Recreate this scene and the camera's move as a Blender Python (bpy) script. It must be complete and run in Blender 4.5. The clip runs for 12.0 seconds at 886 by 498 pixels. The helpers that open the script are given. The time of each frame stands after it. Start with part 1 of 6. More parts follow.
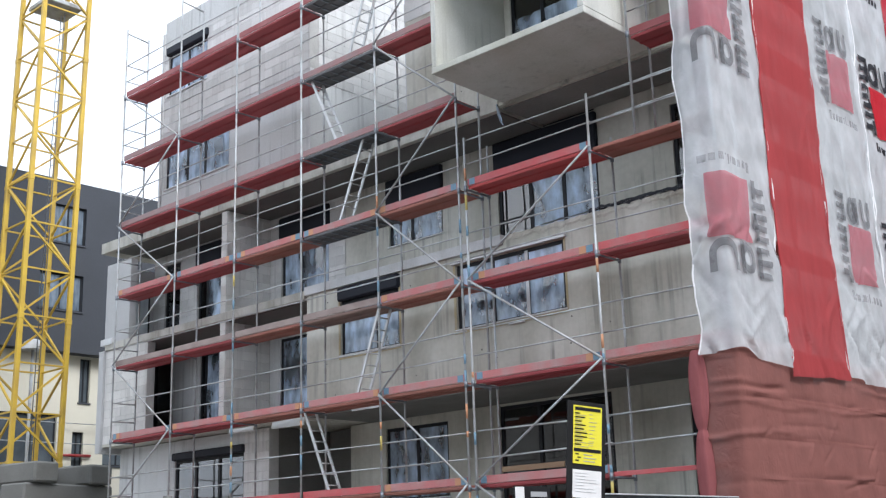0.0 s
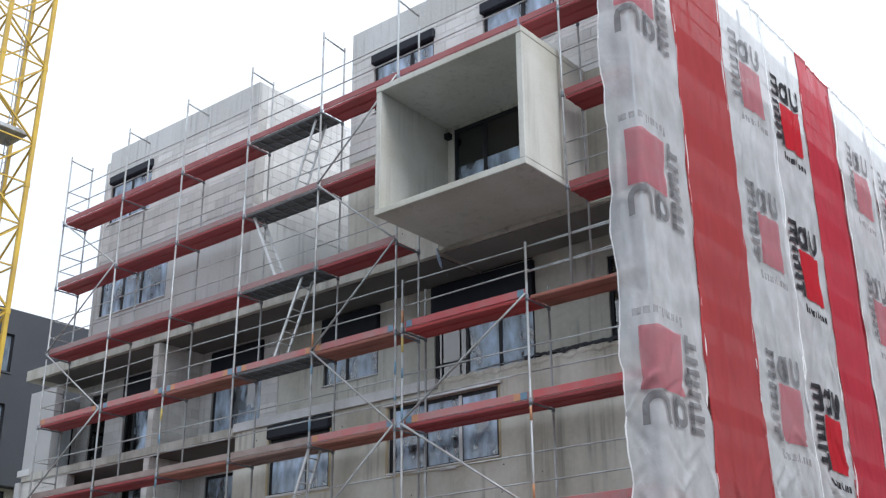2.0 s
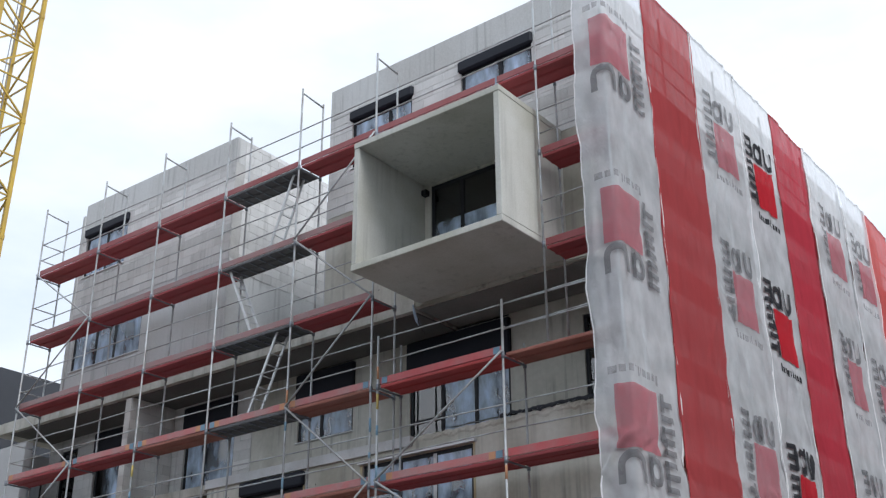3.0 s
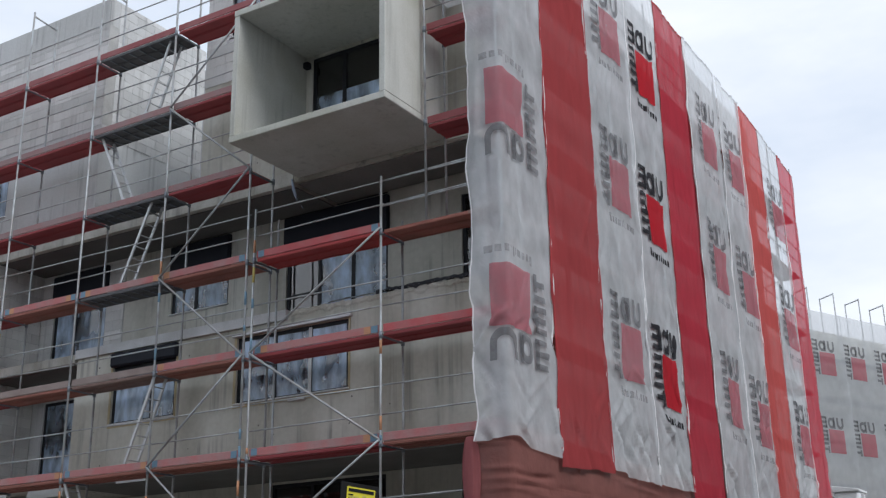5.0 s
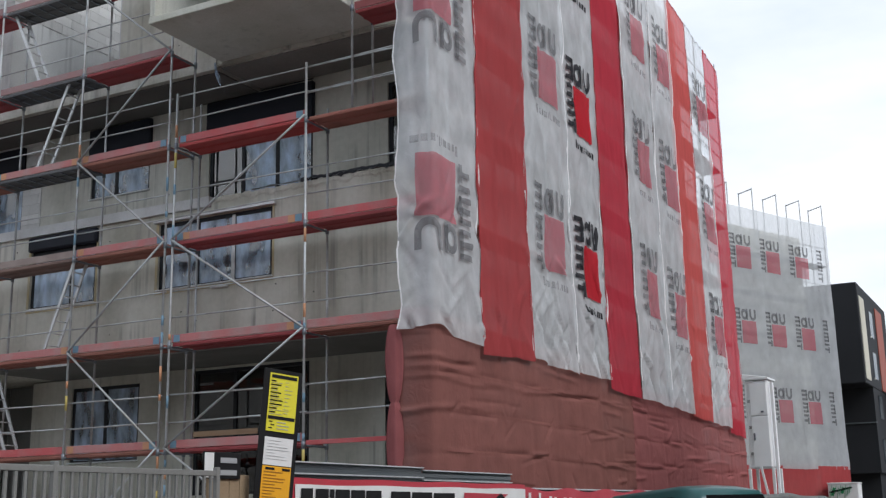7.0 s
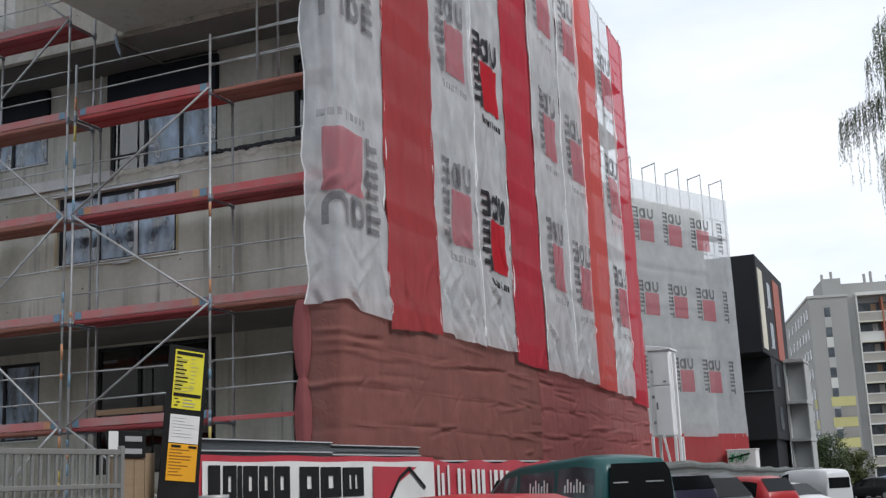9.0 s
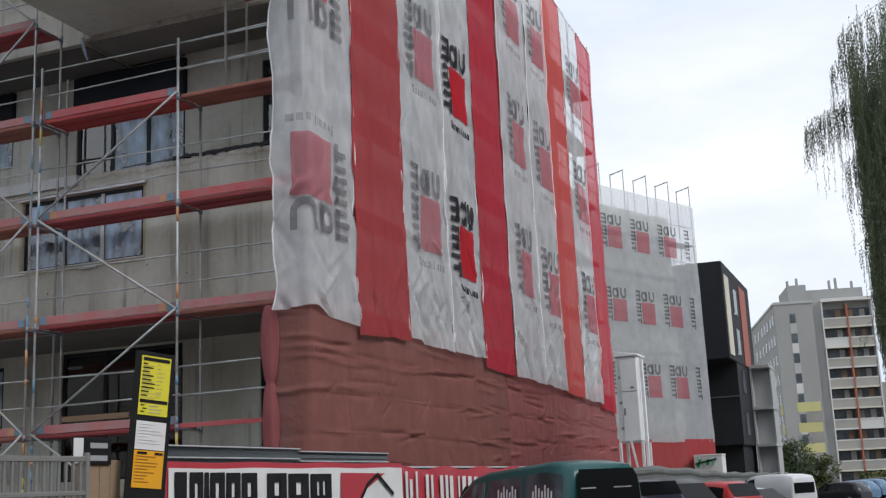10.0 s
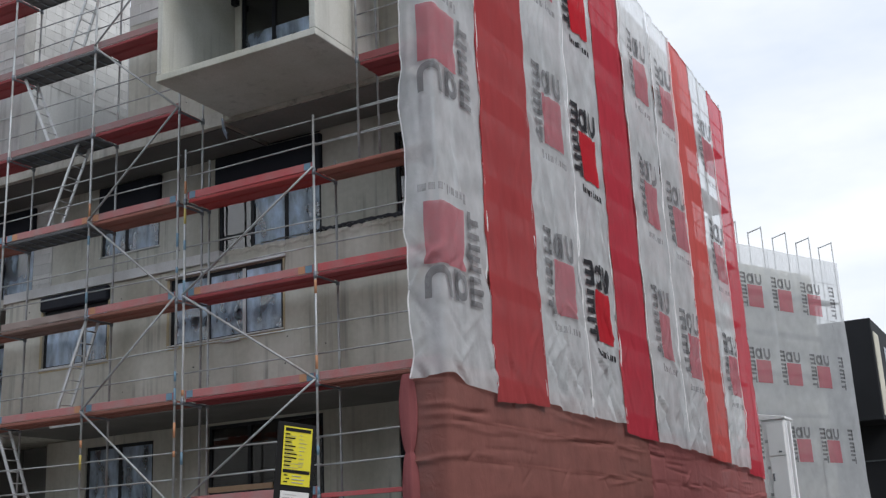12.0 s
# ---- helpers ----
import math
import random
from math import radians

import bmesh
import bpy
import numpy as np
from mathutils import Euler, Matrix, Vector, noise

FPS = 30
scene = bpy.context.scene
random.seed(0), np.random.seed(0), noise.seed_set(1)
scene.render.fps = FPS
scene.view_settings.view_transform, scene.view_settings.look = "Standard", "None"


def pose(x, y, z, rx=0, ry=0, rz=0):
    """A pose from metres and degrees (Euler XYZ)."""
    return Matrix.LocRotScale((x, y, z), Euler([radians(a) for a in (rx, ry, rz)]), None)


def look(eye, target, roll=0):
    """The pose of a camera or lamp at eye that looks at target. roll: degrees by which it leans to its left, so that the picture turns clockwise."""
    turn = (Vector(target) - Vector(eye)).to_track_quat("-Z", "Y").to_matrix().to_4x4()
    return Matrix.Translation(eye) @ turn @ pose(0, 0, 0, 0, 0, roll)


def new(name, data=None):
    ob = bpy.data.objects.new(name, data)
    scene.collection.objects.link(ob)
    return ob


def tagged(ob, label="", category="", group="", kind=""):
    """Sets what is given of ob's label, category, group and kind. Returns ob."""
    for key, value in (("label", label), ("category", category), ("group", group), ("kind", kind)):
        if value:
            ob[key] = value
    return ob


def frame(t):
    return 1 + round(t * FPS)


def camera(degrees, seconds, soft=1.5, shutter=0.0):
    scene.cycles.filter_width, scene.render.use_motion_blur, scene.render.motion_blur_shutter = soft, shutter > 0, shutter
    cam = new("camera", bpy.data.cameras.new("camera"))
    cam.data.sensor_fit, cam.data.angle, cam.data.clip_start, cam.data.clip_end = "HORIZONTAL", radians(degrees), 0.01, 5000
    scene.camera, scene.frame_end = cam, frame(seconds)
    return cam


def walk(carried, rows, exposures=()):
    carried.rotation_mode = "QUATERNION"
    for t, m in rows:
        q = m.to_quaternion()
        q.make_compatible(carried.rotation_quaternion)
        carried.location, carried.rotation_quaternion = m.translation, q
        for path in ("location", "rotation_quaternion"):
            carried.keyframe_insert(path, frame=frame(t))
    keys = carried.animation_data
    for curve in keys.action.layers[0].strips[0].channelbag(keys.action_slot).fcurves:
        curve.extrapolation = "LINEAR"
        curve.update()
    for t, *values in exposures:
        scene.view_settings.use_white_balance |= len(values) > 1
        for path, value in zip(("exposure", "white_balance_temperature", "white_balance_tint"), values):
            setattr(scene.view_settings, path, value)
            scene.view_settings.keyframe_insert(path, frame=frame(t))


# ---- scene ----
import collections

# ---- the camera: held in the hand, turning where it stands ----
EYE = 1.7
cam = camera(42.37, 12.0, soft=1.3)
ROWS = [  # seconds, yaw, pitch, roll
    (0.0, 42.66, 14.89, -1.87),
    (0.5, 41.90, 16.39, -1.35),
    (1.0, 40.94, 18.05, -0.82),
    (1.5, 40.09, 19.91, -0.55),
    (2.0, 39.21, 21.95, -0.40),
    (2.5, 38.83, 23.56, -0.15),
    (2.7, 38.60, 24.20, -0.15),
    (3.1, 37.60, 24.85, -0.50),
    (3.5, 35.90, 24.30, -0.95),
    (3.9, 34.00, 22.80, -1.20),
    (4.3, 32.58, 21.09, -1.25),
    (4.5, 32.30, 20.34, -1.17),
    (5.0, 31.50, 18.55, -0.95),
    (5.5, 30.73, 16.99, -0.97),
    (6.0, 29.66, 15.62, -0.95),
    (6.5, 28.44, 14.08, -1.11),
    (7.0, 27.71, 12.95, -1.12),
    (7.5, 26.64, 12.12, -1.41),
    (7.7, 26.12, 11.75, -1.55),
    (8.5, 23.95, 11.35, -2.10),
    (9.3, 22.72, 11.67, -2.45),
    (9.5, 22.57, 11.78, -2.44),
    (10.0, 21.41, 11.75, -2.55),
    (10.5, 21.29, 12.34, -3.42),
    (11.0, 23.78, 13.62, -3.18),
    (11.5, 26.15, 14.53, -2.84),
    (12.0, 28.15, 15.36, -2.68),
]
walk(cam, [(t, pose(0, 0, EYE, 90 + pitch, 0, yaw) @ pose(0, 0, 0, 0, 0, roll)) for t, yaw, pitch, roll in ROWS],
     exposures=[(0.0, 0.90, 6100, 10), (1.0, 0.77, 6100, 10), (2.6, 0.35, 6150, 10), (4.4, -0.05, 6100, 10), (5.8, 0.13, 6200, 10), (7.0, 0.17, 6250, 10), (9.5, 0.13, 6300, 10), (10.5, 0.05, 6300, 10), (12.0, 0.08, 6300, 10)])

# ---- sky and light: bright overcast ----
SUN_EL, SUN_AZ = radians(42), radians(102)
world = bpy.data.worlds.new("overcast_sky")
scene.world = world
world.use_nodes = True
wn, wl = world.node_tree.nodes, world.node_tree.links
wn.clear()
w_out = wn.new("ShaderNodeOutputWorld")
w_bg = wn.new("ShaderNodeBackground")
w_sky = wn.new("ShaderNodeTexSky")
w_sky.sky_type, w_sky.sun_disc = "NISHITA", False
w_sky.sun_elevation, w_sky.sun_rotation = SUN_EL, SUN_AZ
w_co = wn.new("ShaderNodeTexCoord")
w_map = wn.new("ShaderNodeMapping")
w_map.inputs["Scale"].default_value = (1.0, 1.0, 2.6)
w_noise = wn.new("ShaderNodeTexNoise")
w_noise.inputs["Scale"].default_value, w_noise.inputs["Detail"].default_value = 2.1, 6.0
w_noise.inputs["Roughness"].default_value = 0.55
w_ramp = wn.new("ShaderNodeValToRGB")
w_ramp.color_ramp.elements[0].position, w_ramp.color_ramp.elements[0].color = 0.32, (7.0, 7.8, 9.0, 1)
w_ramp.color_ramp.elements[1].position, w_ramp.color_ramp.elements[1].color = 0.66, (10.9, 11.0, 11.2, 1)
w_mid = w_ramp.color_ramp.elements.new(0.5)
w_mid.color = (9.0, 9.4, 10.0, 1)
w_mix = wn.new("ShaderNodeMix")
w_mix.data_type = "RGBA"
w_mix.inputs["Factor"].default_value = 0.93
wl.new(w_co.outputs["Generated"], w_map.inputs["Vector"])
wl.new(w_map.outputs["Vector"], w_noise.inputs["Vector"])
wl.new(w_noise.outputs["Fac"], w_ramp.inputs["Fac"])
wl.new(w_sky.outputs["Color"], w_mix.inputs["A"])
wl.new(w_ramp.outputs["Color"], w_mix.inputs["B"])
wl.new(w_mix.outputs["Result"], w_bg.inputs["Color"])
w_bg.inputs["Strength"].default_value = 0.10
wl.new(w_bg.outputs["Background"], w_out.inputs["Surface"])

sun = new("sun", bpy.data.lights.new("sun", "SUN"))
sun.data.energy, sun.data.angle, sun.data.color = 1.7, radians(25), (1.0, 0.97, 0.93)
sun.matrix_world = look((math.sin(SUN_AZ) * 60, math.cos(SUN_AZ) * 60, 60 * math.tan(SUN_EL)), (0, 0, 0))


# ---- materials ----
def material(name, base, rough=0.7, metal=0.0, spot=None, spot_scale=1.5, spot_amount=0.35, grain=60.0, grain_amount=0.12, bump=0.15, bump_scale=40.0,
             stretch=(1, 1, 1), spec=0.5, drip=0.0):
    """A procedural surface: base colour, large soft stains of the colour spot, fine grain and relief."""
    m = bpy.data.materials.new(name)
    m.use_nodes = True
    n, l = m.node_tree.nodes, m.node_tree.links
    b = n["Principled BSDF"]
    b.inputs["Roughness"].default_value, b.inputs["Metallic"].default_value = rough, metal
    b.inputs["Specular IOR Level"].default_value = spec
    co = n.new("ShaderNodeTexCoord")
    mp = n.new("ShaderNodeMapping")
    mp.inputs["Scale"].default_value = stretch
    l.new(co.outputs["Object"], mp.inputs["Vector"])
    big = n.new("ShaderNodeTexNoise")
    big.inputs["Scale"].default_value, big.inputs["Detail"].default_value = spot_scale, 5.0
    fine = n.new("ShaderNodeTexNoise")
    fine.inputs["Scale"].default_value, fine.inputs["Detail"].default_value = grain, 3.0
    l.new(mp.outputs["Vector"], big.inputs["Vector"])
    l.new(co.outputs["Object"], fine.inputs["Vector"])
    r1 = n.new("ShaderNodeValToRGB")
    r1.color_ramp.elements[0].position, r1.color_ramp.elements[1].position = 0.38, 0.68
    l.new(big.outputs["Fac"], r1.inputs["Fac"])
    amount = n.new("ShaderNodeMath")
    amount.operation = "MULTIPLY"
    amount.inputs[1].default_value = spot_amount
    l.new(r1.outputs["Color"], amount.inputs[0])
    mix = n.new("ShaderNodeMix")
    mix.data_type = "RGBA"
    mix.inputs["A"].default_value = (*base, 1)
    mix.inputs["B"].default_value = (*(spot or [c * 0.6 for c in base]), 1)
    l.new(amount.outputs[0], mix.inputs["Factor"])
    mix2 = n.new("ShaderNodeMix")
    mix2.data_type, mix2.blend_type = "RGBA", "OVERLAY"
    mix2.inputs["Factor"].default_value = grain_amount * 2
    l.new(mix.outputs["Result"], mix2.inputs["A"])
    l.new(fine.outputs["Color"], mix2.inputs["B"])
    sat = n.new("ShaderNodeRGBToBW")
    l.new(fine.outputs["Color"], sat.inputs["Color"])
    l.new(sat.outputs["Val"], mix2.inputs["B"])
    last = mix2.outputs["Result"]
    if drip:  # thin upright run-off stains, broken by a broad noise
        dm, dn, dr = n.new("ShaderNodeMapping"), n.new("ShaderNodeTexNoise"), n.new("ShaderNodeValToRGB")
        dm.inputs["Scale"].default_value = (4.5, 4.5, 0.14)
        dn.inputs["Scale"].default_value, dn.inputs["Detail"].default_value = 1.6, 4.0
        dr.color_ramp.elements[0].position, dr.color_ramp.elements[1].position = 0.52, 0.72
        bd, bm2, br2 = n.new("ShaderNodeTexNoise"), n.new("ShaderNodeMath"), n.new("ShaderNodeValToRGB")
        bd.inputs["Scale"].default_value = 0.9
        br2.color_ramp.elements[0].position, br2.color_ramp.elements[1].position = 0.40, 0.58
        bm2.operation = "MULTIPLY"
        l.new(co.outputs["Object"], dm.inputs["Vector"])
        l.new(dm.outputs["Vector"], dn.inputs["Vector"])
        l.new(dn.outputs["Fac"], dr.inputs["Fac"])
        l.new(co.outputs["Object"], bd.inputs["Vector"])
        l.new(bd.outputs["Fac"], br2.inputs["Fac"])
        l.new(dr.outputs["Color"], bm2.inputs[0])
        l.new(br2.outputs["Color"], bm2.inputs[1])
        amt, stain = n.new("ShaderNodeMath"), n.new("ShaderNodeMix")
        amt.operation = "MULTIPLY"
        amt.inputs[1].default_value = drip
        l.new(bm2.outputs[0], amt.inputs[0])
        stain.data_type = "RGBA"
        stain.inputs["B"].default_value = (*[c * 0.38 for c in base], 1)
        l.new(amt.outputs[0], stain.inputs["Factor"])
        l.new(last, stain.inputs["A"])
        last = stain.outputs["Result"]
    l.new(last, b.inputs["Base Color"])
    if bump:
        bp = n.new("ShaderNodeBump")
        bp.inputs["Strength"].default_value, bp.inputs["Distance"].default_value = bump, 0.02
        bn = n.new("ShaderNodeTexNoise")
        bn.inputs["Scale"].default_value = bump_scale
        l.new(co.outputs["Object"], bn.inputs["Vector"])
        l.new(bn.outputs["Fac"], bp.inputs["Height"])
        l.new(bp.outputs["Normal"], b.inputs["Normal"])
    return m


def net_material(name, colour, cover, thick=0.5, fold=0.35, spread=0.05, stretch=(1, 1, 1)):
    """Woven scaffold sheeting: part of the light goes straight through the weave."""
    m = bpy.data.materials.new(name)
    m.use_nodes = True
    n, l = m.node_tree.nodes, m.node_tree.links
    n.clear()
    out = n.new("ShaderNodeOutputMaterial")
    co = n.new("ShaderNodeTexCoord")
    stain = n.new("ShaderNodeTexNoise")
    stain.inputs["Scale"].default_value, stain.inputs["Detail"].default_value = 0.5, 3.0
    l.new(co.outputs["Object"], stain.inputs["Vector"])
    mix = n.new("ShaderNodeMix")
    mix.data_type = "RGBA"
    mix.inputs["A"].default_value = (*[c * 0.90 for c in colour], 1)
    mix.inputs["B"].default_value = (*[min(1, c * 1.06) for c in colour], 1)
    l.new(stain.outputs["Fac"], mix.inputs["Factor"])
    dif, tl, tr = n.new("ShaderNodeBsdfDiffuse"), n.new("ShaderNodeBsdfTranslucent"), n.new("ShaderNodeBsdfTransparent")
    l.new(mix.outputs["Result"], dif.inputs["Color"])
    l.new(mix.outputs["Result"], tl.inputs["Color"])
    body = n.new("ShaderNodeMixShader")
    body.inputs["Fac"].default_value = thick
    l.new(dif.outputs["BSDF"], body.inputs[1])
    l.new(tl.outputs["BSDF"], body.inputs[2])
    # weave: denser and thinner patches
    wv = n.new("ShaderNodeTexNoise")
    wv.inputs["Scale"].default_value, wv.inputs["Detail"].default_value = 2.5, 4.0
    ws = n.new("ShaderNodeMapping")
    ws.inputs["Scale"].default_value = stretch
    l.new(co.outputs["Object"], ws.inputs["Vector"])
    l.new(ws.outputs["Vector"], wv.inputs["Vector"])
    rng = n.new("ShaderNodeMapRange")
    rng.inputs["From Min"].default_value, rng.inputs["From Max"].default_value = 0.3, 0.7
    rng.inputs["To Min"].default_value, rng.inputs["To Max"].default_value = cover - spread, min(1.0, cover + spread)
    l.new(wv.outputs["Fac"], rng.inputs["Value"])
    fin = n.new("ShaderNodeMixShader")
    l.new(rng.outputs["Result"], fin.inputs["Fac"])
    l.new(tr.outputs["BSDF"], fin.inputs[1])
    l.new(body.outputs["Shader"], fin.inputs[2])
    # creases: sharp crumples over soft folds
    mp = n.new("ShaderNodeMapping")
    mp.inputs["Scale"].default_value = (1.0, 1.0, 0.6)
    l.new(co.outputs["Object"], mp.inputs["Vector"])
    cr, cr2 = n.new("ShaderNodeTexNoise"), n.new("ShaderNodeTexNoise")
    cr.noise_type, cr.normalize = "RIDGED_MULTIFRACTAL", False
    cr.inputs["Scale"].default_value, cr.inputs["Detail"].default_value, cr.inputs["Distortion"].default_value = 0.8, 2.0, 1.0
    cr2.inputs["Scale"].default_value, cr2.inputs["Detail"].default_value, cr2.inputs["Distortion"].default_value = 6.5, 3.0, 1.5
    l.new(mp.outputs["Vector"], cr.inputs["Vector"])
    l.new(mp.outputs["Vector"], cr2.inputs["Vector"])
    bp = n.new("ShaderNodeBump")
    bp.inputs["Strength"].default_value, bp.inputs["Distance"].default_value = fold, 0.17
    blend = n.new("ShaderNodeMath")
    blend.operation = "MULTIPLY_ADD"
    blend.inputs[1].default_value = 0.16
    l.new(cr2.outputs["Fac"], blend.inputs[0])
    l.new(cr.outputs["Fac"], blend.inputs[2])
    l.new(blend.outputs[0], bp.inputs["Height"])
    l.new(bp.outputs["Normal"], dif.inputs["Normal"])
    l.new(bp.outputs["Normal"], tl.inputs["Normal"])
    l.new(fin.outputs["Shader"], out.inputs["Surface"])
    return m


def glass_material(name, tint=(0.6, 0.65, 0.7), rough=0.02, through_part=0.35):
    m = bpy.data.materials.new(name)
    m.use_nodes = True
    n, l = m.node_tree.nodes, m.node_tree.links
    n.clear()
    out, gl, tr = n.new("ShaderNodeOutputMaterial"), n.new("ShaderNodeBsdfGlossy"), n.new("ShaderNodeBsdfTransparent")
    gl.inputs["Roughness"].default_value = rough
    tr.inputs["Color"].default_value = (*tint, 1)
    fr, mx = n.new("ShaderNodeFresnel"), n.new("ShaderNodeMixShader")
    fr.inputs["IOR"].default_value = 2.3
    co, wob, bp = n.new("ShaderNodeTexCoord"), n.new("ShaderNodeTexNoise"), n.new("ShaderNodeBump")
    wob.inputs["Scale"].default_value = 1.2
    bp.inputs["Strength"].default_value, bp.inputs["Distance"].default_value = 0.1, 0.01
    l.new(co.outputs["Object"], wob.inputs["Vector"])
    l.new(wob.outputs["Fac"], bp.inputs["Height"])
    l.new(bp.outputs["Normal"], gl.inputs["Normal"])
    l.new(fr.outputs["Fac"], mx.inputs["Fac"])
    l.new(tr.outputs["BSDF"], mx.inputs[1])
    l.new(gl.outputs["BSDF"], mx.inputs[2])
    l.new(mx.outputs["Shader"], out.inputs["Surface"])
    return m


def block_material(name, base):
    """Cut blocks, each a little different in tone; stains run on from block to block."""
    m = material(name, base, 0.9, spot=[c * 0.72 for c in base], spot_scale=0.8, spot_amount=0.55, grain=30, drip=0.5)
    n, l = m.node_tree.nodes, m.node_tree.links
    info, add = n.new("ShaderNodeObjectInfo"), n.new("ShaderNodeVectorMath")
    co = [q for q in n if q.bl_idname == "ShaderNodeTexCoord"][0]
    for link in list(co.outputs["Object"].links):
        l.new(add.outputs["Vector"], link.to_socket)
    l.new(co.outputs["Object"], add.inputs[0])
    l.new(info.outputs["Location"], add.inputs[1])
    tone, mul = n.new("ShaderNodeMapRange"), n.new("ShaderNodeMix")
    tone.inputs["To Min"].default_value, tone.inputs["To Max"].default_value = 0.86, 1.06
    l.new(info.outputs["Random"], tone.inputs["Value"])
    mul.data_type, mul.blend_type = "RGBA", "MULTIPLY"
    mul.inputs["Factor"].default_value = 1.0
    bsdf = n["Principled BSDF"]
    l.new(bsdf.inputs["Base Color"].links[0].from_socket, mul.inputs["A"])
    l.new(tone.outputs["Result"], mul.inputs["B"])
    l.new(mul.outputs["Result"], bsdf.inputs["Base Color"])
    return m


CONCRETE = material("raw_concrete", (0.58, 0.575, 0.515), 0.85, spot=(0.325, 0.308, 0.25), spot_scale=0.8, spot_amount=0.8, grain=9, grain_amount=0.09, bump=0.12, stretch=(1, 1, 0.45), drip=0.8)
CONCRETE_PALE = material("pale_concrete", (0.55, 0.56, 0.56), 0.85, spot=(0.40, 0.395, 0.375), spot_scale=0.6, spot_amount=0.5, grain=30, stretch=(1, 1, 0.4), drip=0.6)
CONCRETE_SMOOTH = material("smooth_precast_concrete", (0.545, 0.545, 0.505), 0.8, spot=(0.36, 0.355, 0.285), spot_scale=0.7, spot_amount=0.65, grain=35, bump=0.06, drip=0.35)
# ceiling shade is put into this soffit's dark colour
SOFFIT = material("shade_toned_soffit", (0.22, 0.218, 0.205), 0.95, spot=(0.13, 0.128, 0.12), spot_scale=0.6, spot_amount=0.6, grain=20)
CONCRETE_LOGGIA = material("grey_loggia_concrete", (0.36, 0.365, 0.36), 0.85, spot=(0.27, 0.27, 0.26), spot_scale=0.5, spot_amount=0.5, grain=30)
# darker soffit tone: deeper loggia shade painted into the colour
SOFFIT_DARK = material("deep_shade_soffit", (0.14, 0.139, 0.13), 0.95, spot=(0.085, 0.083, 0.078), spot_scale=0.6, spot_amount=0.6, grain=20)
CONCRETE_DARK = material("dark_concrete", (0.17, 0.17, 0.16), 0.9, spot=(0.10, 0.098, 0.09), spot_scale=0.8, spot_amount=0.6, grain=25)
BLOCK_WHITE = block_material("white_block", (0.68, 0.67, 0.645))
MORTAR = material("grey_mortar", (0.46, 0.455, 0.44), 0.95, spot_scale=2.0, spot_amount=0.5, grain=40, bump=0.3)
GALV = material("galvanised_steel", (0.43, 0.455, 0.47), 0.5, 0.5, spot=(0.24, 0.21, 0.19), spot_scale=3.5, spot_amount=0.7, grain=80, bump=0.0)
DECK_RED = material("red_deck_underside", (0.34, 0.055, 0.062), 0.7, spot=(0.23, 0.045, 0.05), spot_scale=1.2, spot_amount=0.6, grain=40, bump=0.05)
DECK_GREY = material("grey_aluminium_deck", (0.12, 0.12, 0.125), 0.5, 0.5, spot=(0.07, 0.07, 0.075), spot_scale=2, spot_amount=0.5, bump=0.05)
DECK_ORANGE = material("worn_orange_deck", (0.34, 0.13, 0.10), 0.75, spot=(0.20, 0.09, 0.06), spot_scale=1.5, spot_amount=0.6, grain=40, bump=0.05)
TOE_RED = material("faded_red_board", (0.43, 0.15, 0.15), 0.75, spot=(0.34, 0.24, 0.23), spot_scale=2.6, spot_amount=0.7, grain=40, bump=0.05)
TOE_BRIGHT = material("bright_red_board", (0.46, 0.08, 0.085), 0.65, spot=(0.36, 0.16, 0.16), spot_scale=2.6, spot_amount=0.5, grain=40, bump=0.05)
TOE_GREY = material("weathered_grey_board", (0.30, 0.24, 0.22), 0.85, spot=(0.2, 0.15, 0.14), spot_scale=2.6, spot_amount=0.6, bump=0.05)
TAPE_BLUE = material("blue_paint_mark", (0.16, 0.27, 0.36), 0.7, spot_amount=0.4, bump=0)
TAPE_YELLOW = material("yellow_paint_mark", (0.50, 0.40, 0.12), 0.7, spot_amount=0.5, bump=0)
TAPE_ORANGE = material("orange_paint_mark", (0.52, 0.26, 0.14), 0.7, spot_amount=0.4, bump=0)
ANTHRACITE = material("anthracite_frame", (0.016, 0.018, 0.022), 0.55, spot_amount=0.2, bump=0, spec=0.25)
SHUTTER = material("black_shutter_box", (0.014, 0.017, 0.026), 0.6, spot_amount=0.3, bump=0.02, spec=0.25)
FILM = material("milky_plastic_film", (0.55, 0.60, 0.64), 0.35, spot=(0.30, 0.34, 0.38), spot_scale=1.4, spot_amount=0.8, grain=8, bump=0.5, bump_scale=4, stretch=(2.5, 2.5, 0.5))
GLASS = glass_material("window_glass")
# near-black colour holds the rooms' shade; holes and membrane use it too
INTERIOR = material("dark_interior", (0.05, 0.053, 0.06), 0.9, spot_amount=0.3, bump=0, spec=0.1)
NET_WHITE = net_material("white_net", (0.80, 0.825, 0.845), 0.56, 0.24, 0.50, 0.09, (1.0, 1.0, 0.8))
NET_RED = net_material("red_net", (0.46, 0.080, 0.084), 0.88, 0.30, 0.45, 0.05, (2, 2, 0.5))
# brighter copy of the red net: light from behind put into the colour
NET_RED_LIT = net_material("lit_red_net", (0.54, 0.056, 0.080), 0.89, 0.30, 0.45, 0.05, (2, 2, 0.5))
NET_ORANGE = net_material("orange_red_net", (0.72, 0.14, 0.13), 0.88, 0.35, 0.35, 0.05, (3, 3, 0.3))
NET_BROWN = net_material("brown_red_net", (0.285, 0.122, 0.106), 0.90, 0.2, 0.62, 0.07)
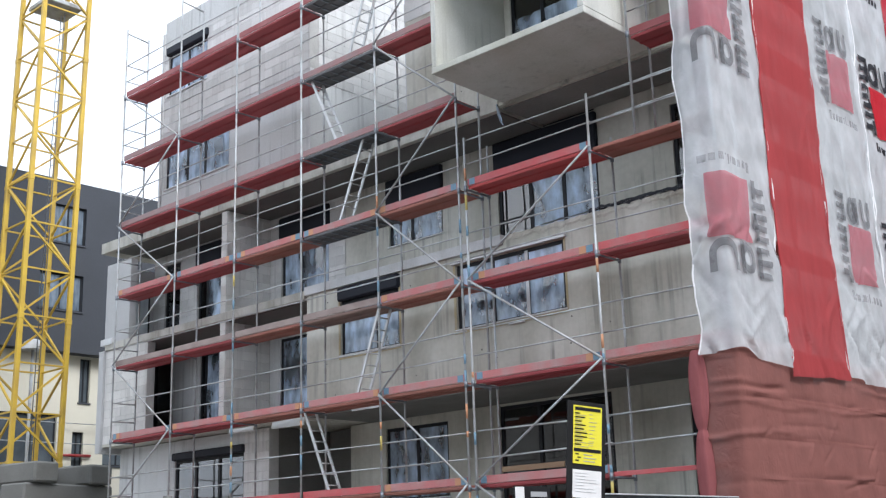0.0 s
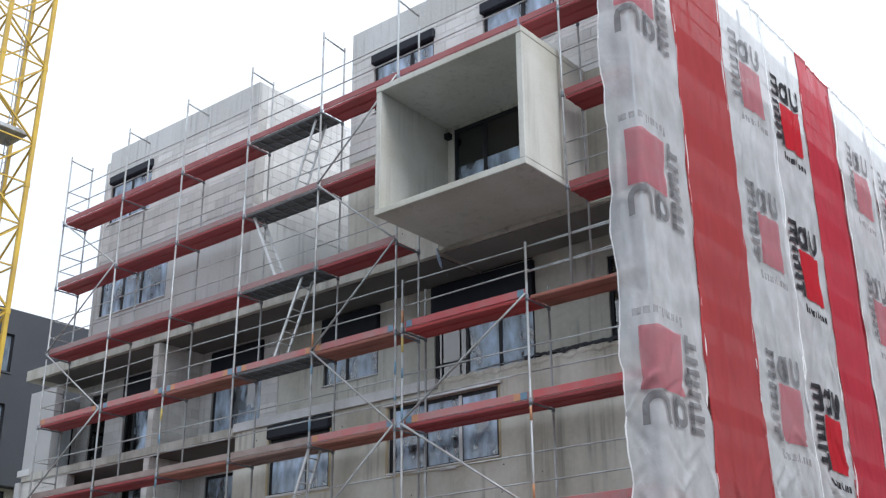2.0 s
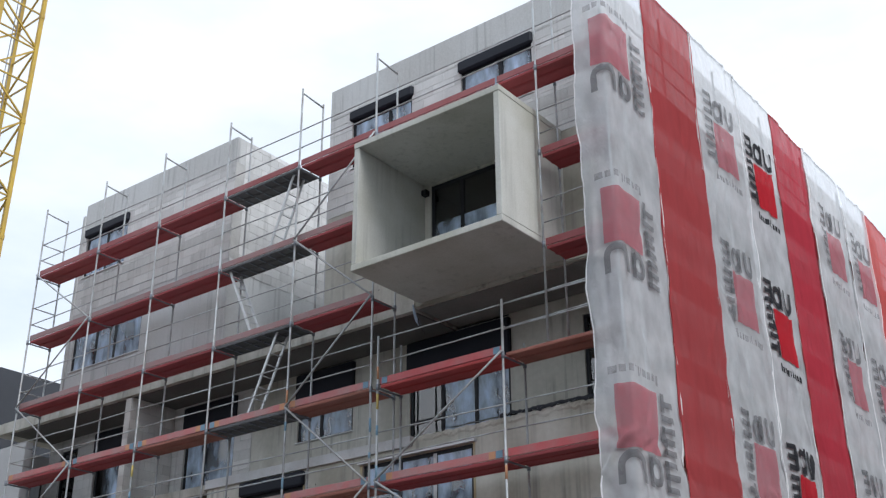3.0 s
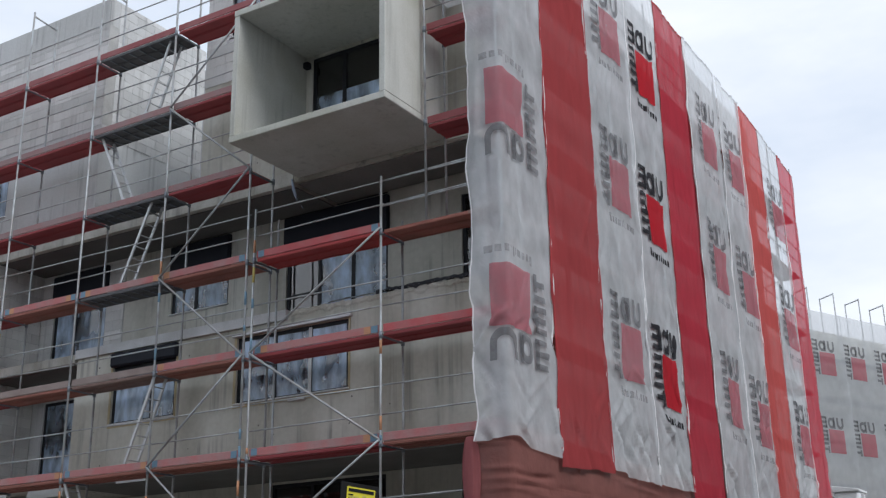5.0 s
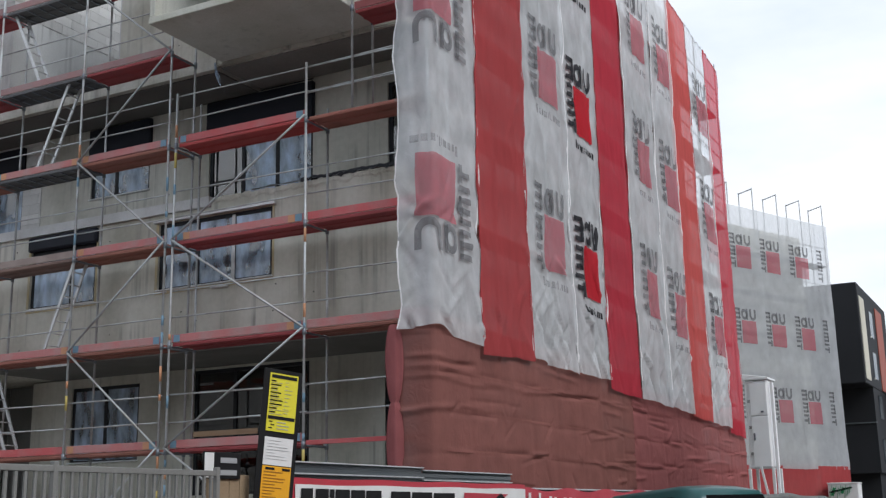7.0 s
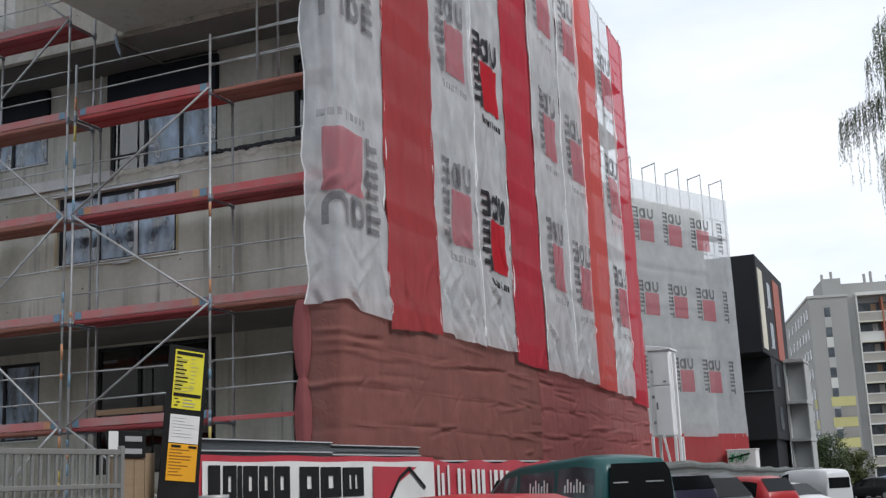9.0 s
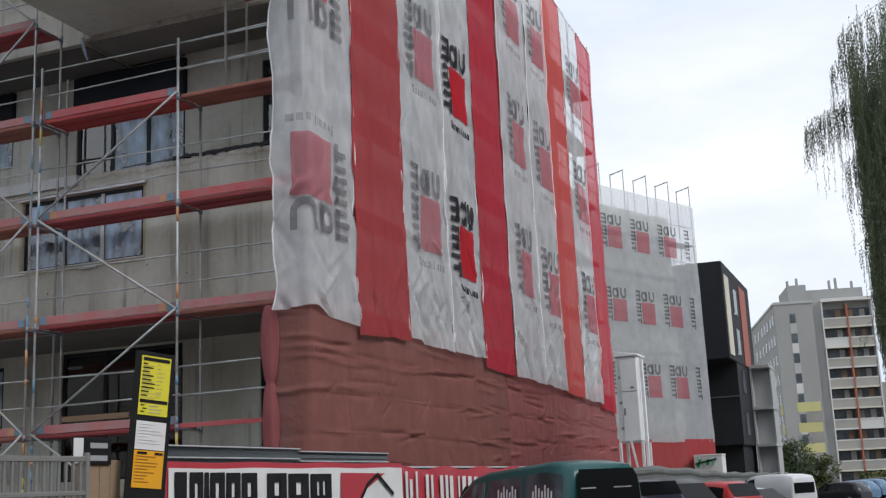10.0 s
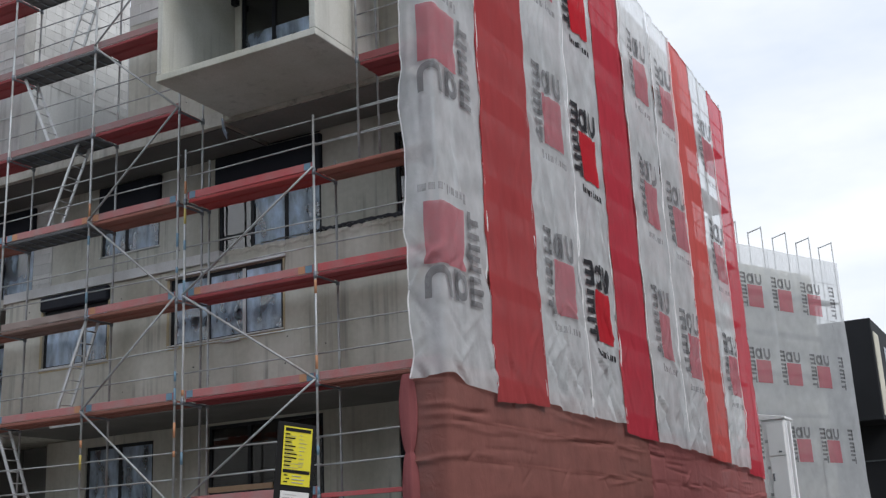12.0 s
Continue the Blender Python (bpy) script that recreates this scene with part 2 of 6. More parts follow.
NET_BROWN2 = net_material("dull_red_net", (0.35, 0.128, 0.124), 0.95, 0.2, 0.62, 0.07)
PRINT_RED = net_material("pink_red_print", (0.58, 0.15, 0.185), 0.58, 0.4, 0.4)
PRINT_STRONG = net_material("strong_red_print", (0.50, 0.028, 0.04), 0.92, 0.2, 0.4)
PRINT_GREY = net_material("grey_print", (0.17, 0.17, 0.18), 0.63, 0.3, 0.3)
PRINT_BLACK = net_material("black_print", (0.035, 0.035, 0.04), 0.92, 0.2)
CRANE_YELLOW = material("yellow_crane_paint", (0.54, 0.36, 0.04), 0.5, spot=(0.33, 0.215, 0.05), spot_scale=1.5, spot_amount=0.6, grain=40, bump=0.03)
ASPHALT = material("asphalt", (0.05, 0.05, 0.052), 0.9, spot_scale=0.4, grain=120, bump=0.4, bump_scale=80)
PAVING = material("paving", (0.22, 0.215, 0.205), 0.9, spot_scale=0.5)
EARTH = material("bare_earth", (0.19, 0.17, 0.14), 0.95, spot_scale=0.4)
GREY_DARK = material("dark_grey_cladding", (0.036, 0.040, 0.050), 0.6, spot=(0.026, 0.029, 0.036), spot_scale=0.5, spot_amount=0.5, grain=20, bump=0.05)
CREAM = material("cream_render", (0.58, 0.55, 0.46), 0.9, spot_scale=0.4, spot_amount=0.25, bump=0.1)


BLOCK_GREY = block_material("pale_block", (0.65, 0.65, 0.64))
CONCRETE_OLD = material("water_stained_concrete", (0.535, 0.53, 0.48), 0.9, spot=(0.32, 0.305, 0.255), spot_scale=0.8, spot_amount=0.75, grain=9, grain_amount=0.10, bump=0.12, stretch=(1, 1, 0.30), drip=0.95)
SLAB_WEATHERED = material("weathered_slab_edge", (0.50, 0.49, 0.45), 0.9, spot=(0.30, 0.28, 0.23), spot_scale=1.8, spot_amount=0.75, grain=22, bump=0.2, stretch=(1, 1, 0.6), drip=0.7)
SLAB_WHITE = material("pale_slab_edge", (0.62, 0.63, 0.64), 0.8, spot=(0.42, 0.42, 0.41), spot_scale=1.6, spot_amount=0.6, grain=30)
INSUL_DULL = material("dusty_insulation", (0.47, 0.475, 0.48), 0.9, spot=(0.36, 0.36, 0.36), spot_scale=0.8, spot_amount=0.4, bump=0.05)
INSUL_WHITE = material("white_insulation", (0.60, 0.61, 0.63), 0.9, spot=(0.52, 0.52, 0.52), spot_scale=0.8, spot_amount=0.4, bump=0.05)
GALV_DARK = material("dull_steel", (0.22, 0.24, 0.27), 0.5, 0.6, spot_scale=6, spot_amount=0.5, bump=0)
ALU = material("pale_aluminium", (0.56, 0.57, 0.58), 0.45, 0.4, spot_scale=5, spot_amount=0.3, bump=0)
DECK_BROWN = material("weathered_brown_deck", (0.26, 0.17, 0.145), 0.85, spot=(0.12, 0.08, 0.07), spot_scale=1.5, spot_amount=0.6, bump=0.1)
DECK_BRIGHT = material("bright_red_deck", (0.42, 0.05, 0.05), 0.65, spot=(0.30, 0.05, 0.05), spot_scale=1.2, spot_amount=0.5, bump=0.05)
TOE_DULL = material("dusty_grey_red_board", (0.30, 0.17, 0.17), 0.85, spot=(0.26, 0.22, 0.22), spot_scale=2.6, spot_amount=0.7, bump=0.05)
TOE_DARK = material("dark_red_board", (0.26, 0.06, 0.065), 0.6, spot=(0.36, 0.16, 0.16), spot_scale=1.5, spot_amount=0.5, bump=0.05)
WOOD = material("raw_timber", (0.29, 0.21, 0.13), 0.85, spot=(0.25, 0.17, 0.10), spot_scale=2, spot_amount=0.6, grain=50, bump=0.2, stretch=(1, 1, 6))


CLAD_BLACK = material("black_cladding", (0.018, 0.019, 0.022), 0.7, spot=(0.012, 0.013, 0.015), spot_scale=0.5, spot_amount=0.5, bump=0, spec=0.2)
RENDER_GREY = material("grey_render", (0.30, 0.29, 0.27), 0.9, spot=(0.2, 0.19, 0.18), spot_scale=0.2, spot_amount=0.6, bump=0.1)
NET_RED2 = net_material("thin_red_net", (0.70, 0.068, 0.10), 0.80, 0.40, 0.3, 0.05, (5, 5, 0.3))
NET_FAR = net_material("far_white_net", (0.64, 0.66, 0.68), 0.62, 0.3, 0.35, 0.05, (0.8, 0.8, 0.8))
NET_BUNDLE = net_material("gathered_brown_net", (0.37, 0.13, 0.135), 0.95, 0.25, 0.4)
FENCE_GREY = material("grey_fence_paint", (0.20, 0.20, 0.19), 0.6, spot=(0.17, 0.165, 0.155), spot_scale=4, spot_amount=0.5, bump=0)
HOARD_GREY = material("dark_grey_sheet_metal", (0.085, 0.10, 0.11), 0.35, 0.4, spot=(0.12, 0.12, 0.12), spot_scale=1.0, spot_amount=0.5, bump=0)
BLACK_SIGN = material("black_board", (0.009, 0.009, 0.010), 0.7, spot=(0.02, 0.02, 0.02), spot_scale=3, spot_amount=0.5, bump=0.03, spec=0.2)
SIGN_WHITE = material("white_sheet", (0.72, 0.72, 0.71), 0.6, spot=(0.58, 0.57, 0.55), spot_scale=2, spot_amount=0.5, bump=0.03)
SIGN_GREY = material("grey_print_on_sign", (0.35, 0.36, 0.37), 0.6, spot_amount=0.3, bump=0)
SIGN_YELLOW = material("yellow_notice_sheet", (0.74, 0.66, 0.03), 0.5, spot=(0.62, 0.56, 0.06), spot_scale=3, spot_amount=0.4, bump=0.02)
ORANGE_INK = material("brown_print_on_orange", (0.36, 0.15, 0.01), 0.6, spot_amount=0.3, bump=0)
SIGN_ORANGE = material("orange_notice_sheet", (0.80, 0.38, 0.01), 0.5, spot=(0.66, 0.32, 0.03), spot_scale=3, spot_amount=0.4, bump=0.02)
BANNER_RED = material("red_banner_cloth", (0.46, 0.035, 0.055), 0.6, spot=(0.34, 0.03, 0.045), spot_scale=1.5, spot_amount=0.5, bump=0.1)
TAIL_RED = material("dark_red_plastic", (0.25, 0.02, 0.02), 0.3, spot_amount=0.2, bump=0)
SCRAWL = material("green_spray_paint", (0.02, 0.28, 0.10), 0.6, spot_amount=0.3, bump=0)
ORANGE_CLAD = material("orange_red_cladding", (0.30, 0.06, 0.03), 0.6, spot_scale=0.6, spot_amount=0.3, bump=0)
HOUSE_GLASS = material("dark_window_glass", (0.05, 0.06, 0.07), 0.22, 0.0, spot=(0.12, 0.14, 0.16), spot_scale=0.9, spot_amount=0.8, bump=0, spec=0.25)
# pale streaks in the glass colour stand in for reflected sky and curtains
HOUSE_PANE = material("pale_streaked_window_glass", (0.06, 0.085, 0.115), 0.12, 0.0, spot=(0.20, 0.24, 0.29), spot_scale=1.6, spot_amount=0.9, grain=6, bump=0, stretch=(1, 2.2, 0.5), spec=0.35)
TOWER_GREY = material("grey_panel_wall", (0.31, 0.31, 0.30), 0.9, spot=(0.25, 0.25, 0.24), spot_scale=0.15, spot_amount=0.5, bump=0)
TOWER_PALE = material("pale_panel_edge", (0.58, 0.58, 0.55), 0.85, spot_scale=0.3, spot_amount=0.25, bump=0)
TOWER_PARAPET = material("grey_parapet", (0.35, 0.335, 0.30), 0.85, spot_scale=0.3, spot_amount=0.3, bump=0)
TOWER_TAN = material("tan_curtain", (0.30, 0.20, 0.13), 0.9, spot_scale=0.5, spot_amount=0.4, bump=0)
TOWER_ORANGE = material("orange_red_pier", (0.36, 0.13, 0.08), 0.85, spot_scale=0.3, spot_amount=0.3, bump=0)
TOWER_YELLOW = material("pale_yellow_panel", (0.52, 0.49, 0.22), 0.85, spot_scale=0.3, spot_amount=0.3, bump=0)
BARK = material("bark", (0.10, 0.08, 0.06), 0.95, spot_scale=3, spot_amount=0.6, bump=0.8, stretch=(1, 1, 0.2))
WILLOW_LEAF = material("willow_leaf", (0.085, 0.115, 0.055), 0.7, spot=(0.05, 0.072, 0.032), spot_scale=0.8, spot_amount=0.7, bump=0)
BUSH_LEAF = material("dark_bush_leaf", (0.065, 0.095, 0.038), 0.7, spot=(0.025, 0.045, 0.018), spot_scale=0.8, spot_amount=0.7, bump=0)
BUSH_LEAF2 = material("yellow_green_bush_leaf", (0.10, 0.11, 0.035), 0.7, spot=(0.05, 0.07, 0.025), spot_scale=0.8, spot_amount=0.7, bump=0)


# ---- building blocks ----
def box(bm, x0, x1, y0, y1, z0, z1, bevel=0.0):
    """Adds a box; bevel rounds its edges."""
    vs = [bm.verts.new((x, y, z)) for x in (x0, x1) for y in (y0, y1) for z in (z0, z1)]
    fs = [bm.faces.new([vs[i] for i in f]) for f in ((0, 1, 3, 2), (4, 6, 7, 5), (0, 4, 5, 1), (2, 3, 7, 6), (0, 2, 6, 4), (1, 5, 7, 3))]
    if bevel:
        es = list({e for f in fs for e in f.edges})
        bmesh.ops.bevel(bm, geom=es, offset=bevel, segments=1, affect="EDGES")
    return bm


def tube(bm, a, b, r=0.024, sides=8):
    """Adds a closed round bar from a to b."""
    a, b = Vector(a), Vector(b)
    w = (b - a).normalized()
    s = w.cross(Vector((0, 0, 1)) if abs(w.z) < 0.9 else Vector((1, 0, 0))).normalized()
    t = w.cross(s)
    rings = []
    for p in (a, b):
        rings.append([bm.verts.new(p + r * (math.cos(k * math.tau / sides) * s + math.sin(k * math.tau / sides) * t)) for k in range(sides)])
    for k in range(sides):
        f = bm.faces.new((rings[0][k], rings[0][(k + 1) % sides], rings[1][(k + 1) % sides], rings[1][k]))
        f.smooth = True
    bm.faces.new(rings[0])
    bm.faces.new(rings[1][::-1])
    return bm


def bar(bm, a, b, w, h):
    """Adds a square bar from a to b, w wide and h high."""
    a, b = Vector(a), Vector(b)
    d = (b - a).normalized()
    s = d.cross(Vector((0, 0, 1)) if abs(d.z) < 0.95 else Vector((0, 1, 0))).normalized()
    t = s.cross(d)
    v = [bm.verts.new(p + s * (i * w / 2) + t * (j * h / 2)) for p in (a, b) for i, j in ((-1, -1), (1, -1), (1, 1), (-1, 1))]
    for f in ((0, 1, 2, 3), (7, 6, 5, 4), (0, 4, 5, 1), (1, 5, 6, 2), (2, 6, 7, 3), (3, 7, 4, 0)):
        bm.faces.new([v[i] for i in f])
    return bm


def mesh_of(bm, name, mat):
    bmesh.ops.recalc_face_normals(bm, faces=bm.faces)
    me = bpy.data.meshes.new(name)
    bm.to_mesh(me)
    bm.free()
    me.materials.append(mat)
    return me


def part(name, bm, mat, parent, label=""):
    ob = new(name, mesh_of(bm, name, mat))
    ob.parent = parent
    return tagged(ob, label)


def thing(name, label, category, group="", kind="", at=(0, 0, 0)):
    ob = new(name)
    ob.empty_display_size = 0.2
    ob.location = at
    return tagged(ob, label, category, group, kind)


def single(name, bm, mat, label, category, group="", kind=""):
    return tagged(new(name, mesh_of(bm, name, mat)), label, category, group, kind)


def nb():
    return bmesh.new()


# ---- ground ----
def ribbon(x0, x1, ys, thick):
    """A strip of ground that follows the fall of the street."""
    bm = nb()
    rows = [[bm.verts.new((x, y, fall(y) + dz)) for x in (x0, x1) for dz in (0, -thick)] for y in ys]
    for a, b in zip(rows, rows[1:]):
        for i, j in ((0, 2), (2, 3), (3, 1), (1, 0)):
            bm.faces.new((a[i], a[j], b[j], b[i]))
    bm.faces.new((rows[0][0], rows[0][1], rows[0][3], rows[0][2]))
    bm.faces.new((rows[-1][0], rows[-1][2], rows[-1][3], rows[-1][1]))
    return bm


def fall(y):
    return float(np.interp(y, [-80, 14, 70, 900], [0, 0, -0.55, -0.8]))


single("ground", ribbon(-700, 700, [-300, 14, 70, 1500], 0.3), EARTH, "bare grey-brown earth reaching the horizon", "ground", kind="structure").location.z = -0.12
single("road", ribbon(-8.0, 9, [-60, 14, 70, 300], 0.1), ASPHALT, "dark grey asphalt street beside the building site", "road", kind="structure")
single("pavement", box(nb(), -46, -8.0, -10, 46, -0.9, 0.12, 0.01), PAVING, "grey concrete site paving under the scaffold", "pavement", kind="structure")

# added plain walls, unseen, blocking low sky light behind and beside the viewer
single("blocker_wall_south", box(nb(), -75, 23, -27, -26, -0.2, 14), RENDER_GREY, "added plain grey wall, unseen, blocking low sky light from the south", "wall", kind="structure")
single("blocker_wall_east", box(nb(), 22, 23, -26, 70, -0.6, 17), RENDER_GREY, "added plain grey wall, unseen, blocking low sky light from the east", "wall", kind="structure")

# ---- the apartment block under construction ----
YA, YB, YW = 16.76, 17.49, 17.80        # outer and inner row of scaffold, wall face
XB = -9.05                              # outer row of the scaffold on the long side
XW = XB - 1.04
Z = [2.1, 5.05, 7.98, 10.95, 13.9, 16.8]  # tops of the floor slabs
PARAPET = 17.48
ZC, ZL, ZM, ZS = 10.86, 7.80, 7.875, 4.93  # undersides: third storey, loggias, second storey, ground storey
YR = 19.3                               # back wall of the recessed storeys
building = thing("apartment_building", "unfinished grey concrete apartment block wrapped in scaffolding", "building", at=(-19, 26, 0.12))
UNDO = building.matrix_basis.inverted()


def of_building(ob):
    ob.matrix_parent_inverse = UNDO
    return ob


def wall(x0, x1, y0, y1, z0, z1, mat=None, label="", name="wall", bevel=0.0):
    return of_building(part(name, box(nb(), x0, x1, y0, y1, z0, z1, bevel), mat or CONCRETE, building, label))


def holed(x0, x1, y, depth, z0, z1, holes):
    """A slab along x, outer face at y, with openings (x0, x1, z0, z1) that go through it; one welded mesh."""
    bm = nb()
    xs = sorted({x0, x1, *[v for h in holes for v in h[:2]]})
    zs = sorted({z0, z1, *[v for h in holes for v in h[2:]]})
    solid = {(i, j) for i in range(len(xs) - 1) for j in range(len(zs) - 1)
             if not any(h[0] - 1e-6 <= xs[i] and xs[i + 1] <= h[1] + 1e-6 and h[2] - 1e-6 <= zs[j] and zs[j + 1] <= h[3] + 1e-6 for h in holes)}
    vs = {}

    def v(i, j, k):
        return vs.setdefault((i, j, k), None) or vs.update({(i, j, k): bm.verts.new((xs[i], y + k * depth, zs[j]))}) or vs[(i, j, k)]

    for i, j in solid:
        bm.faces.new((v(i, j, 0), v(i + 1, j, 0), v(i + 1, j + 1, 0), v(i, j + 1, 0)))
        bm.faces.new((v(i, j, 1), v(i, j + 1, 1), v(i + 1, j + 1, 1), v(i + 1, j, 1)))
        for di, dj, a, b in ((-1, 0, (i, j), (i, j + 1)), (1, 0, (i + 1, j), (i + 1, j + 1)), (0, -1, (i, j), (i + 1, j)), (0, 1, (i, j + 1), (i + 1, j + 1))):
            if (i + di, j + dj) not in solid:
                bm.faces.new((v(*a, 0), v(*b, 0), v(*b, 1), v(*a, 1)))
    return bm


def open_wall(x0, x1, y, depth, z0, z1, holes, mat, label="", name="wall"):
    return of_building(part(name, holed(x0, x1, y, depth, z0, z1, holes), mat, building, label))


def sheet_xz(bm, x0, x1, z0, z1, y, nx=10, nz=10, wave=0.012, seed=0.0):
    """A thin creased sheet in a plane along x."""
    vs = [[bm.verts.new((x0 + (x1 - x0) * i / nx, y + wave * noise.noise((i * 0.8 + seed, j * 0.3, seed * 1.7)), z0 + (z1 - z0) * j / nz)) for j in range(nz + 1)] for i in range(nx + 1)]
    for i in range(nx):
        for j in range(nz):
            bm.faces.new((vs[i][j], vs[i + 1][j], vs[i + 1][j + 1], vs[i][j + 1])).smooth = True
    return bm


# plastic film; its blue-white colour also stands in for sky reflected in panes
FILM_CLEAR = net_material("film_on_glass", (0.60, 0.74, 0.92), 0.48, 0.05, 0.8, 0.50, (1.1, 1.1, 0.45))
FILM_WHITE = net_material("torn_white_plastic", (0.85, 0.86, 0.86), 0.85, 0.4, 0.4)
GALV_PALE = material("pale_metal", (0.62, 0.63, 0.64), 0.5, 0.3, spot_amount=0.3, bump=0)
FOAM = material("yellow_mounting_foam", (0.46, 0.38, 0.22), 0.95, spot=(0.36, 0.33, 0.27), spot_scale=6, spot_amount=0.7, bump=0.5)


def window(x0, x1, y, z0, z1, splits=(0.5,), film=True, shutter=0.0, sill=True, film_to=1.0, foam=False, label="dark framed window behind milky protective film", bars=(), deep=0.045):
    """A framed window set into a wall whose outer face is at y; splits: where its mullions stand, as parts of its width."""
    t, yy = 0.075, y + deep
    zt = z1 - shutter
    xs = [x0] + [x0 + (x1 - x0) * s for s in splits] + [x1]
    holes = []
    for k, (a, b) in enumerate(zip(xs, xs[1:])):
        a, b = a + (t if k == 0 else t * 0.6), b - (t if k == len(xs) - 2 else t * 0.6)
        if k in bars:
            zm = z0 + (zt - z0) * 0.38
            holes += [(a, b, z0 + t, zm - 0.03), (a, b, zm + 0.03, zt - t)]
        else:
            holes.append((a, b, z0 + t, zt - t))
    win = of_building(part("window", holed(x0, x1, yy, 0.08, z0, zt, holes), ANTHRACITE, building, label))
    for k, (a, b, c, d) in enumerate(holes):
        part("pane", box(nb(), a - 0.01, b + 0.01, yy + 0.03, yy + 0.045, c - 0.01, d + 0.01), GLASS, win).visible_shadow = False
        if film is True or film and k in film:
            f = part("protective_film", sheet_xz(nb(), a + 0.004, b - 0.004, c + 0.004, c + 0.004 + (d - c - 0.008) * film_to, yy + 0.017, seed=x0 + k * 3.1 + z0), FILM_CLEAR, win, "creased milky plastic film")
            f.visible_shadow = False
    if shutter:
        part("shutter_box", box(nb(), x0 - 0.05, x1 + 0.05, y - 0.10, y + 0.2, zt + 0.004, z1 - 0.004, 0.035), SHUTTER, win, "black roller shutter box")
    if sill:
        part("sill", box(nb(), x0 - 0.03, x1 + 0.03, y - 0.05, yy - 0.003, z0 + 0.003, z0 + 0.035, 0.006), GALV_PALE, win, "thin pale metal sill")
    if foam:
        part("foam_joint", holed(x0 - 0.07, x1 + 0.05, y - 0.014, 0.012, z0 - 0.06, zt + 0.01, [(x0 - 0.005, x1 + 0.005, z0 + 0.0, zt + 0.005)]), FOAM, win, "yellow mounting foam round the frame")
    # a near-black wall paints the shade of an unlit room
    part("room_wall", box(nb(), x0 - 0.4, x1 + 0.4, y + 2.2, y + 2.3, z0 - 0.4, z1 + 0.15), INTERIOR, win, "wall behind the window, the room's shade put into its colour")
    return win


block_meshes = {}


def block_piece(w, h, axis, mat):
    """One shared mesh for each size of block."""
    key = (round(w, 2), round(h, 2), axis, mat.name)
    if key not in block_meshes:
        bm = box(nb(), 0, w, 0, 0.024, 0, h)
        if axis == "y":
            for v in bm.verts:
                v.co = (0.024 - v.co.y, v.co.x, v.co.z)
        block_meshes[key] = mesh_of(bm, "block", mat)
    return block_meshes[key]


def lay_blocks(wall_ob, axis, at, u0, u1, z0, z1, holes=(), mat=None):
    """Courses of blocks with open joints on a wall's face: along x facing -y, or along y facing +x."""
    rows, z = [], z0
    while z < z1 - 0.01:
        cuts = sorted({z, min(z + 0.25, z1), *[e for h in holes for e in h[2:] if z + 0.01 < e < min(z + 0.25, z1) - 0.01]})
        rows += [(a, b, round((z - z0) / 0.25)) for a, b in zip(cuts, cuts[1:])]
        z += 0.25
    for a, b, n in rows:
        free = [(u0, u1)]
        for h in holes:
            if h[2] < (a + b) / 2 < h[3]:
                free = [q for f in free for q in ((f[0], min(f[1], h[0])), (max(f[0], h[1]), f[1])) if q[1] - q[0] > 0.02]
        for f0, f1 in free:
            u = u0 - (0.3 if n % 2 else 0.0)
            while u < f1:
                p, q = max(u, f0), min(u + 0.6, f1)
                if q - p > 0.03:
                    ob = new("block", block_piece(q - p - 0.009, b - a - 0.009, axis, mat or BLOCK_GREY))
                    ob.parent = wall_ob
                    ob.location = (p, at - 0.012, a) if axis == "x" else (at - 0.012, p, a)
                    tagged(ob)
                u += 0.6


# upper left block, two storeys
open_wall(-27.49, -20.85, YW, 0.3, Z[3], Z[4], [(-27.3, -24.25, 12.1, 13.5)], CONCRETE_PALE, "pale grey concrete wall with dark streaks")
block_a = open_wall(-27.49, -20.85, YW, 0.3, Z[4], 16.72, [(-27.3, -25.35, 15.0, 16.6)], MORTAR, "pale grey block wall")
wall(-27.49, -20.85, YW - 0.01, YW + 0.3, 16.72, PARAPET, CONCRETE_PALE, "grey concrete parapet", name="parapet")
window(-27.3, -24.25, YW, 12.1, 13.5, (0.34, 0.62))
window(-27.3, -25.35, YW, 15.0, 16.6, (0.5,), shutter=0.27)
wall(-27.6, -27.49, YW - 0.04, YW + 2, Z[3], PARAPET - 0.35, CONCRETE_PALE, "grey edge of the gable wall")
wall(-27.49, -27.19, YW + 0.3, YW + 14, Z[3], PARAPET - 0.02, CONCRETE_PALE)
wall(-21.15, -20.853, YW + 0.3, 21.3, Z[3], Z[4] - 0.3, CONCRETE_PALE, "grey concrete side wall of the roof notch")
block_c = wall(-21.15, -20.85, YW + 0.3, 21.3, Z[4] - 0.3, PARAPET - 0.002, MORTAR, "white block side wall of the roof notch")
wall(-21.3, -20.7, 21.3, 21.75, Z[3], 16.9, INSUL_WHITE, "white end pier of the roof notch", name="pier")
wall(-20.85, -17.39, 24.0, 24.3, Z[3], Z[4] + 0.1, CONCRETE_PALE, "low concrete wall at the back of the roof notch")
# upper right block
open_wall(-17.39, XW, YW, 0.3, Z[3] + 0.002, Z[4], [(-14.2, -11.3, 11.2, 13.76)], CONCRETE)
wall(-17.39, XW, YW - 0.01, YW + 0.3, 16.80, PARAPET + 0.03, CONCRETE_PALE, "grey concrete parapet", name="parapet")
block_b = open_wall(-17.39, XW, YW, 0.3, Z[4], 16.80, [(-16.65, -14.75, 15.0, 16.63), (-13.3, -11.35, 15.1, 16.68)], MORTAR, "pale grey block wall")
window(-16.65, -14.75, YW, 15.0, 16.63, (0.62,), shutter=0.28)
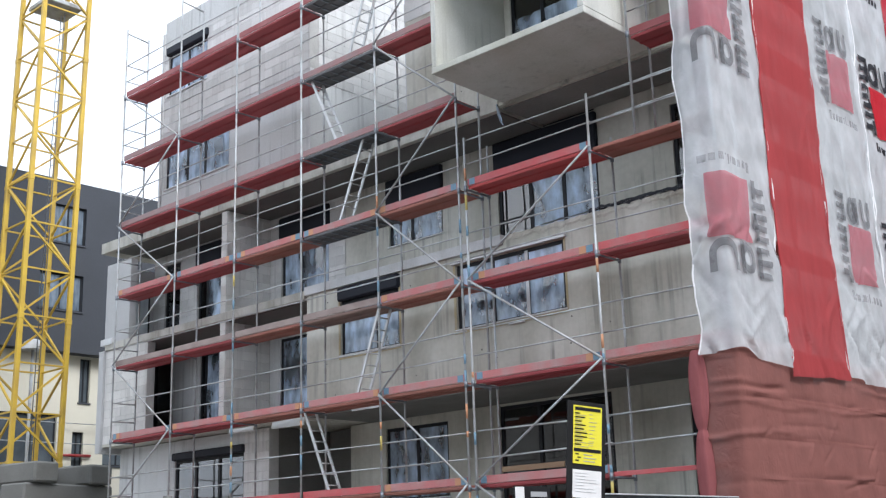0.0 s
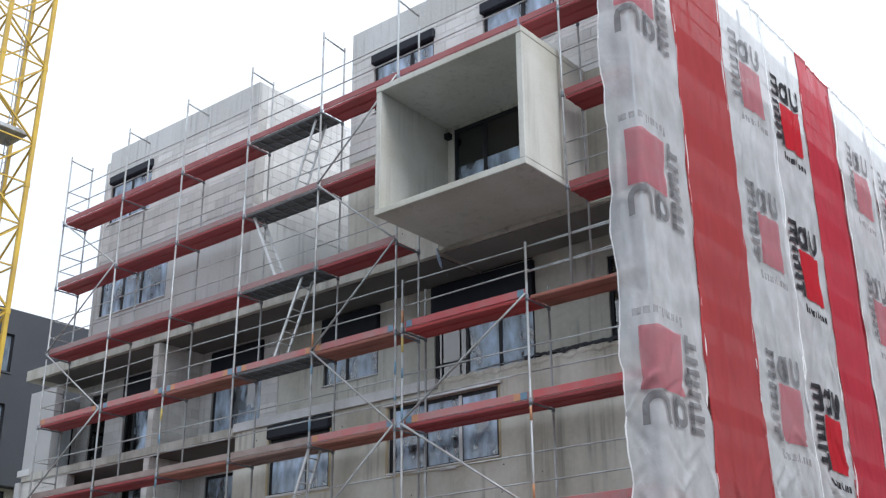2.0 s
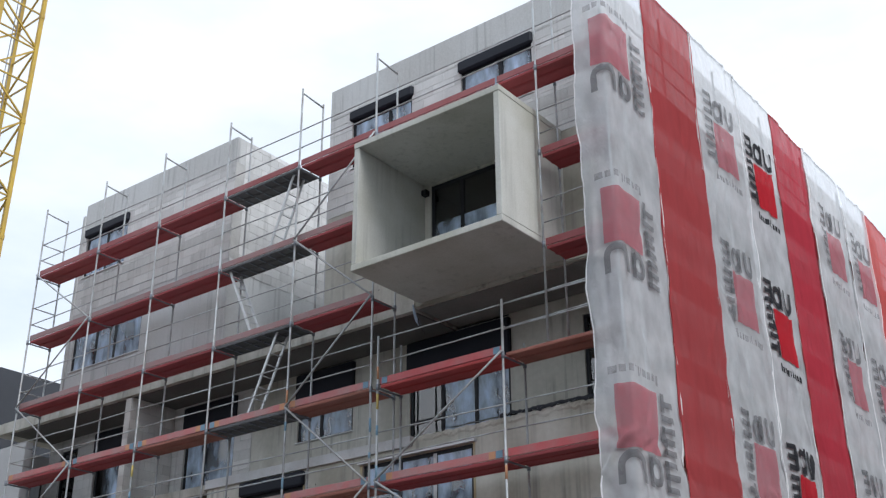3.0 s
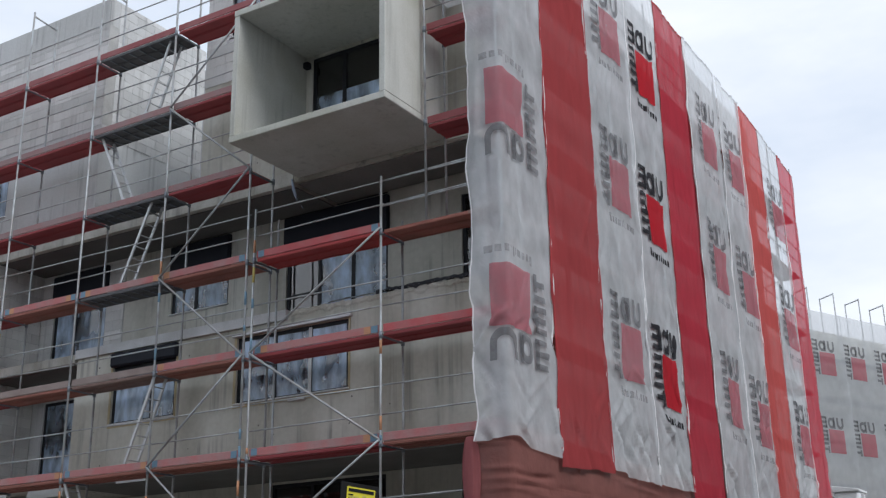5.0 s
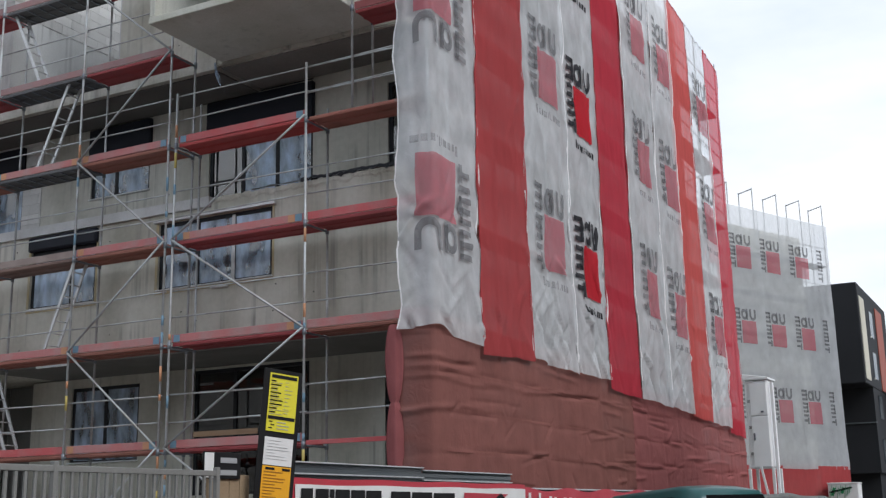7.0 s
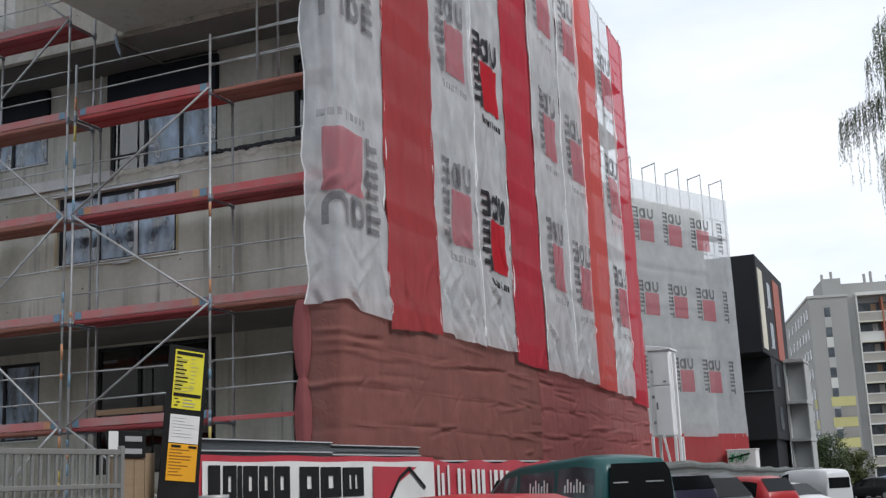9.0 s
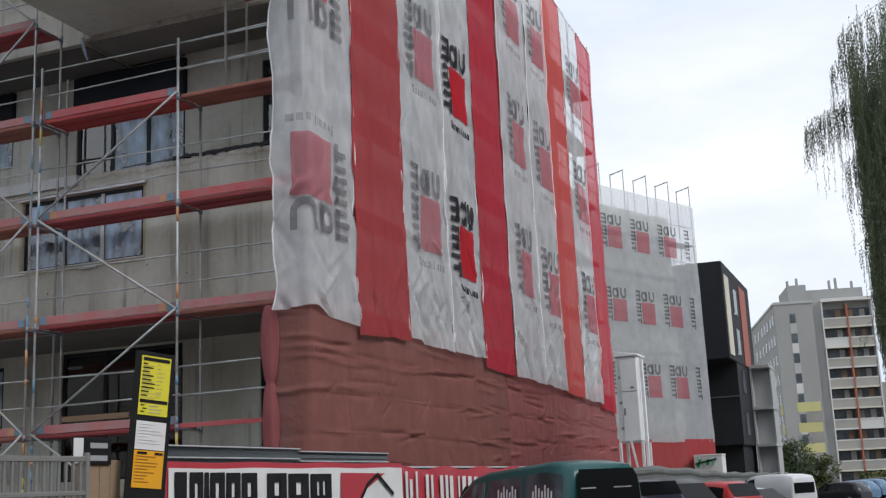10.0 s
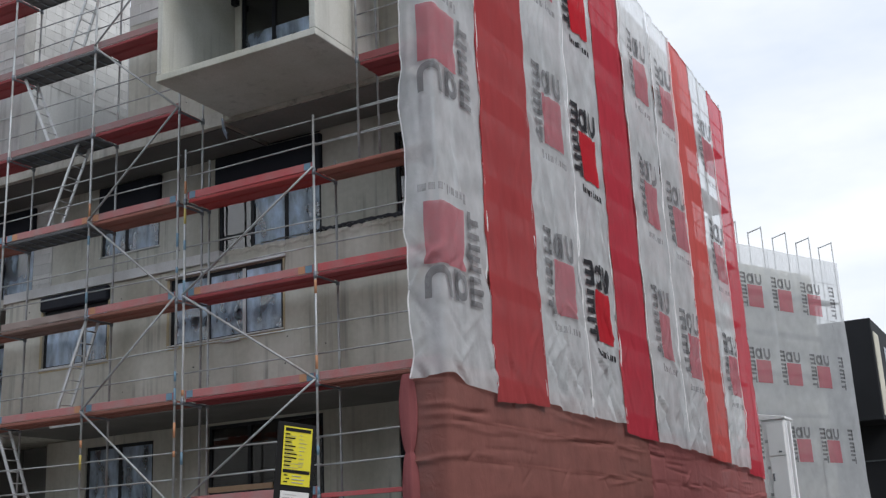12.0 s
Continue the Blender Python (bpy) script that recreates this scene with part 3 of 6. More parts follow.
window(-13.3, -11.35, YW, 15.1, 16.68, (0.55,), shutter=0.30)
wall(-17.39, -17.09, YW + 0.3, YW + 14, Z[3], PARAPET, CONCRETE_PALE)
# film up to film_to also paints the pale reflection low in this window
window(-14.2, -11.3, YW, 11.2, 13.76, (0.29, 0.62), sill=False, film_to=0.64, label="tall dark balcony window, film and painted reflection along its foot")

# slabs
wall(-30.6, -14.64, YW - 0.03, YW + 6, ZC, 11.18, SLAB_WEATHERED, "pale grey slab with a weathered edge", name="slab")
wall(-14.638, XW, YW + 0.02, YW + 6, 10.925, Z[3] - 0.002, CONCRETE, "grey concrete slab over the recessed storey", name="slab")
wall(-30.1, -21.0, YW - 0.07, YW + 6, ZL, Z[2] + 0.02, SLAB_WEATHERED, "pale slab edge with grey flashing", name="slab")
wall(-20.998, -14.7, YW - 0.07, YW + 6, ZM + 0.005, Z[2] + 0.11, SLAB_WHITE, "pale slab edge with grey flashing", name="slab")
wall(-14.69, XW, YW + 0.01, YW + 6, ZM + 0.005, Z[2] - 0.01, CONCRETE, "grey concrete slab", name="slab")
wall(-30.1, XW, YW - 0.02, YW + 6, ZS + 0.032, Z[1] - 0.003, CONCRETE, "dirty concrete slab edge", name="slab")
wall(-30.1, XW, YW - 0.02, YW + 6, Z[0] - 0.3, Z[0], CONCRETE, name="slab")
# third storey: set back
YD = 20.0
YE = 19.3
open_wall(-21.2, XW, YE, 0.3, Z[2], ZC, [(-19.59, -17.76, 9.05, 10.80), (-16.02, -13.22, 8.36, 10.82), (-11.36, -10.42, 8.07, 10.42)], CONCRETE_OLD, "stained grey concrete wall of the recessed storey")
window(-19.59, -17.76, YE, 9.05, 10.80, (0.42,), shutter=1.0)
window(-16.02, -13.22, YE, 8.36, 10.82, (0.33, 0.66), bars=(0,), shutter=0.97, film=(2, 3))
window(-11.36, -10.42, YE, 8.07, 10.42, (), film=False, sill=False)
# thin plates under the slabs carry the painted ceiling shade
wall(-14.6, XW, YW + 0.10, YE - 0.01, 10.898, 10.922, SOFFIT, "soffit plate with shade put into its dark colour", name="soffit")
wall(-30.0, -14.66, YW + 0.10, YE - 0.01, ZC - 0.03, ZC - 0.008, SOFFIT_DARK, "soffit plate with shade put into its dark colour", name="soffit")
wall(-24.28, -21.0, YW + 0.10, YR - 0.01, ZL - 0.03, ZL - 0.008, SOFFIT_DARK, "soffit plate with shade put into its dark colour", name="soffit")
wall(-30.0, -24.53, YW + 0.10, YR - 0.01, ZL - 0.03, ZL - 0.008, SOFFIT_DARK, "soffit plate with shade put into its dark colour", name="soffit")
wall(-14.63, -13.22, YE + 0.01, YE + 0.2, ZC + 0.002, 10.895, SHUTTER, "black shutter casing under the soffit", name="shutter_casing")
wall(-13.218, XW, YE, YE + 0.3, ZC + 0.002, 10.895, CONCRETE_OLD)
# ground storey ceiling: its shade is painted with dark concrete
wall(-21.0, XW, YW + 0.02, YD - 0.01, ZS, ZS + 0.03, CONCRETE_DARK, "soffit plate with shade put into its dark colour", name="soffit")
# second storey: flush
open_wall(-20.98, XW, YW, 0.3, Z[1], ZM, [(-16.05, -13.14, 6.24, 7.68), (-19.75, -17.8, 6.2, 7.85)], CONCRETE, "raw grey concrete wall with stains and drips")
wall(-14.69, XW, YW + 0.0, YW + 0.12, ZM + 0.002, Z[2] + 0.06, CONCRETE, "broken concrete edge", name="wall")
taped = window(-16.05, -13.14, YW, 6.24, 7.68, (0.345, 0.66), foam=True)
part("cover_strip", box(nb(), -14.165, -14.085, YW + 0.03, YW + 0.042, 6.27, 7.64), SLAB_WHITE, taped, "white protective strip on the mullion")
window(-19.75, -17.8, YW, 6.2, 7.85, (0.62,), shutter=0.33, foam=True)
wall(-16.15, -13.05, YW - 0.08, YW - 0.004, 7.70, 7.76, GALV_PALE, "pale metal flashing over the window", name="flashing")
wall(-14.6, -14.2, YW - 0.075, YW - 0.004, 6.16, 6.19, GALV_PALE, name="flashing")
# ground storey
open_wall(-21.85, XW, YD, 0.3, Z[0], ZS, [(-20.55, -18.45, 2.95, 4.72), (-16.85, -13.75, 2.1, 4.88), (-11.9, -11.0, 2.1, 4.7)], CONCRETE, "grey concrete wall of the ground storey")
window(-20.55, -18.45, YD, 2.95, 4.72, (0.5,))
window(-16.85, -13.75, YD, 2.12, 4.88, (0.36, 0.62), film=False, sill=False, label="tall dark glazed door, unlit")
window(-11.9, -11.0, YD, 2.12, 4.7, (), film=False, sill=False, label="dark door opening")
wall(-14.72, -13.2, YW - 0.32, YW - 0.28, 3.20, 3.30, WOOD, "raw timber guard board", name="guard_board")
wall(-30.1, XW, YW + 0.1, YW + 0.4, 0.1, Z[0] - 0.3, CONCRETE)

# left part: loggias with fins
fins = []
for z0, z1 in ((Z[1], ZL - 0.005), (Z[2] + 0.02, ZC - 0.032)):
    fin = wall(-24.52, -24.29, YW + 0.02, YR - 0.002, z0, z1, MORTAR, "white block fin wall between loggias", name="fin_wall")
    fins.append((fin, z0, z1))
block_d = open_wall(-30.0, -21.21, YR, 0.3, Z[2] + 0.02, ZC - 0.005, [(-23.8, -21.85, 8.0, 10.76), (-27.7, -26.3, 8.05, 10.76), (-29.4, -28.6, 8.0, 10.5)], MORTAR, "pale block wall at the back of the loggia")
window(-23.8, -21.85, YR, 8.02, 10.76, (0.4,), sill=False, shutter=0.72)
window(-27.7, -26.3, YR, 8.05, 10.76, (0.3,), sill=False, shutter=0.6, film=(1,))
window(-29.4, -28.6, YR, 8.02, 10.5, (), film=False, sill=False, label="dark open doorway")
open_wall(-30.0, -20.98, YR, 0.3, Z[1], ZL - 0.005, [(-23.85, -22.5, 5.1, 7.4), (-27.5, -26.35, 5.1, 7.5), (-29.9, -28.85, 5.1, 7.55)], CONCRETE_PALE, "grey wall at the back of the loggia")
window(-23.85, -22.5, YR, 5.1, 7.4, (), sill=False)
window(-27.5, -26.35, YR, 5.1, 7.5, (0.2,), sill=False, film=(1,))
window(-29.9, -28.85, YR, 5.1, 7.55, (), film=False, sill=False, label="dark glazed loggia door, unlit")
wall(-30.25, -28.95, YW, YW + 0.22, Z[2] + 0.025, Z[2] + 2.45, INSUL_DULL, "white insulated corner pier")
wall(-30.25, -30.02, YW + 0.22, YR + 0.3, Z[2] + 0.025, Z[2] + 2.45, INSUL_DULL, "white insulated side wall")
side_pane = wall(-30.018, -29.99, 18.42, 19.15, 8.2, 9.62, ANTHRACITE, "dark framed window in the loggia's side wall", name="window")
part("protective_film", box(nb(), -29.986, -29.976, 18.49, 19.08, 8.28, 9.54), FILM, side_pane, "milky blue-grey film").matrix_parent_inverse = Matrix.Identity(4)
block_e = wall(-30.1, -27.9, YW, YW + 0.24, Z[1] + 0.0, ZL - 0.005, MORTAR, "white block corner pier")
wall(-30.35, -30.1, YW - 0.1, YW + 4, Z[1] - 0.25, ZL - 0.005, INSUL_DULL, "white insulation on the side wall")
wall(-30.3, -29.7, YW - 0.10, YW + 0.02, Z[2] - 0.02, Z[2] + 0.16, SLAB_WHITE, "white flashing", name="flashing")
wall(-21.0, -20.75, YW + 0.3, YR, Z[1], ZL - 0.005, CONCRETE, name="wall")
open_wall(-30.1, -24.15, YW + 0.6, 0.3, Z[0], ZS, [(-27.3, -24.2, 2.12, 4.6)], CONCRETE_PALE, "grey wall of the ground storey")
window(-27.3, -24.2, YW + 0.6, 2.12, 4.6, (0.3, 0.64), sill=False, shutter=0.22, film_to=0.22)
block_f = wall(-24.148, -23.15, YW + 0.6, YW + 0.9, Z[0], ZS, MORTAR, "white block pier", name="pier")
# the open room's shade is painted: both walls take the dark concrete
wall(-23.32, -23.205, YW + 0.9, YR + 1.2, Z[0], ZS, CONCRETE_DARK, "side wall of the open room, shade put into its colour")
wall(-23.2, -21.1, YR + 1.2, YR + 1.4, Z[0], ZS, CONCRETE_DARK, "back wall of the open room, shade put into its colour")
# long side, far end and roofs
wall(XW - 0.3, XW + 0.006, YW + 0.31, 37.01, 0.1, PARAPET + 0.75, INSUL_DULL, "pale insulated long side behind the nets")
wall(-30, XW, 36.7, 37.0, 0.1, PARAPET - 0.1, CONCRETE)
wall(-17.09, XW - 0.3, YW + 0.3, 36.7, Z[5] - 0.25, Z[5], CONCRETE_DARK, name="roof")
wall(-27.19, -21.15, YW + 0.3, 31.8, Z[5] - 0.25, Z[5], CONCRETE_DARK, name="roof")
wall(-30.0, -29.7, YR + 0.6, 36.7, 0.1, ZC - 0.005, CONCRETE)

# form tie holes and small chips in the cast walls
for n in range(0, 46, 2):
    r = random.Random(900 + n)
    x = -20.4 + 1.3 * (n % 8) + r.uniform(-0.5, 0.5)
    z = (5.42, 6.0, 7.45, 5.75, 12.3, 11.5)[n // 8] + r.uniform(-0.15, 0.15)
    if z > 8 and x < -17.2 or z < 8 and 6.1 < z and (-19.9 < x < -17.6 or -16.2 < x < -13.0):
        continue
    of_building(part("tie_hole", tube(nb(), (x, YW - 0.003, z), (x, YW + 0.004, z), r.uniform(0.009, 0.02), 8), INTERIOR, building, "small dark tie hole"))
# torn membrane along the ledge
bm = nb()
prev = None
for i in range(121):
    x = -14.6 + i * (14.6 - 10.15) / 120
    zt = 8.05 + 0.03 * noise.noise((i * 0.21, 2.2, 0)) + 0.02 * noise.noise((i * 0.9, 4.2, 0))
    zb = 7.93 + 0.05 * noise.noise((i * 0.17, 7.7, 1)) + 0.03 * noise.noise((i * 0.8, 1.7, 1))
    rough = [0.022 + 0.018 * noise.noise((i * 0.7, k * 1.9, 5)) for k in range(4)]
    cur = [bm.verts.new((x, YW - rough[k] * (0.3 if k == 0 else 1), zb + (zt - zb) * k / 3)) for k in range(4)] + [bm.verts.new((x, YW + 0.3, zt - 0.01))]
    if prev:
        for k in range(4):
            bm.faces.new((prev[k], cur[k], cur[k + 1], prev[k + 1]))
    prev = cur
of_building(part("broken_edge", bm, CONCRETE, building, "crumbling concrete along the wall's top edge"))
bm = nb()
prev = None
for i in range(31):
    x = -13.9 + i * 0.118
    zt = 8.15 + 0.03 * noise.noise((i * 0.4, 1, 8))
    cur = [bm.verts.new((x, YW - 0.05 + 0.02 * noise.noise((i * .6, 3, 3)), zt - 0.06 - 0.05 * abs(noise.noise((i * 0.7, 5, 5))))), bm.verts.new((x, YW + 0.25, zt + 0.02))]
    if prev:
        bm.faces.new((prev[0], cur[0], cur[1], prev[1])).smooth = True
    prev = cur
of_building(part("loose_film", bm, FILM, building, "loose strip of pale plastic film"))

bm = nb()
prev = None
for i in range(61):
    x = -12.45 + i * 2.3 / 60
    zt = 8.13 + 0.035 * noise.noise((i * 0.31, 6.1, 2))
    zb = zt - 0.055 - 0.10 * max(0.0, noise.noise((i * 0.23, 3.3, 4))) - 0.03 * abs(noise.noise((i * 1.3, 8.3, 4)))
    cur = [bm.verts.new((x, YW - 0.045 + 0.02 * noise.noise((i * 0.5, k, 9)), z)) for k, z in enumerate((zb, (zb + zt) / 2, zt))] + [bm.verts.new((x, YW + 0.2, zt + 0.01))]
    if prev:
        for k in range(3):
            bm.faces.new((prev[k], cur[k], cur[k + 1], prev[k + 1])).smooth = True
    prev = cur
of_building(part("torn_membrane", bm, INTERIOR, building, "torn black membrane along the ledge"))
# scraps of torn plastic hanging from the scaffold side of the slab
for x, z, w, h, sd in ((-23.9, 4.90, 1.05, 0.12, 1), (-22.15, 4.92, 1.2, 0.18, 2), (-19.3, 4.98, 1.0, 0.10, 3), (-14.62, 10.96, 0.05, 0.78, 4), (-14.59, 10.92, 0.04, 0.62, 5)):
    bm = sheet_xz(nb(), x, x + w, z - h, z, YW - 0.12, 8, 6, 0.05, sd * 2.3)
    for v in bm.verts:
        f = (z - v.co.z) / h
        v.co.x += (0.35 * f * f if h > 0.4 else 0.06 * noise.noise((v.co.x * 3, f * 2, sd)))
        v.co.z += 0.08 * h * noise.noise((v.co.x * 4, sd, 1)) * f
    of_building(part("plastic_scrap", bm, FILM_WHITE if h < 0.4 else FILM_CLEAR, building, "torn scrap of white plastic"))
# box balcony
bx0, bx1, by, bz0, bz1, bt = -14.49, -10.72, 15.55, 10.98, 13.95, 0.14
balcony = thing("box_balcony", "smooth pale grey precast concrete box balcony, open to the front", "balcony", at=(-12.6, 17.7, 10.98))
for nm, b in (("floor_slab", (bx0, bx1, by, YW - 0.032, bz0, bz0 + bt)), ("roof_slab", (bx0, bx1, by, YW - 0.003, bz1 - bt, bz1)),
              ("side_wall", (bx0 + 0.003, bx0 + bt, by + 0.01, YW - 0.003, bz0 + bt + 0.002, bz1 - bt - 0.002)),
              ("side_wall", (bx1 - bt, bx1 - 0.003, by + 0.01, YW - 0.003, bz0 + bt + 0.002, bz1 - bt - 0.002))):
    ob = part(nm, box(nb(), *b, 0.012), CONCRETE_SMOOTH, balcony)
    ob.matrix_parent_inverse = balcony.matrix_basis.inverted()
# junction box and pipe in the balcony's inner corner
ob = part("junction_box", box(nb(), bx0 + bt + 0.002, bx0 + bt + 0.14, YW - 0.16, YW - 0.02, 13.5, 13.64, 0.01), ANTHRACITE, balcony, "small dark junction box")
ob.matrix_parent_inverse = balcony.matrix_basis.inverted()

# ---- scaffold on the short side ----
COL = dict(a=-27.95, b=-25.12, c=-22.54, d=-19.96, e=-17.38, f=-14.95, k=-14.76, g=-11.64, m=-10.62, h=-9.05)
LEV = [2.95 + 2.0 * k for k in range(7)]
scaffold = thing("scaffold", "galvanised steel facade scaffold with red decks", "scaffold", at=(-18, 17.1, 0.12))
SUNDO = scaffold.matrix_basis.inverted()


def sp(name, bm, mat, label="", parent=None):
    ob = part(name, bm, mat, parent or scaffold, label)
    if parent is None:
        ob.matrix_parent_inverse = SUNDO
    return ob


def standard(x, y, z0, z1, paint=0):
    bm = tube(nb(), (x, y, z0), (x, y, z1))
    st = sp("standard", bm, GALV)
    for k in range(7):
        z = LEV[k] - 0.05
        if z0 + 0.1 < z < z1 - 0.1:
            sp("coupler", tube(nb(), (x, y, z - 0.07), (x, y, z + 0.06), 0.036), GALV_DARK, parent=st)
    if paint:  # worn marks of several owners, one band after another
        r = random.Random(round(x * 40))
        z = max(z0, 0.5) + r.uniform(0.1, 0.4)
        while z < min(z1, 9.3):
            h = r.uniform(0.10, 0.34)
            mt = r.choice((TAPE_BLUE, TAPE_ORANGE, TAPE_YELLOW, TAPE_BLUE, None))
            if mt and (z < 5.2 or r.random() < 0.3):
                sp("paint_band", tube(nb(), (x, y, z), (x, y, z + h), 0.0255), mt, parent=st)
            z += h + r.uniform(0.02, 0.5)
    return st


for n, c in enumerate("abcdef"):
    standard(COL[c], YA, 0.12, 17.1, paint=1 if c in "cdef" else 0)
    standard(COL[c], YB, 0.12, 17.0)
for y in (YA, YB):
    standard(COL["k"], y, 0.12, LEV[3] + 1.05, paint=1 if y == YA else 0)
    standard(COL["g"], y, 0.12, LEV[3] + 1.08 - (0.7 if y == YB else 0), paint=1 if y == YA else 0)
    standard(COL["m"], y, LEV[3], 17.1)
    standard(COL["h"], y, 0.12, 17.1)


def deck(x0, x1, z, mat, toe, rails=True, rise=0.0, marks=True):
    """One bay of one level: two planks, toe board and two guard rails. rise: how much higher its far end hangs."""
    for j in range(2):
        y0 = YA + 0.045 + j * 0.325
        bm = nb()
        box(bm, x0 + 0.04, x1 - 0.04, y0, y0 + 0.315, z - 0.05, z, 0.008)
        ob = sp("deck", bm, mat)
        for yy in (y0 + 0.002, y0 + 0.283):
            sp("deck_rib", box(nb(), x0 + 0.045, x1 - 0.045, yy, yy + 0.03, z - 0.066, z - 0.052), mat, parent=ob)
        if mat is DECK_GREY:
            for i in range(1, 8):
                xx = x0 + (x1 - x0) * i / 8
                sp("cross_rib", box(nb(), xx - 0.02, xx + 0.02, y0 + 0.034, y0 + 0.281, z - 0.072, z - 0.052), GALV_DARK, parent=ob)
    if toe:
        board = sp("toe_board", box(nb(), x0 + 0.03, x1 - 0.03, YA + 0.03, YA + 0.055, z + 0.005, z + 0.155, 0.004), toe)
    if marks:
        r = random.Random(round(x0 * 10 + z * 7))
        for xx in (x0 + 0.08, x1 - 0.24):
            mt = TAPE_BLUE if r.random() < 0.75 else TAPE_ORANGE
            sp("end_mark", box(nb(), xx, xx + 0.15, YA + 0.0245, YA + 0.0285, z + 0.012, z + 0.148), mt, "faded paint mark", parent=board)
            if mt is TAPE_BLUE and r.random() < 0.6:
                x2 = xx - 0.16 if xx > x0 + 1 else xx + 0.16
                sp("end_mark", box(nb(), x2, x2 + 0.15, YA + 0.0245, YA + 0.0285, z + 0.012, z + 0.148), TAPE_ORANGE, "faded orange paint mark", parent=board)
    if rails:
        for dz in (0.5, 1.0):
            r = random.Random(round(x0 * 31 + z * 17 + dz * 5))
            sp("guard_rail", tube(nb(), (x0 - 0.03, YA + 0.045, z + dz + r.uniform(-0.02, 0.02)), (x1 + 0.03, YA + 0.045, z + dz + r.uniform(-0.02, 0.02)), 0.0155), GALV)


edges = [("a", "b"), ("b", "c"), ("c", "d"), ("d", "e"), ("e", "f"), ("k", "g"), ("g", "h")]
for k, z in enumerate(LEV):
    for c0, c1 in edges:
        x0, x1 = COL[c0], COL[c1]
        if k in (4, 5) and c0 in "kg":
            continue
        if k == 6 and c0 == "k":
            x0 = COL["f"]
        mat, toe, marks = DECK_RED, (TOE_BRIGHT, TOE_RED, TOE_GREY, TOE_RED, TOE_DULL, TOE_DULL, TOE_DARK)[k], k in (1, 3)
        if c0 == "d" and k in (3, 4, 5, 6):
            mat = DECK_GREY
        elif c0 == "d" and k == 2:
            mat, toe = DECK_BROWN, TOE_GREY
        elif k <= 3 and c0 in "cdefg":
            mat = DECK_ORANGE
        if c0 in "efkg" and k in (0, 1, 2):
            toe, marks = TOE_RED, c0 != "g"
        if c0 in "e" and k == 2:
            mat = DECK_ORANGE
        if k == 3 and c0 == "k":
            mat, toe, marks = DECK_BRIGHT, TOE_BRIGHT, True
        if k == 3 and c0 == "g":
            mat, toe, marks = DECK_ORANGE, None, False
        if k == 2 and c0 == "g":
            mat, toe, marks = DECK_RED, TOE_BRIGHT, False
        if k == 0 and c0 in "g":
            sp("toe_board", box(nb(), x0 + 0.03, x1 - 0.03, YA + 0.03, YA + 0.055, z - 0.06, z + 0.02, 0.004), TOE_BRIGHT)
            for dz in (0.5, 1.0):
                sp("guard_rail", tube(nb(), (x0, YA + 0.045, z + dz), (x1, YA + 0.045, z + dz + 0.03), 0.018), GALV)
            continue
        deck(x0, x1, z, mat, toe, marks=marks)
    for c in "abcdefkgh":
        if k in (4, 5) and c in "gk":
            continue
        sp("transom", tube(nb(), (COL[c], YA, z - 0.07), (COL[c], YB, z - 0.07), 0.022), GALV_DARK)
    # end guard at the far end
    for dz in (0.5, 1.0):
        sp("end_rail", tube(nb(), (COL["a"], YA, z + dz), (COL["a"], YB, z + dz), 0.018), GALV)
for k in (4, 5):
    deck(COL["m"], COL["h"], LEV[k] - 0.08, DECK_RED, TOE_DARK, marks=False)
# extra rails of the open bays under the balcony
for z in (LEV[3] + 0.5, LEV[3] + 1.0):
    sp("guard_rail", tube(nb(), (COL["g"], YA + 0.05, z), (COL["h"], YA + 0.05, z + 0.04), 0.018), GALV)
for c in "abcdef":
    sp("transom", tube(nb(), (COL[c], YA, 16.98), (COL[c], YB, 16.9), 0.022), GALV)


def brace(c0, k0, c1, k1):
    sp("brace", tube(nb(), (COL[c0], YA - 0.05, LEV[k0] + 0.02), (COL[c1], YA - 0.05, LEV[k1] + 0.02), 0.022), GALV)


for c0, k0, c1, k1 in (("e", 5, "f", 4), ("f", 4, "e", 3), ("e", 3, "f", 2), ("f", 2, "e", 1), ("e", 1, "f", 0), ("k", 2, "g", 3), ("k", 2, "g", 1), ("g", 1, "k", 0), ("e", 5, "f", 6),
                       ("a", 6, "b", 5), ("b", 5, "a", 4), ("a", 4, "b", 3), ("b", 3, "a", 2), ("a", 2, "b", 1), ("b", 1, "a", 0)):
    brace(c0, k0, c1, k1)


for c0, c1 in (("f", "e"), ("k", "g")):
    sp("brace", tube(nb(), (COL[c0], YA - 0.05, LEV[0] + 0.02), (COL[c1], YA - 0.05, LEV[0] - 1.98), 0.022), GALV)


def ladder(x0, z0, x1, z1, y):
    """A leaning ladder from (x0, z0) at its foot to (x1, z1) at its head."""
    lad = sp("ladder", nb_stile(x0, z0, x1, z1, y - 0.17), ALU, "pale aluminium ladder")
    sp("stile", nb_stile(x0, z0, x1, z1, y + 0.17), ALU, parent=lad)
    for i in range(1, 8):
        s = i / 8
        x, z = x0 + (x1 - x0) * s, z0 + (z1 - z0) * s
        sp("rung", tube(nb(), (x, y - 0.17, z), (x, y + 0.17, z), 0.014, 6), ALU, parent=lad)


def nb_stile(x0, z0, x1, z1, y):
    return bar(nb(), (x0, y, z0), (x1, y, z1), 0.03, 0.065)


for x0, k0, x1, y in ((-18.50, 5, -17.72, 17.12), (-18.82, 4, -19.80, 17.12), (-18.86, 3, -17.96, 17.1), (-18.32, 1, -17.52, 17.1), (-19.17, 0, -20.06, 17.1)):
    ladder(x0, LEV[k0] + 0.02, x1, LEV[k0 + 1] - 0.0, y)

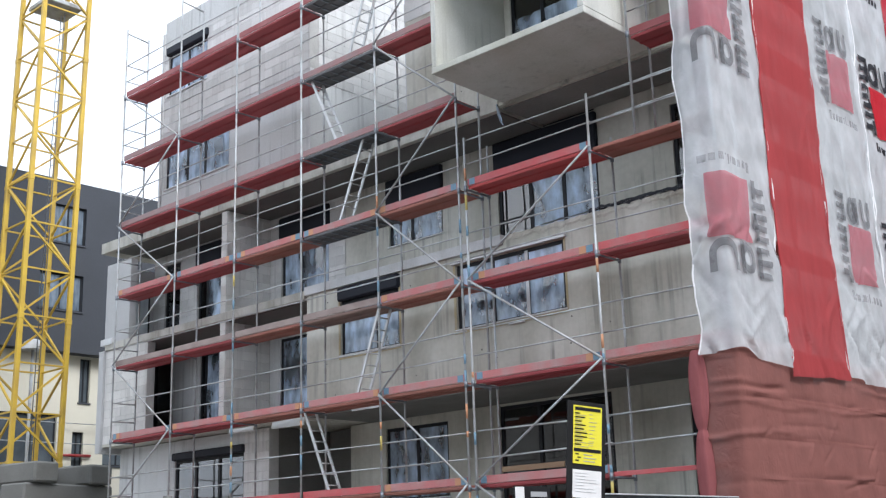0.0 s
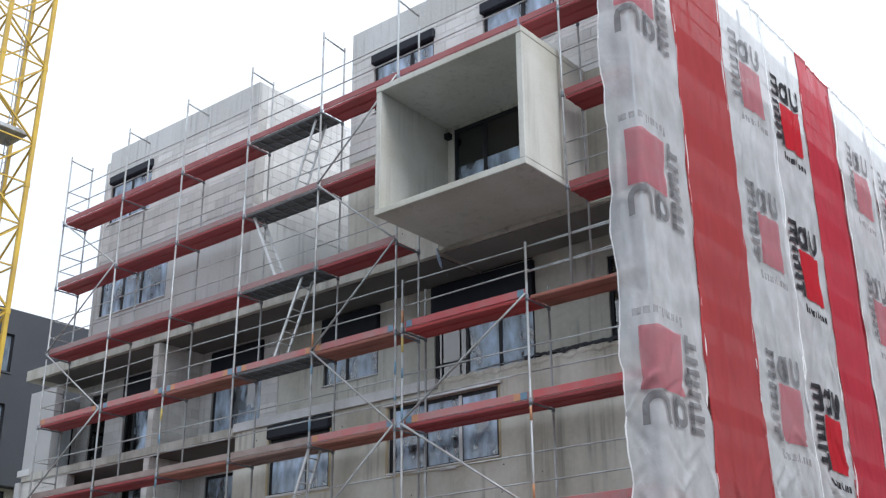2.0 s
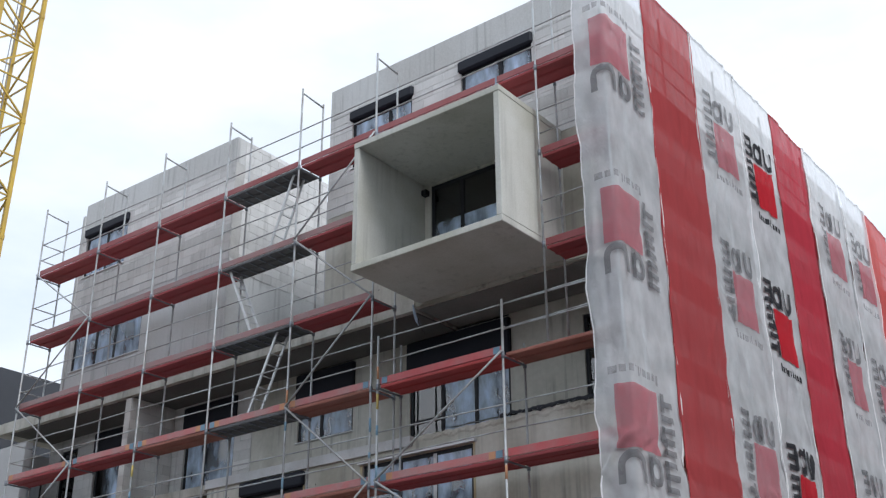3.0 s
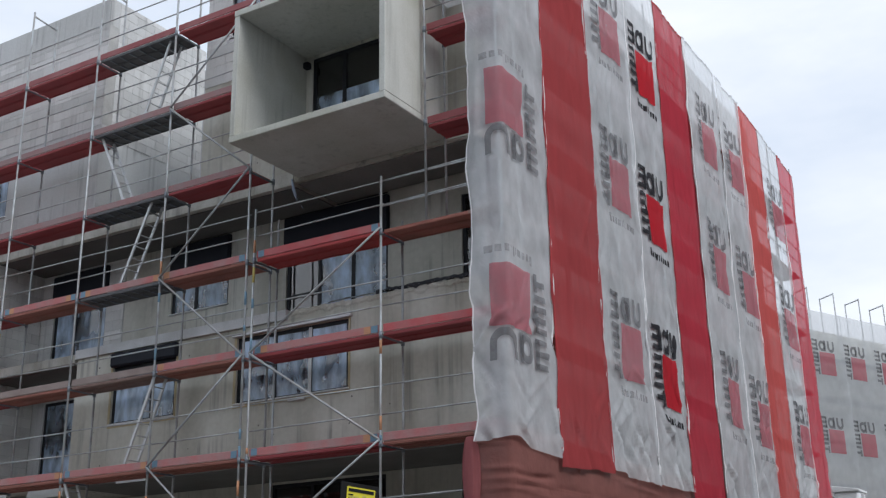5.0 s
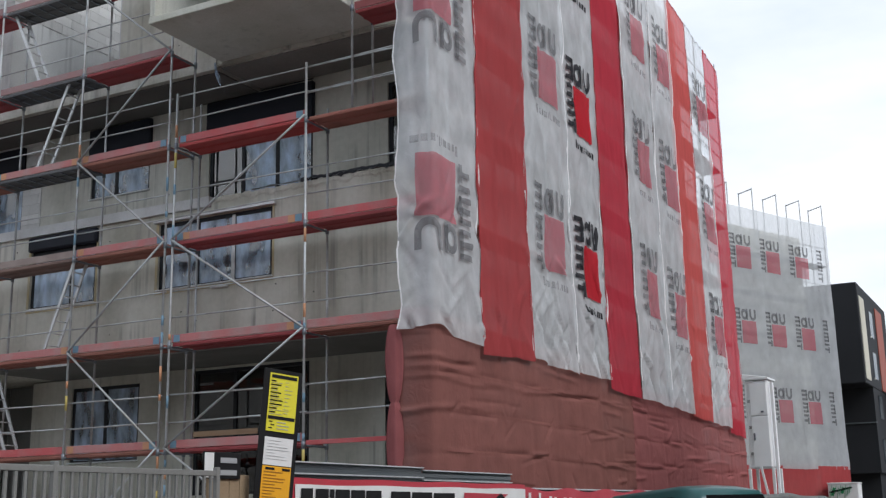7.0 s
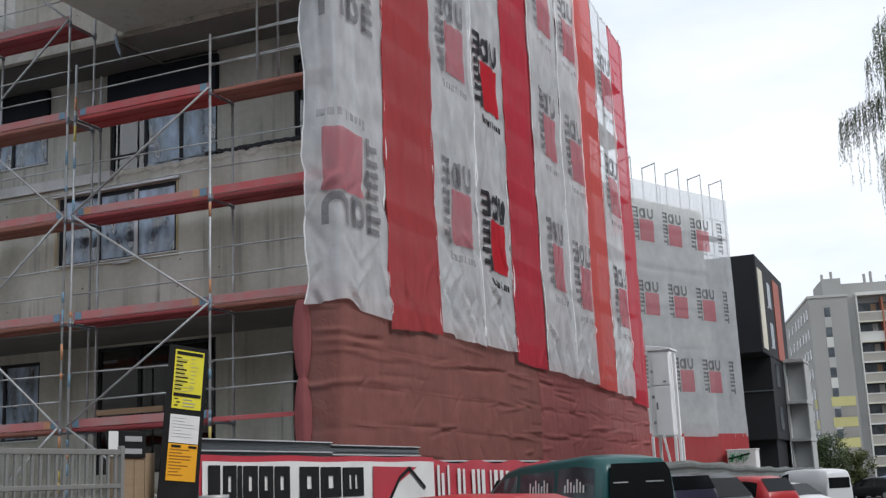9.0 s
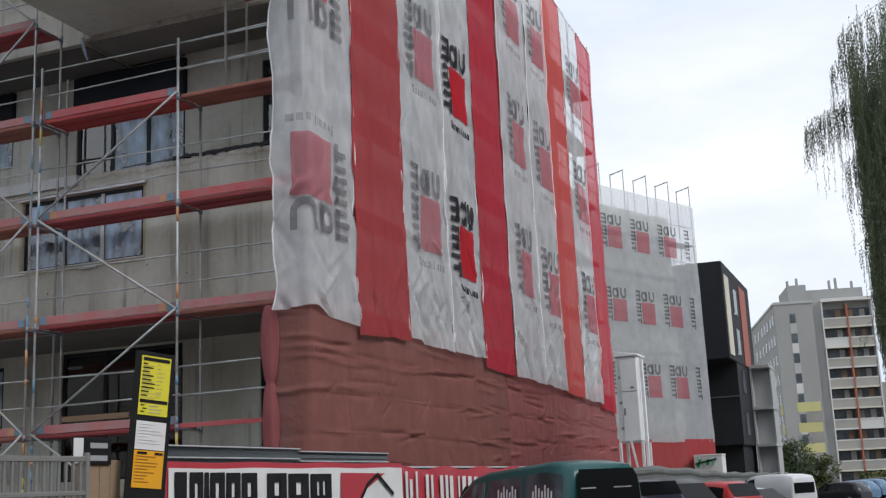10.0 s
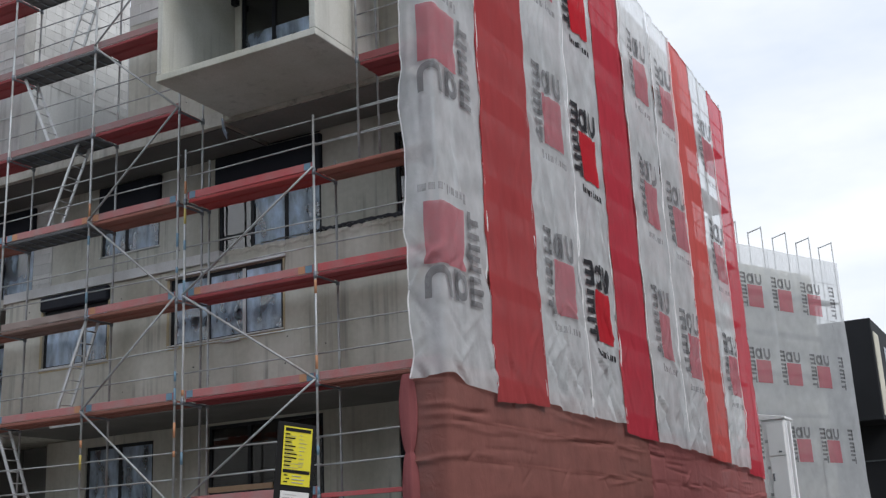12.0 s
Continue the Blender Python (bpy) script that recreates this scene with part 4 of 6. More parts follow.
# ---- scaffold behind the nets on the long side ----
side = thing("side_scaffold", "galvanised scaffold behind the hanging nets", "scaffold", at=(-9.4, 27, 0))
for i in range(9):
    y = YA + 0.001 + i * 2.66
    for x in (XB, XB - 0.73):
        if i:
            ob = part("standard", tube(nb(), (x, y, fall(y)), (x, y, 16.9 if x == XB else 16.6), 0.024, 6), GALV, side)
            ob.matrix_parent_inverse = side.matrix_basis.inverted()
    for k, z in enumerate(LEV):
        if i < 8:
            ob = part("deck", box(nb(), XB - 0.70, XB - 0.05, y + 0.04, y + 2.62, z - 0.06, z), DECK_BROWN if k % 2 else DECK_ORANGE, side)
            ob.matrix_parent_inverse = side.matrix_basis.inverted()
            for dz in (0.5, 1.0):
                ob = part("guard_rail", tube(nb(), (XB - 0.04, y, z + dz), (XB - 0.04, y + 2.66, z + dz), 0.018, 6), GALV, side)
                ob.matrix_parent_inverse = side.matrix_basis.inverted()


# ---- the courses of the block walls ----
lay_blocks(block_a, "x", YW, -27.49, -20.85, Z[4], 16.72, [(-27.3, -25.35, 15.0, 16.6)])
lay_blocks(block_b, "x", YW, -17.39, XW, Z[4], 16.80, [(-16.65, -14.75, 15.0, 16.63), (-13.3, -11.35, 15.1, 16.68)])
lay_blocks(block_c, "y", -20.85, YW + 0.3, 21.3, Z[4] - 0.3, PARAPET - 0.002)
for fin, z0, z1 in fins:
    lay_blocks(fin, "y", -24.29, YW + 0.03, YR - 0.02, z0, z1, (), BLOCK_WHITE)
    lay_blocks(fin, "x", YW + 0.02, -24.52, -24.29, z0, z1, (), BLOCK_WHITE)
lay_blocks(block_d, "x", YR, -30.0, -21.22, Z[2] + 0.02, ZC - 0.01, [(-23.8, -21.85, 8.0, 10.76), (-27.7, -26.3, 8.05, 10.76), (-29.4, -28.6, 8.0, 10.5)])
lay_blocks(block_e, "x", YW, -30.1, -27.9, Z[1], ZL - 0.01, (), BLOCK_WHITE)
lay_blocks(block_f, "x", YW + 0.6, -24.148, -23.15, Z[0], ZS - 0.01, (), BLOCK_WHITE)
# ---- hanging nets ----
def put_in(ob, parent):
    ob.parent = parent
    ob.matrix_parent_inverse = parent.matrix_basis.inverted()
    return ob


def pulls(seed, s0, s1, z0, z1, count, level):
    """Creases of a sheet: strokes (place, direction, length, width, depth), sorted by where they lie along it."""
    r = random.Random(seed * 13 + 5)
    cells = collections.defaultdict(list)
    for n in range(count):
        s = r.uniform(s0, s1)
        if level:
            z = r.uniform(z0, z1)
            a = r.gauss(0, 4) if n % 4 else r.choice((-1, 1)) * r.uniform(30, 70)
            length = r.uniform(0.7, 2.4) if n % 4 else r.uniform(0.3, 0.8)
            if n % 4 and n % 3:
                z = 0.67 * round(z / 0.67) + r.gauss(0, 0.04)
        else:
            z = z0 + min(r.expovariate(0.33), z1 - z0) if n % 3 else r.uniform(z0, z1)
            low = z < z0 + 2.5
            a = r.choice((-1, 1)) * (r.uniform(28, 70) if low else r.uniform(62, 90))
            length = r.uniform(0.5, 1.4) if low else r.uniform(0.8, 2.6)
        a = radians(a)
        w, d = r.uniform(0.022, 0.05) * (1.0 if level else 1.5), r.choice((-1, 1)) * r.uniform(0.25, 1.0)
        item = (s, z, math.cos(a), math.sin(a), length / 2, w, d)
        for c in range(int((s - length / 2 - 0.2) * 2), int((s + length / 2 + 0.2) * 2) + 2):
            cells[c].append(item)
    return cells


def crease(cells, s, z):
    b = 0.0
    for s0, z0, cx, cz, half, w, d in cells.get(int(math.floor(s * 2)), ()):
        ds, dz = s - s0, z - z0
        u = (ds * cx + dz * cz) / half
        if -1 < u < 1:
            v = (dz * cx - ds * cz) / w
            if -3 < v < 3:
                b += d * math.exp(-v * v) * (1 - u * u)
    return b


def flat_face(origin, u, n, seed, wave, level=False, span=(0, 1, 0)):
    """The surface of a hanging sheet: a place for s metres along it and a height z."""
    o, u, n = Vector(origin), Vector(u).normalized(), Vector(n).normalized()
    folds = pulls(seed, -1, 40, 0.2, 4.8, 620, True) if level else pulls(seed, span[0], span[1], 4.5, 17.0, span[2], False)

    def at(s, z, off=0.0):
        if level:
            b = 0.25 * wave + 0.25 * wave * noise.noise((s * 0.6 + seed * 5.3, z * 0.4, 1.7)) + 0.10 * wave * noise.noise((s * 2.6 + seed, z * 2.2, 4.4))
            # tied along level seams and at the standards, with short pulls from the ties
            zz = z + 0.05 * math.sin(s * 0.9 + seed) + 0.03 * noise.noise((s * 1.5, z, seed))
            h = abs(math.sin(zz * math.pi / 0.67))
            w = abs(math.sin((s + 0.04 * math.sin(z * 2)) * math.pi / 1.33))
            b += 0.20 * wave * min(1.0, 2.6 * h) * (0.75 + 0.7 * noise.noise((s * 0.8, math.floor(zz / 0.67) * 3.7, seed))) + 0.24 * wave * min(1.0, 3.0 * w)
            b += 0.48 * wave * crease(folds, s, z)
            b = max(b, -0.25 * wave)
        else:
            # long upright folds, tied in at every lift
            b = wave * noise.noise((s * 0.8 + seed * 5.3, z * 0.10, 1.7)) + 0.40 * wave * noise.noise((s * 3.2 + seed + 0.10 * z, z * 0.10, 4.4))
            b += 0.14 * wave * noise.noise((s * 8.0 + 0.2 * z, z * 0.12, seed + 3.0))
            b += 0.30 * wave * abs(math.sin((z - 0.95) * math.pi / 2.0)) ** 0.7
            # a few slanting pulls, and gathers towards the foot
            b -= 0.30 * wave * max(0.0, 1 - abs(noise.noise((s * 0.9 + 0.28 * z + seed, z * 0.10, 6.1))) * 8)
            g = math.exp(-max(0.0, z - 4.6) * 0.42)
            b += 0.055 * g
            b += 0.35 * wave * g * noise.noise((s * 2.6 + 0.6 * z + seed, z * 0.45, 9.0)) + (0.70 + 0.55 * g) * wave * crease(folds, s, z)
        p = o + u * s + n * (b + off)
        p.z = z
        return p
    return at


def corner_face(seed, wave, level=False, out=0.13, span=(-0.7, 1.8, 50)):
    """The first sheet wraps round the corner of the scaffold."""
    a = flat_face((XB + out, YA - out, 0), (1, 0, 0), (0, -1, 0), seed, wave, level, span)
    b = flat_face((XB + out, YA - out, 0), (0, 1, 0), (1, 0, 0), seed, wave, level, span)

    def at(s, z, off=0.0):
        k = min(1.0, max(0.0, (s + 0.07) / 0.14))
        k = k * k * (3 - 2 * k)
        return a(min(s, 0.0), z, off) * (1 - k) + b(max(s, 0.0), z, off) * k
    return at


def hung(face, s0, s1, low, top, seed, nu=44, nv=170, rag=0.045, edge=0.08):
    """A sheet on the face from s0 to s1, between the heights low(s) and top(s), with wavering edges."""
    bm = nb()
    cols = []
    for i in range(nu + 1):
        u = i / nu
        col = []
        for j in range(nv + 1):
            v = j / nv
            lean = 0.0
            if edge:
                lean = edge * (noise.noise((seed * 7.1 + (0 if u < 0.5 else 9), v * 14, 3.3)) + 0.5 * noise.noise((seed * 3.1 + (0 if u < 0.5 else 9), v * 45, 3.3))) * (abs(u - 0.5) * 2) ** 4
            s = s0 + (s1 - s0) * u + lean
            lo = low(s) + rag * noise.noise((s * 1.5, 0.5, seed)) + 0.25 * rag * noise.noise((s * 4.0, 1.5, seed))
            z = lo + (top(s) - lo) * v
            col.append(bm.verts.new(face(s, z)))
        cols.append(col)
    for i in range(nu):
        for j in range(nv):
            bm.faces.new((cols[i][j], cols[i + 1][j], cols[i + 1][j + 1], cols[i][j + 1])).smooth = True
    return bm


def patch(face, outline_rows, off):
    """A printed shape on a face: rows of points (s, z), each row as long as the next."""
    bm = nb()
    rows = [[bm.verts.new(face(s, z, off)) for s, z in row] for row in outline_rows]
    for a, b in zip(rows, rows[1:]):
        for i in range(len(a) - 1):
            bm.faces.new((a[i], a[i + 1], b[i + 1], b[i])).smooth = True
    return bm


def rect(s0, s1, z0, z1, n=8):
    return [[(s0 + (s1 - s0) * i / n, z0 + (z1 - z0) * j / n) for i in range(n + 1)] for j in range(n + 1)]


def arch(s0, s1, z0, z1, t, up=True):
    """An arch band: two legs and a round head."""
    c, r = (s0 + s1) / 2, (s1 - s0) / 2
    zh = z1 - r
    legs = [z0 + (zh - z0) * q / 5 for q in range(5)]
    outer, inner = [(s0, z) for z in legs], [(s0 + t, z) for z in legs]
    for k in range(13):
        a = math.pi - math.pi * k / 12
        outer.append((c + r * math.cos(a), zh + r * math.sin(a)))
        inner.append((c + (r - t) * math.cos(a), zh + (r - t) * math.sin(a)))
    outer += [(s1, z) for z in legs[::-1]]
    inner += [(s1 - t, z) for z in legs[::-1]]
    if not up:
        outer, inner = [[(s, z0 + z1 - z) for s, z in w] for w in (outer, inner)]
    return [outer, [((a + c) / 2, (b + d) / 2) for (a, b), (c, d) in zip(outer, inner)], inner]


def ring(s0, s1, z0, z1, t):
    c, d, r, q = (s0 + s1) / 2, (z0 + z1) / 2, (s1 - s0) / 2, (z1 - z0) / 2
    return [[(c + (r - e) * math.cos(k * math.tau / 20), d + (q - e) * math.sin(k * math.tau / 20)) for k in range(21)] for e in (0, t)]


def emblem_marks(seg=5):
    """The dark marks beside the emblem's square, in parts of its side: combs, a ring with a stem, a cup, bars and a tee."""
    combs = [rect(-0.46, -0.08, z, z + 0.10, seg) for z in (1.43, 1.235, 1.04, 0.85, 0.675, 0.50, 0.32)]
    return combs + [rect(-0.19, -0.08, 1.05, 1.52, seg), ring(0.0, 0.46, 1.03, 1.51, 0.125), rect(0.34, 0.465, 1.04, 1.53, seg), arch(0.57, 1.02, 1.03, 1.53, 0.125, False),
                    rect(-0.19, -0.08, 0.51, 0.94, seg), rect(-0.46, -0.19, 0.09, 0.19, seg), rect(-0.19, -0.08, -0.02, 0.28, seg)]


def emblem(sheet, face, s, z, size, red, dark, flip=False, bars=True, slim=1.0):
    """A printed emblem: a red square with dark round and straight bars beside it. flip: upside down."""
    def shape(rows):
        if flip:
            return [[(s + size - (a - 0) * size, z + size - b * size) for a, b in row] for row in rows]
        return [[(s + a * size * slim, z + b * size) for a, b in row] for row in rows]
    put_in(part("printed_square", patch(face, shape(rect(0, 1, 0, 1, 26)), 0.022), red, None, "red printed square"), sheet)
    for k, rows in enumerate(emblem_marks()):
        put_in(part("printed_mark", patch(face, shape(rows), 0.034 + 0.0015 * (k % 4)), dark, None), sheet)
    if bars:
        for a, b, lo, hi in ((-0.10, -0.02, 0, 0.17), (0.02, 0.10, 0, 0.12), (0.14, 0.22, 0, 0.12), (0.26, 0.40, 0, 0.12), (0.44, 0.47, 0, 0.12), (0.51, 0.55, 0, 0.16),
                             (0.60, 0.63, 0, 0.03), (0.68, 0.76, 0, 0.12), (0.80, 0.90, 0, 0.12), (0.94, 1.10, 0, 0.12)):
            put_in(part("printed_bar", patch(face, shape([[(a + (b - a) * i / 4, -0.30 + dz) for i in range(5)] for dz in (lo, hi)]), 0.008), dark if dark is PRINT_BLACK else PRINT_FAINT, None), sheet)


def top_at(y):
    return float(np.interp(y, [15.8, 20.4, 24.8, 32.2, 37.7], [17.20, 17.18, 17.12, 16.90, 16.50]))


HEM_WHITE = net_material("white_hem", (0.95, 0.95, 0.95), 0.92, 0.25, 0.3)
HEM_TOP = net_material("grey_top_hem", (0.60, 0.61, 0.62), 0.9, 0.25, 0.3)
HEM_RED = net_material("red_hem", (0.50, 0.085, 0.09), 0.92, 0.25, 0.3)
PRINT_FAINT = net_material("faint_grey_print", (0.40, 0.40, 0.41), 0.45, 0.3)
strips = [  # from, to, cloth, foot at both ends
    (18.35, 20.62, NET_RED, 4.46, 4.56, "deep red scaffold net hanging in soft folds"),
    (20.56, 22.95, NET_WHITE, 4.62, 4.51, "white translucent net with faded printed emblems"),
    (22.89, 25.08, NET_WHITE, 4.56, 4.56, "white translucent net with strong black and red emblems"),
    (25.02, 27.24, NET_RED_LIT, 4.38, 4.32, "bright red scaffold net hanging in soft folds"),
    (27.16, 29.75, NET_WHITE, 4.34, 4.26, "white translucent net with faded printed emblems"),
    (29.67, 31.78, NET_WHITE, 4.28, 4.24, "white translucent net with faded printed emblems"),
    (31.70, 33.83, NET_ORANGE, 4.16, 4.12, "thin orange-red scaffold net"),
    (33.75, 35.92, NET_WHITE, 4.1, 4.06, "white translucent net with faded printed emblems"),
    (35.84, 37.70, NET_RED2, 3.92, 3.85, "thin bright red net at the end of the scaffold")]
face = corner_face(50, 0.065)
sheet = single("scaffold_net", hung(face, -0.68, 1.78, lambda s: 4.66 - 0.04 * s + 0.10 * math.exp(-((s - 0.1) / 0.45) ** 2), lambda s: 17.13, 50, nu=60), NET_WHITE, "white translucent net wrapped round the scaffold's corner, printed emblems", "net", "nets on the long side")
for q0, q1 in ((-0.68, -0.652), (1.74, 1.78)):
    rows = [[(s + 0.08 * noise.noise((50 * 7.1 + (0 if q0 < 0 else 9), v / 90 * 14, 3.3)) + 0.04 * noise.noise((50 * 3.1 + (0 if q0 < 0 else 9), v / 90 * 45, 3.3)), 4.72 + (17.13 - 4.72) * v / 90) for s in (q0, q1)] for v in range(91)]
    put_in(part("hem", patch(face, rows, 0.014), HEM_WHITE, None, "stitched hem of the net"), sheet)
for z in (6.64, 10.42, 14.22):
    emblem(sheet, face, -0.29, z, 1.13, PRINT_RED, PRINT_GREY, flip=True)
for n, (y0, y1, mat, l0, l1, label) in enumerate(strips):
    face = flat_face((XB + 0.13 + (0.014 + 0.012 * (n % 2) if mat is NET_WHITE else 0.0), 0, 0), (0, 1, 0), (1, 0, 0), n * 1.9, 0.07 if mat is NET_WHITE else 0.05, span=(y0, y1, 64 if mat is NET_WHITE else 30))
    sheet = single("scaffold_net", hung(face, y0, y1, lambda s: l0 + (l1 - l0) * (s - y0) / (y1 - y0), top_at, n), mat, label, "net", "nets on the long side")
    for q0, q1 in ((y0, y0 + 0.045), (y1 - 0.045, y1)):
        rows = [[(s + 0.08 * noise.noise((n * 7.1 + (0 if q0 == y0 else 9), v / 80 * 14, 3.3)) + 0.04 * noise.noise((n * 3.1 + (0 if q0 == y0 else 9), v / 80 * 45, 3.3)), 4.75 + (top_at(q0) - 4.75) * v / 80) for s in (q0, q1)] for v in range(81)]
        put_in(part("hem", patch(face, rows, 0.014), HEM_WHITE if mat is NET_WHITE else HEM_RED, None, "stitched hem of the net"), sheet)
    rows = [[(y0 + (y1 - y0) * i / 40, top_at(y0 + (y1 - y0) * i / 40) - 0.01 + dz + 0.03 * noise.noise((i * 0.5, n * 3.7, 1.1))) for i in range(41)] for dz in (-0.06, 0.0)]
    put_in(part("top_hem", patch(face, rows, 0.016), HEM_TOP if mat is NET_WHITE else HEM_RED, None, "folded top hem of the net"), sheet)
    if mat is NET_WHITE:
        strong = n == 2
        first = {1: 21.36, 2: 23.48, 4: 28.10, 5: 30.38, 7: 34.60}[n]
        for z in {1: (6.55, 10.31, 14.04), 2: (6.28, 10.10, 13.86), 4: (6.53, 10.13, 13.75), 5: (6.28, 9.98, 13.72), 7: (6.23, 9.86, 13.43)}[n]:
            emblem(sheet, face, first + 0.10, z, 1.18 if n < 3 else 1.22, PRINT_STRONG if strong else PRINT_RED, PRINT_BLACK if strong else PRINT_GREY, slim=0.84)
# brown net along the foot
face = corner_face(90, 0.085, True, 0.055)
debris = [single("debris_net", hung(face, -0.62, 10.0, lambda s: 0.10, lambda s: 4.98 - 0.02 * s, 91, nu=240, nv=150, edge=0), NET_BROWN, "brown-red debris net creased along the scaffold's foot", "net", "debris nets")]
face = flat_face((XB + 0.055, 0, 0), (0, 1, 0), (1, 0, 0), 77, 0.085, True)
debris.append(single("debris_net", hung(face, 26.6, 37.9, lambda s: fall(s) - 0.1, lambda s: 4.62 - 0.02 * (s - 26), 92, nu=240, nv=150, edge=0.02), NET_BROWN2, "dull red debris net creased along the scaffold's foot", "net", "debris nets"))
for f, net, s0, s1 in ((corner_face(90, 0.085, True, 0.055), debris[0], 0.3, 9.9), (face, debris[1], 26.7, 37.85)):
    for z in (1.34, 2.01, 2.68, 3.35, 4.02):
        put_in(part("seam", patch(f, [[(s0 + (s1 - s0) * i / 90, z + dz - 0.015 * s1 / 10 * i / 90) for i in range(91)] for dz in (0, 0.05)], 0.008), NET_BROWN if net is debris[0] else NET_BROWN2, None, "stitched double seam"), net)
bm = nb()
rings = []
for j in range(61):
    z = 2.2 + 2.62 * j / 60
    r = 0.07 + 0.08 * abs(math.sin((z - 2.2) / 1.31 * math.pi)) ** 0.6
    rings.append([bm.verts.new((XB - 0.66 + r * (1 + 0.35 * noise.noise((k * 2.1, z * 0.5, 2)) + 0.22 * math.sin(k * 2.1)) * math.cos(k * math.tau / 26),
                                YA - 0.12 + 0.6 * r * (1 + 0.3 * noise.noise((k * 2.1, z * 0.5, 5))) * math.sin(k * math.tau / 26), z)) for k in range(26)])
for a, b in zip(rings, rings[1:]):
    for k in range(26):
        bm.faces.new((a[k], a[(k + 1) % 26], b[(k + 1) % 26], b[k])).smooth = True
single("gathered_net", bm, NET_BUNDLE, "gathered roll of brown-red net tied to the scaffold", "net", "debris nets")

# ---- tower crane ----
CX, CY = -37.2, 18.93
crane = thing("tower_crane", "yellow lattice mast of a tower crane on concrete ballast", "crane", at=(CX, CY, 0))
crane.rotation_euler = (radians(-0.72), 0, radians(-0.8))
HW, SEC, Z0C = 0.88, 1.66, 4.95
corners = [(-HW, -HW), (HW, -HW), (HW, HW), (-HW, HW)]
for i, j in corners:
    part("mast_leg", box(nb(), i - 0.08, i + 0.08, j - 0.08, j + 0.08, Z0C - 0.1, 38, 0.014), CRANE_YELLOW, crane)
for k in range(19):
    za, zb = Z0C + k * SEC, Z0C + (k + 1) * SEC
    for q in range(4):
        (x0, y0), (x1, y1) = corners[q], corners[(q + 1) % 4]
        if (k + q) % 2:
            x0, y0, x1, y1 = x1, y1, x0, y0
        part("lattice_bar", bar(nb(), (x0, y0, za + 0.08), (x1, y1, za + 0.08), 0.055, 0.055), CRANE_YELLOW, crane)
        part("lattice_bar", bar(nb(), (x0, y0, za + 0.14), (x1, y1, zb + 0.02), 0.065, 0.065), CRANE_YELLOW, crane)
    for i, j in corners if k % 3 == 0 else ():
        part("joint_sleeve", box(nb(), i - 0.095, i + 0.095, j - 0.095, j + 0.095, za - 0.10, za + 0.12, 0.02), CRANE_YELLOW, crane)
for k in range(2):
    part("ladder_rail", tube(nb(), (-0.15 + 0.3 * k, 0.3, Z0C), (-0.15 + 0.3 * k, 0.3, 38), 0.02, 6), GALV_DARK, crane)
for k in range(40):
    part("ladder_rung", tube(nb(), (-0.15, 0.3, Z0C + 0.4 + k * 0.42), (0.15, 0.3, Z0C + 0.4 + k * 0.42), 0.012, 6), GALV_DARK, crane)
part("platform", box(nb(), -0.72, 0.72, -0.72, 0.72, 21.95, 22.12, 0.02), GALV, crane, "grey steel landing platform")
for n, (x0, x1, y0, y1, z0, z1) in enumerate(((-2.6, 2.9, -1.5, -0.6, 4.25, 4.9), (-2.6, 2.9, 0.6, 1.5, 4.25, 4.9), (-2.2, -1.0, -1.7, 1.7, 3.55, 4.24), (1.4, 2.7, -1.7, 1.7, 3.55, 4.24),
                                              (-2.9, 2.9, -1.8, 1.8, 1.8, 3.54), (-3.1, 3.1, -2.0, 2.0, 0.1, 1.79), (-1.0, 1.0, -0.59, 0.59, 4.25, 4.86))):
    bm = box(nb(), x0, x1, y0, y1, z0, z1, 0.06)
    bm.transform(Matrix.Rotation(radians(7.8), 4, "Z"))
    part("ballast_block", bm, CONCRETE_DARK, crane, "weathered concrete ballast block")

# ---- site fence, signs and banner ----
FX = -8.40
fence = thing("bar_fence", "grey painted steel bar fence panel", "fence", at=(FX, 9.0, 0.12))
fi = [("rail", box(nb(), FX - 0.02, FX + 0.02, 5.6, 10.42, 2.14, 2.20, 0.005)), ("rail", box(nb(), FX - 0.02, FX + 0.02, 5.6, 10.42, 0.30, 0.36, 0.005)),
      ("rail", box(nb(), FX - 0.02, FX + 0.02, 5.6, 10.42, 1.78, 1.83, 0.005))]
fi += [("post", box(nb(), FX - 0.03, FX + 0.03, y - 0.03, y + 0.03, 0.12, 2.24, 0.005)) for y in (5.6, 8.0, 10.40)]
fi += [("bar", box(nb(), FX - 0.012, FX + 0.012, 5.7 + k * 0.115 - 0.016, 5.7 + k * 0.115 + 0.016, 0.36, 2.14)) for k in range(41)]
for nm, bm in fi:
    put_in(part(nm, bm, FENCE_GREY, None), fence)
timber = thing("timber_stack", "pale raw timber panel standing behind the fence", "timber", at=(FX - 0.15, 10.8, 0.12))
for k in range(4):
    put_in(part("board", box(nb(), FX - 0.20, FX - 0.16, 10.46 + 0.19 * k, 10.46 + 0.19 * k + 0.18, 0.12, 2.2 - 0.03 * (k % 2), 0.004), WOOD, None), timber)
plate = thing("notice_plate", "small black and white notice plate", "sign", at=(FX - 0.1, 10.6, 2.25))
put_in(part("plate", box(nb(), FX - 0.155, FX - 0.13, 10.34, 11.0, 2.12, 2.42, 0.004), BLACK_SIGN, None), plate)
put_in(part("white_field", box(nb(), FX - 0.128, FX - 0.122, 10.34, 10.50, 2.13, 2.41), SIGN_WHITE, None, "blank white field"), plate)
for z in (2.33, 2.19):
    put_in(part("printed_bar", box(nb(), FX - 0.128, FX - 0.122, 10.62, 10.92, z - 0.03, z + 0.03), SIGN_GREY, None), plate)

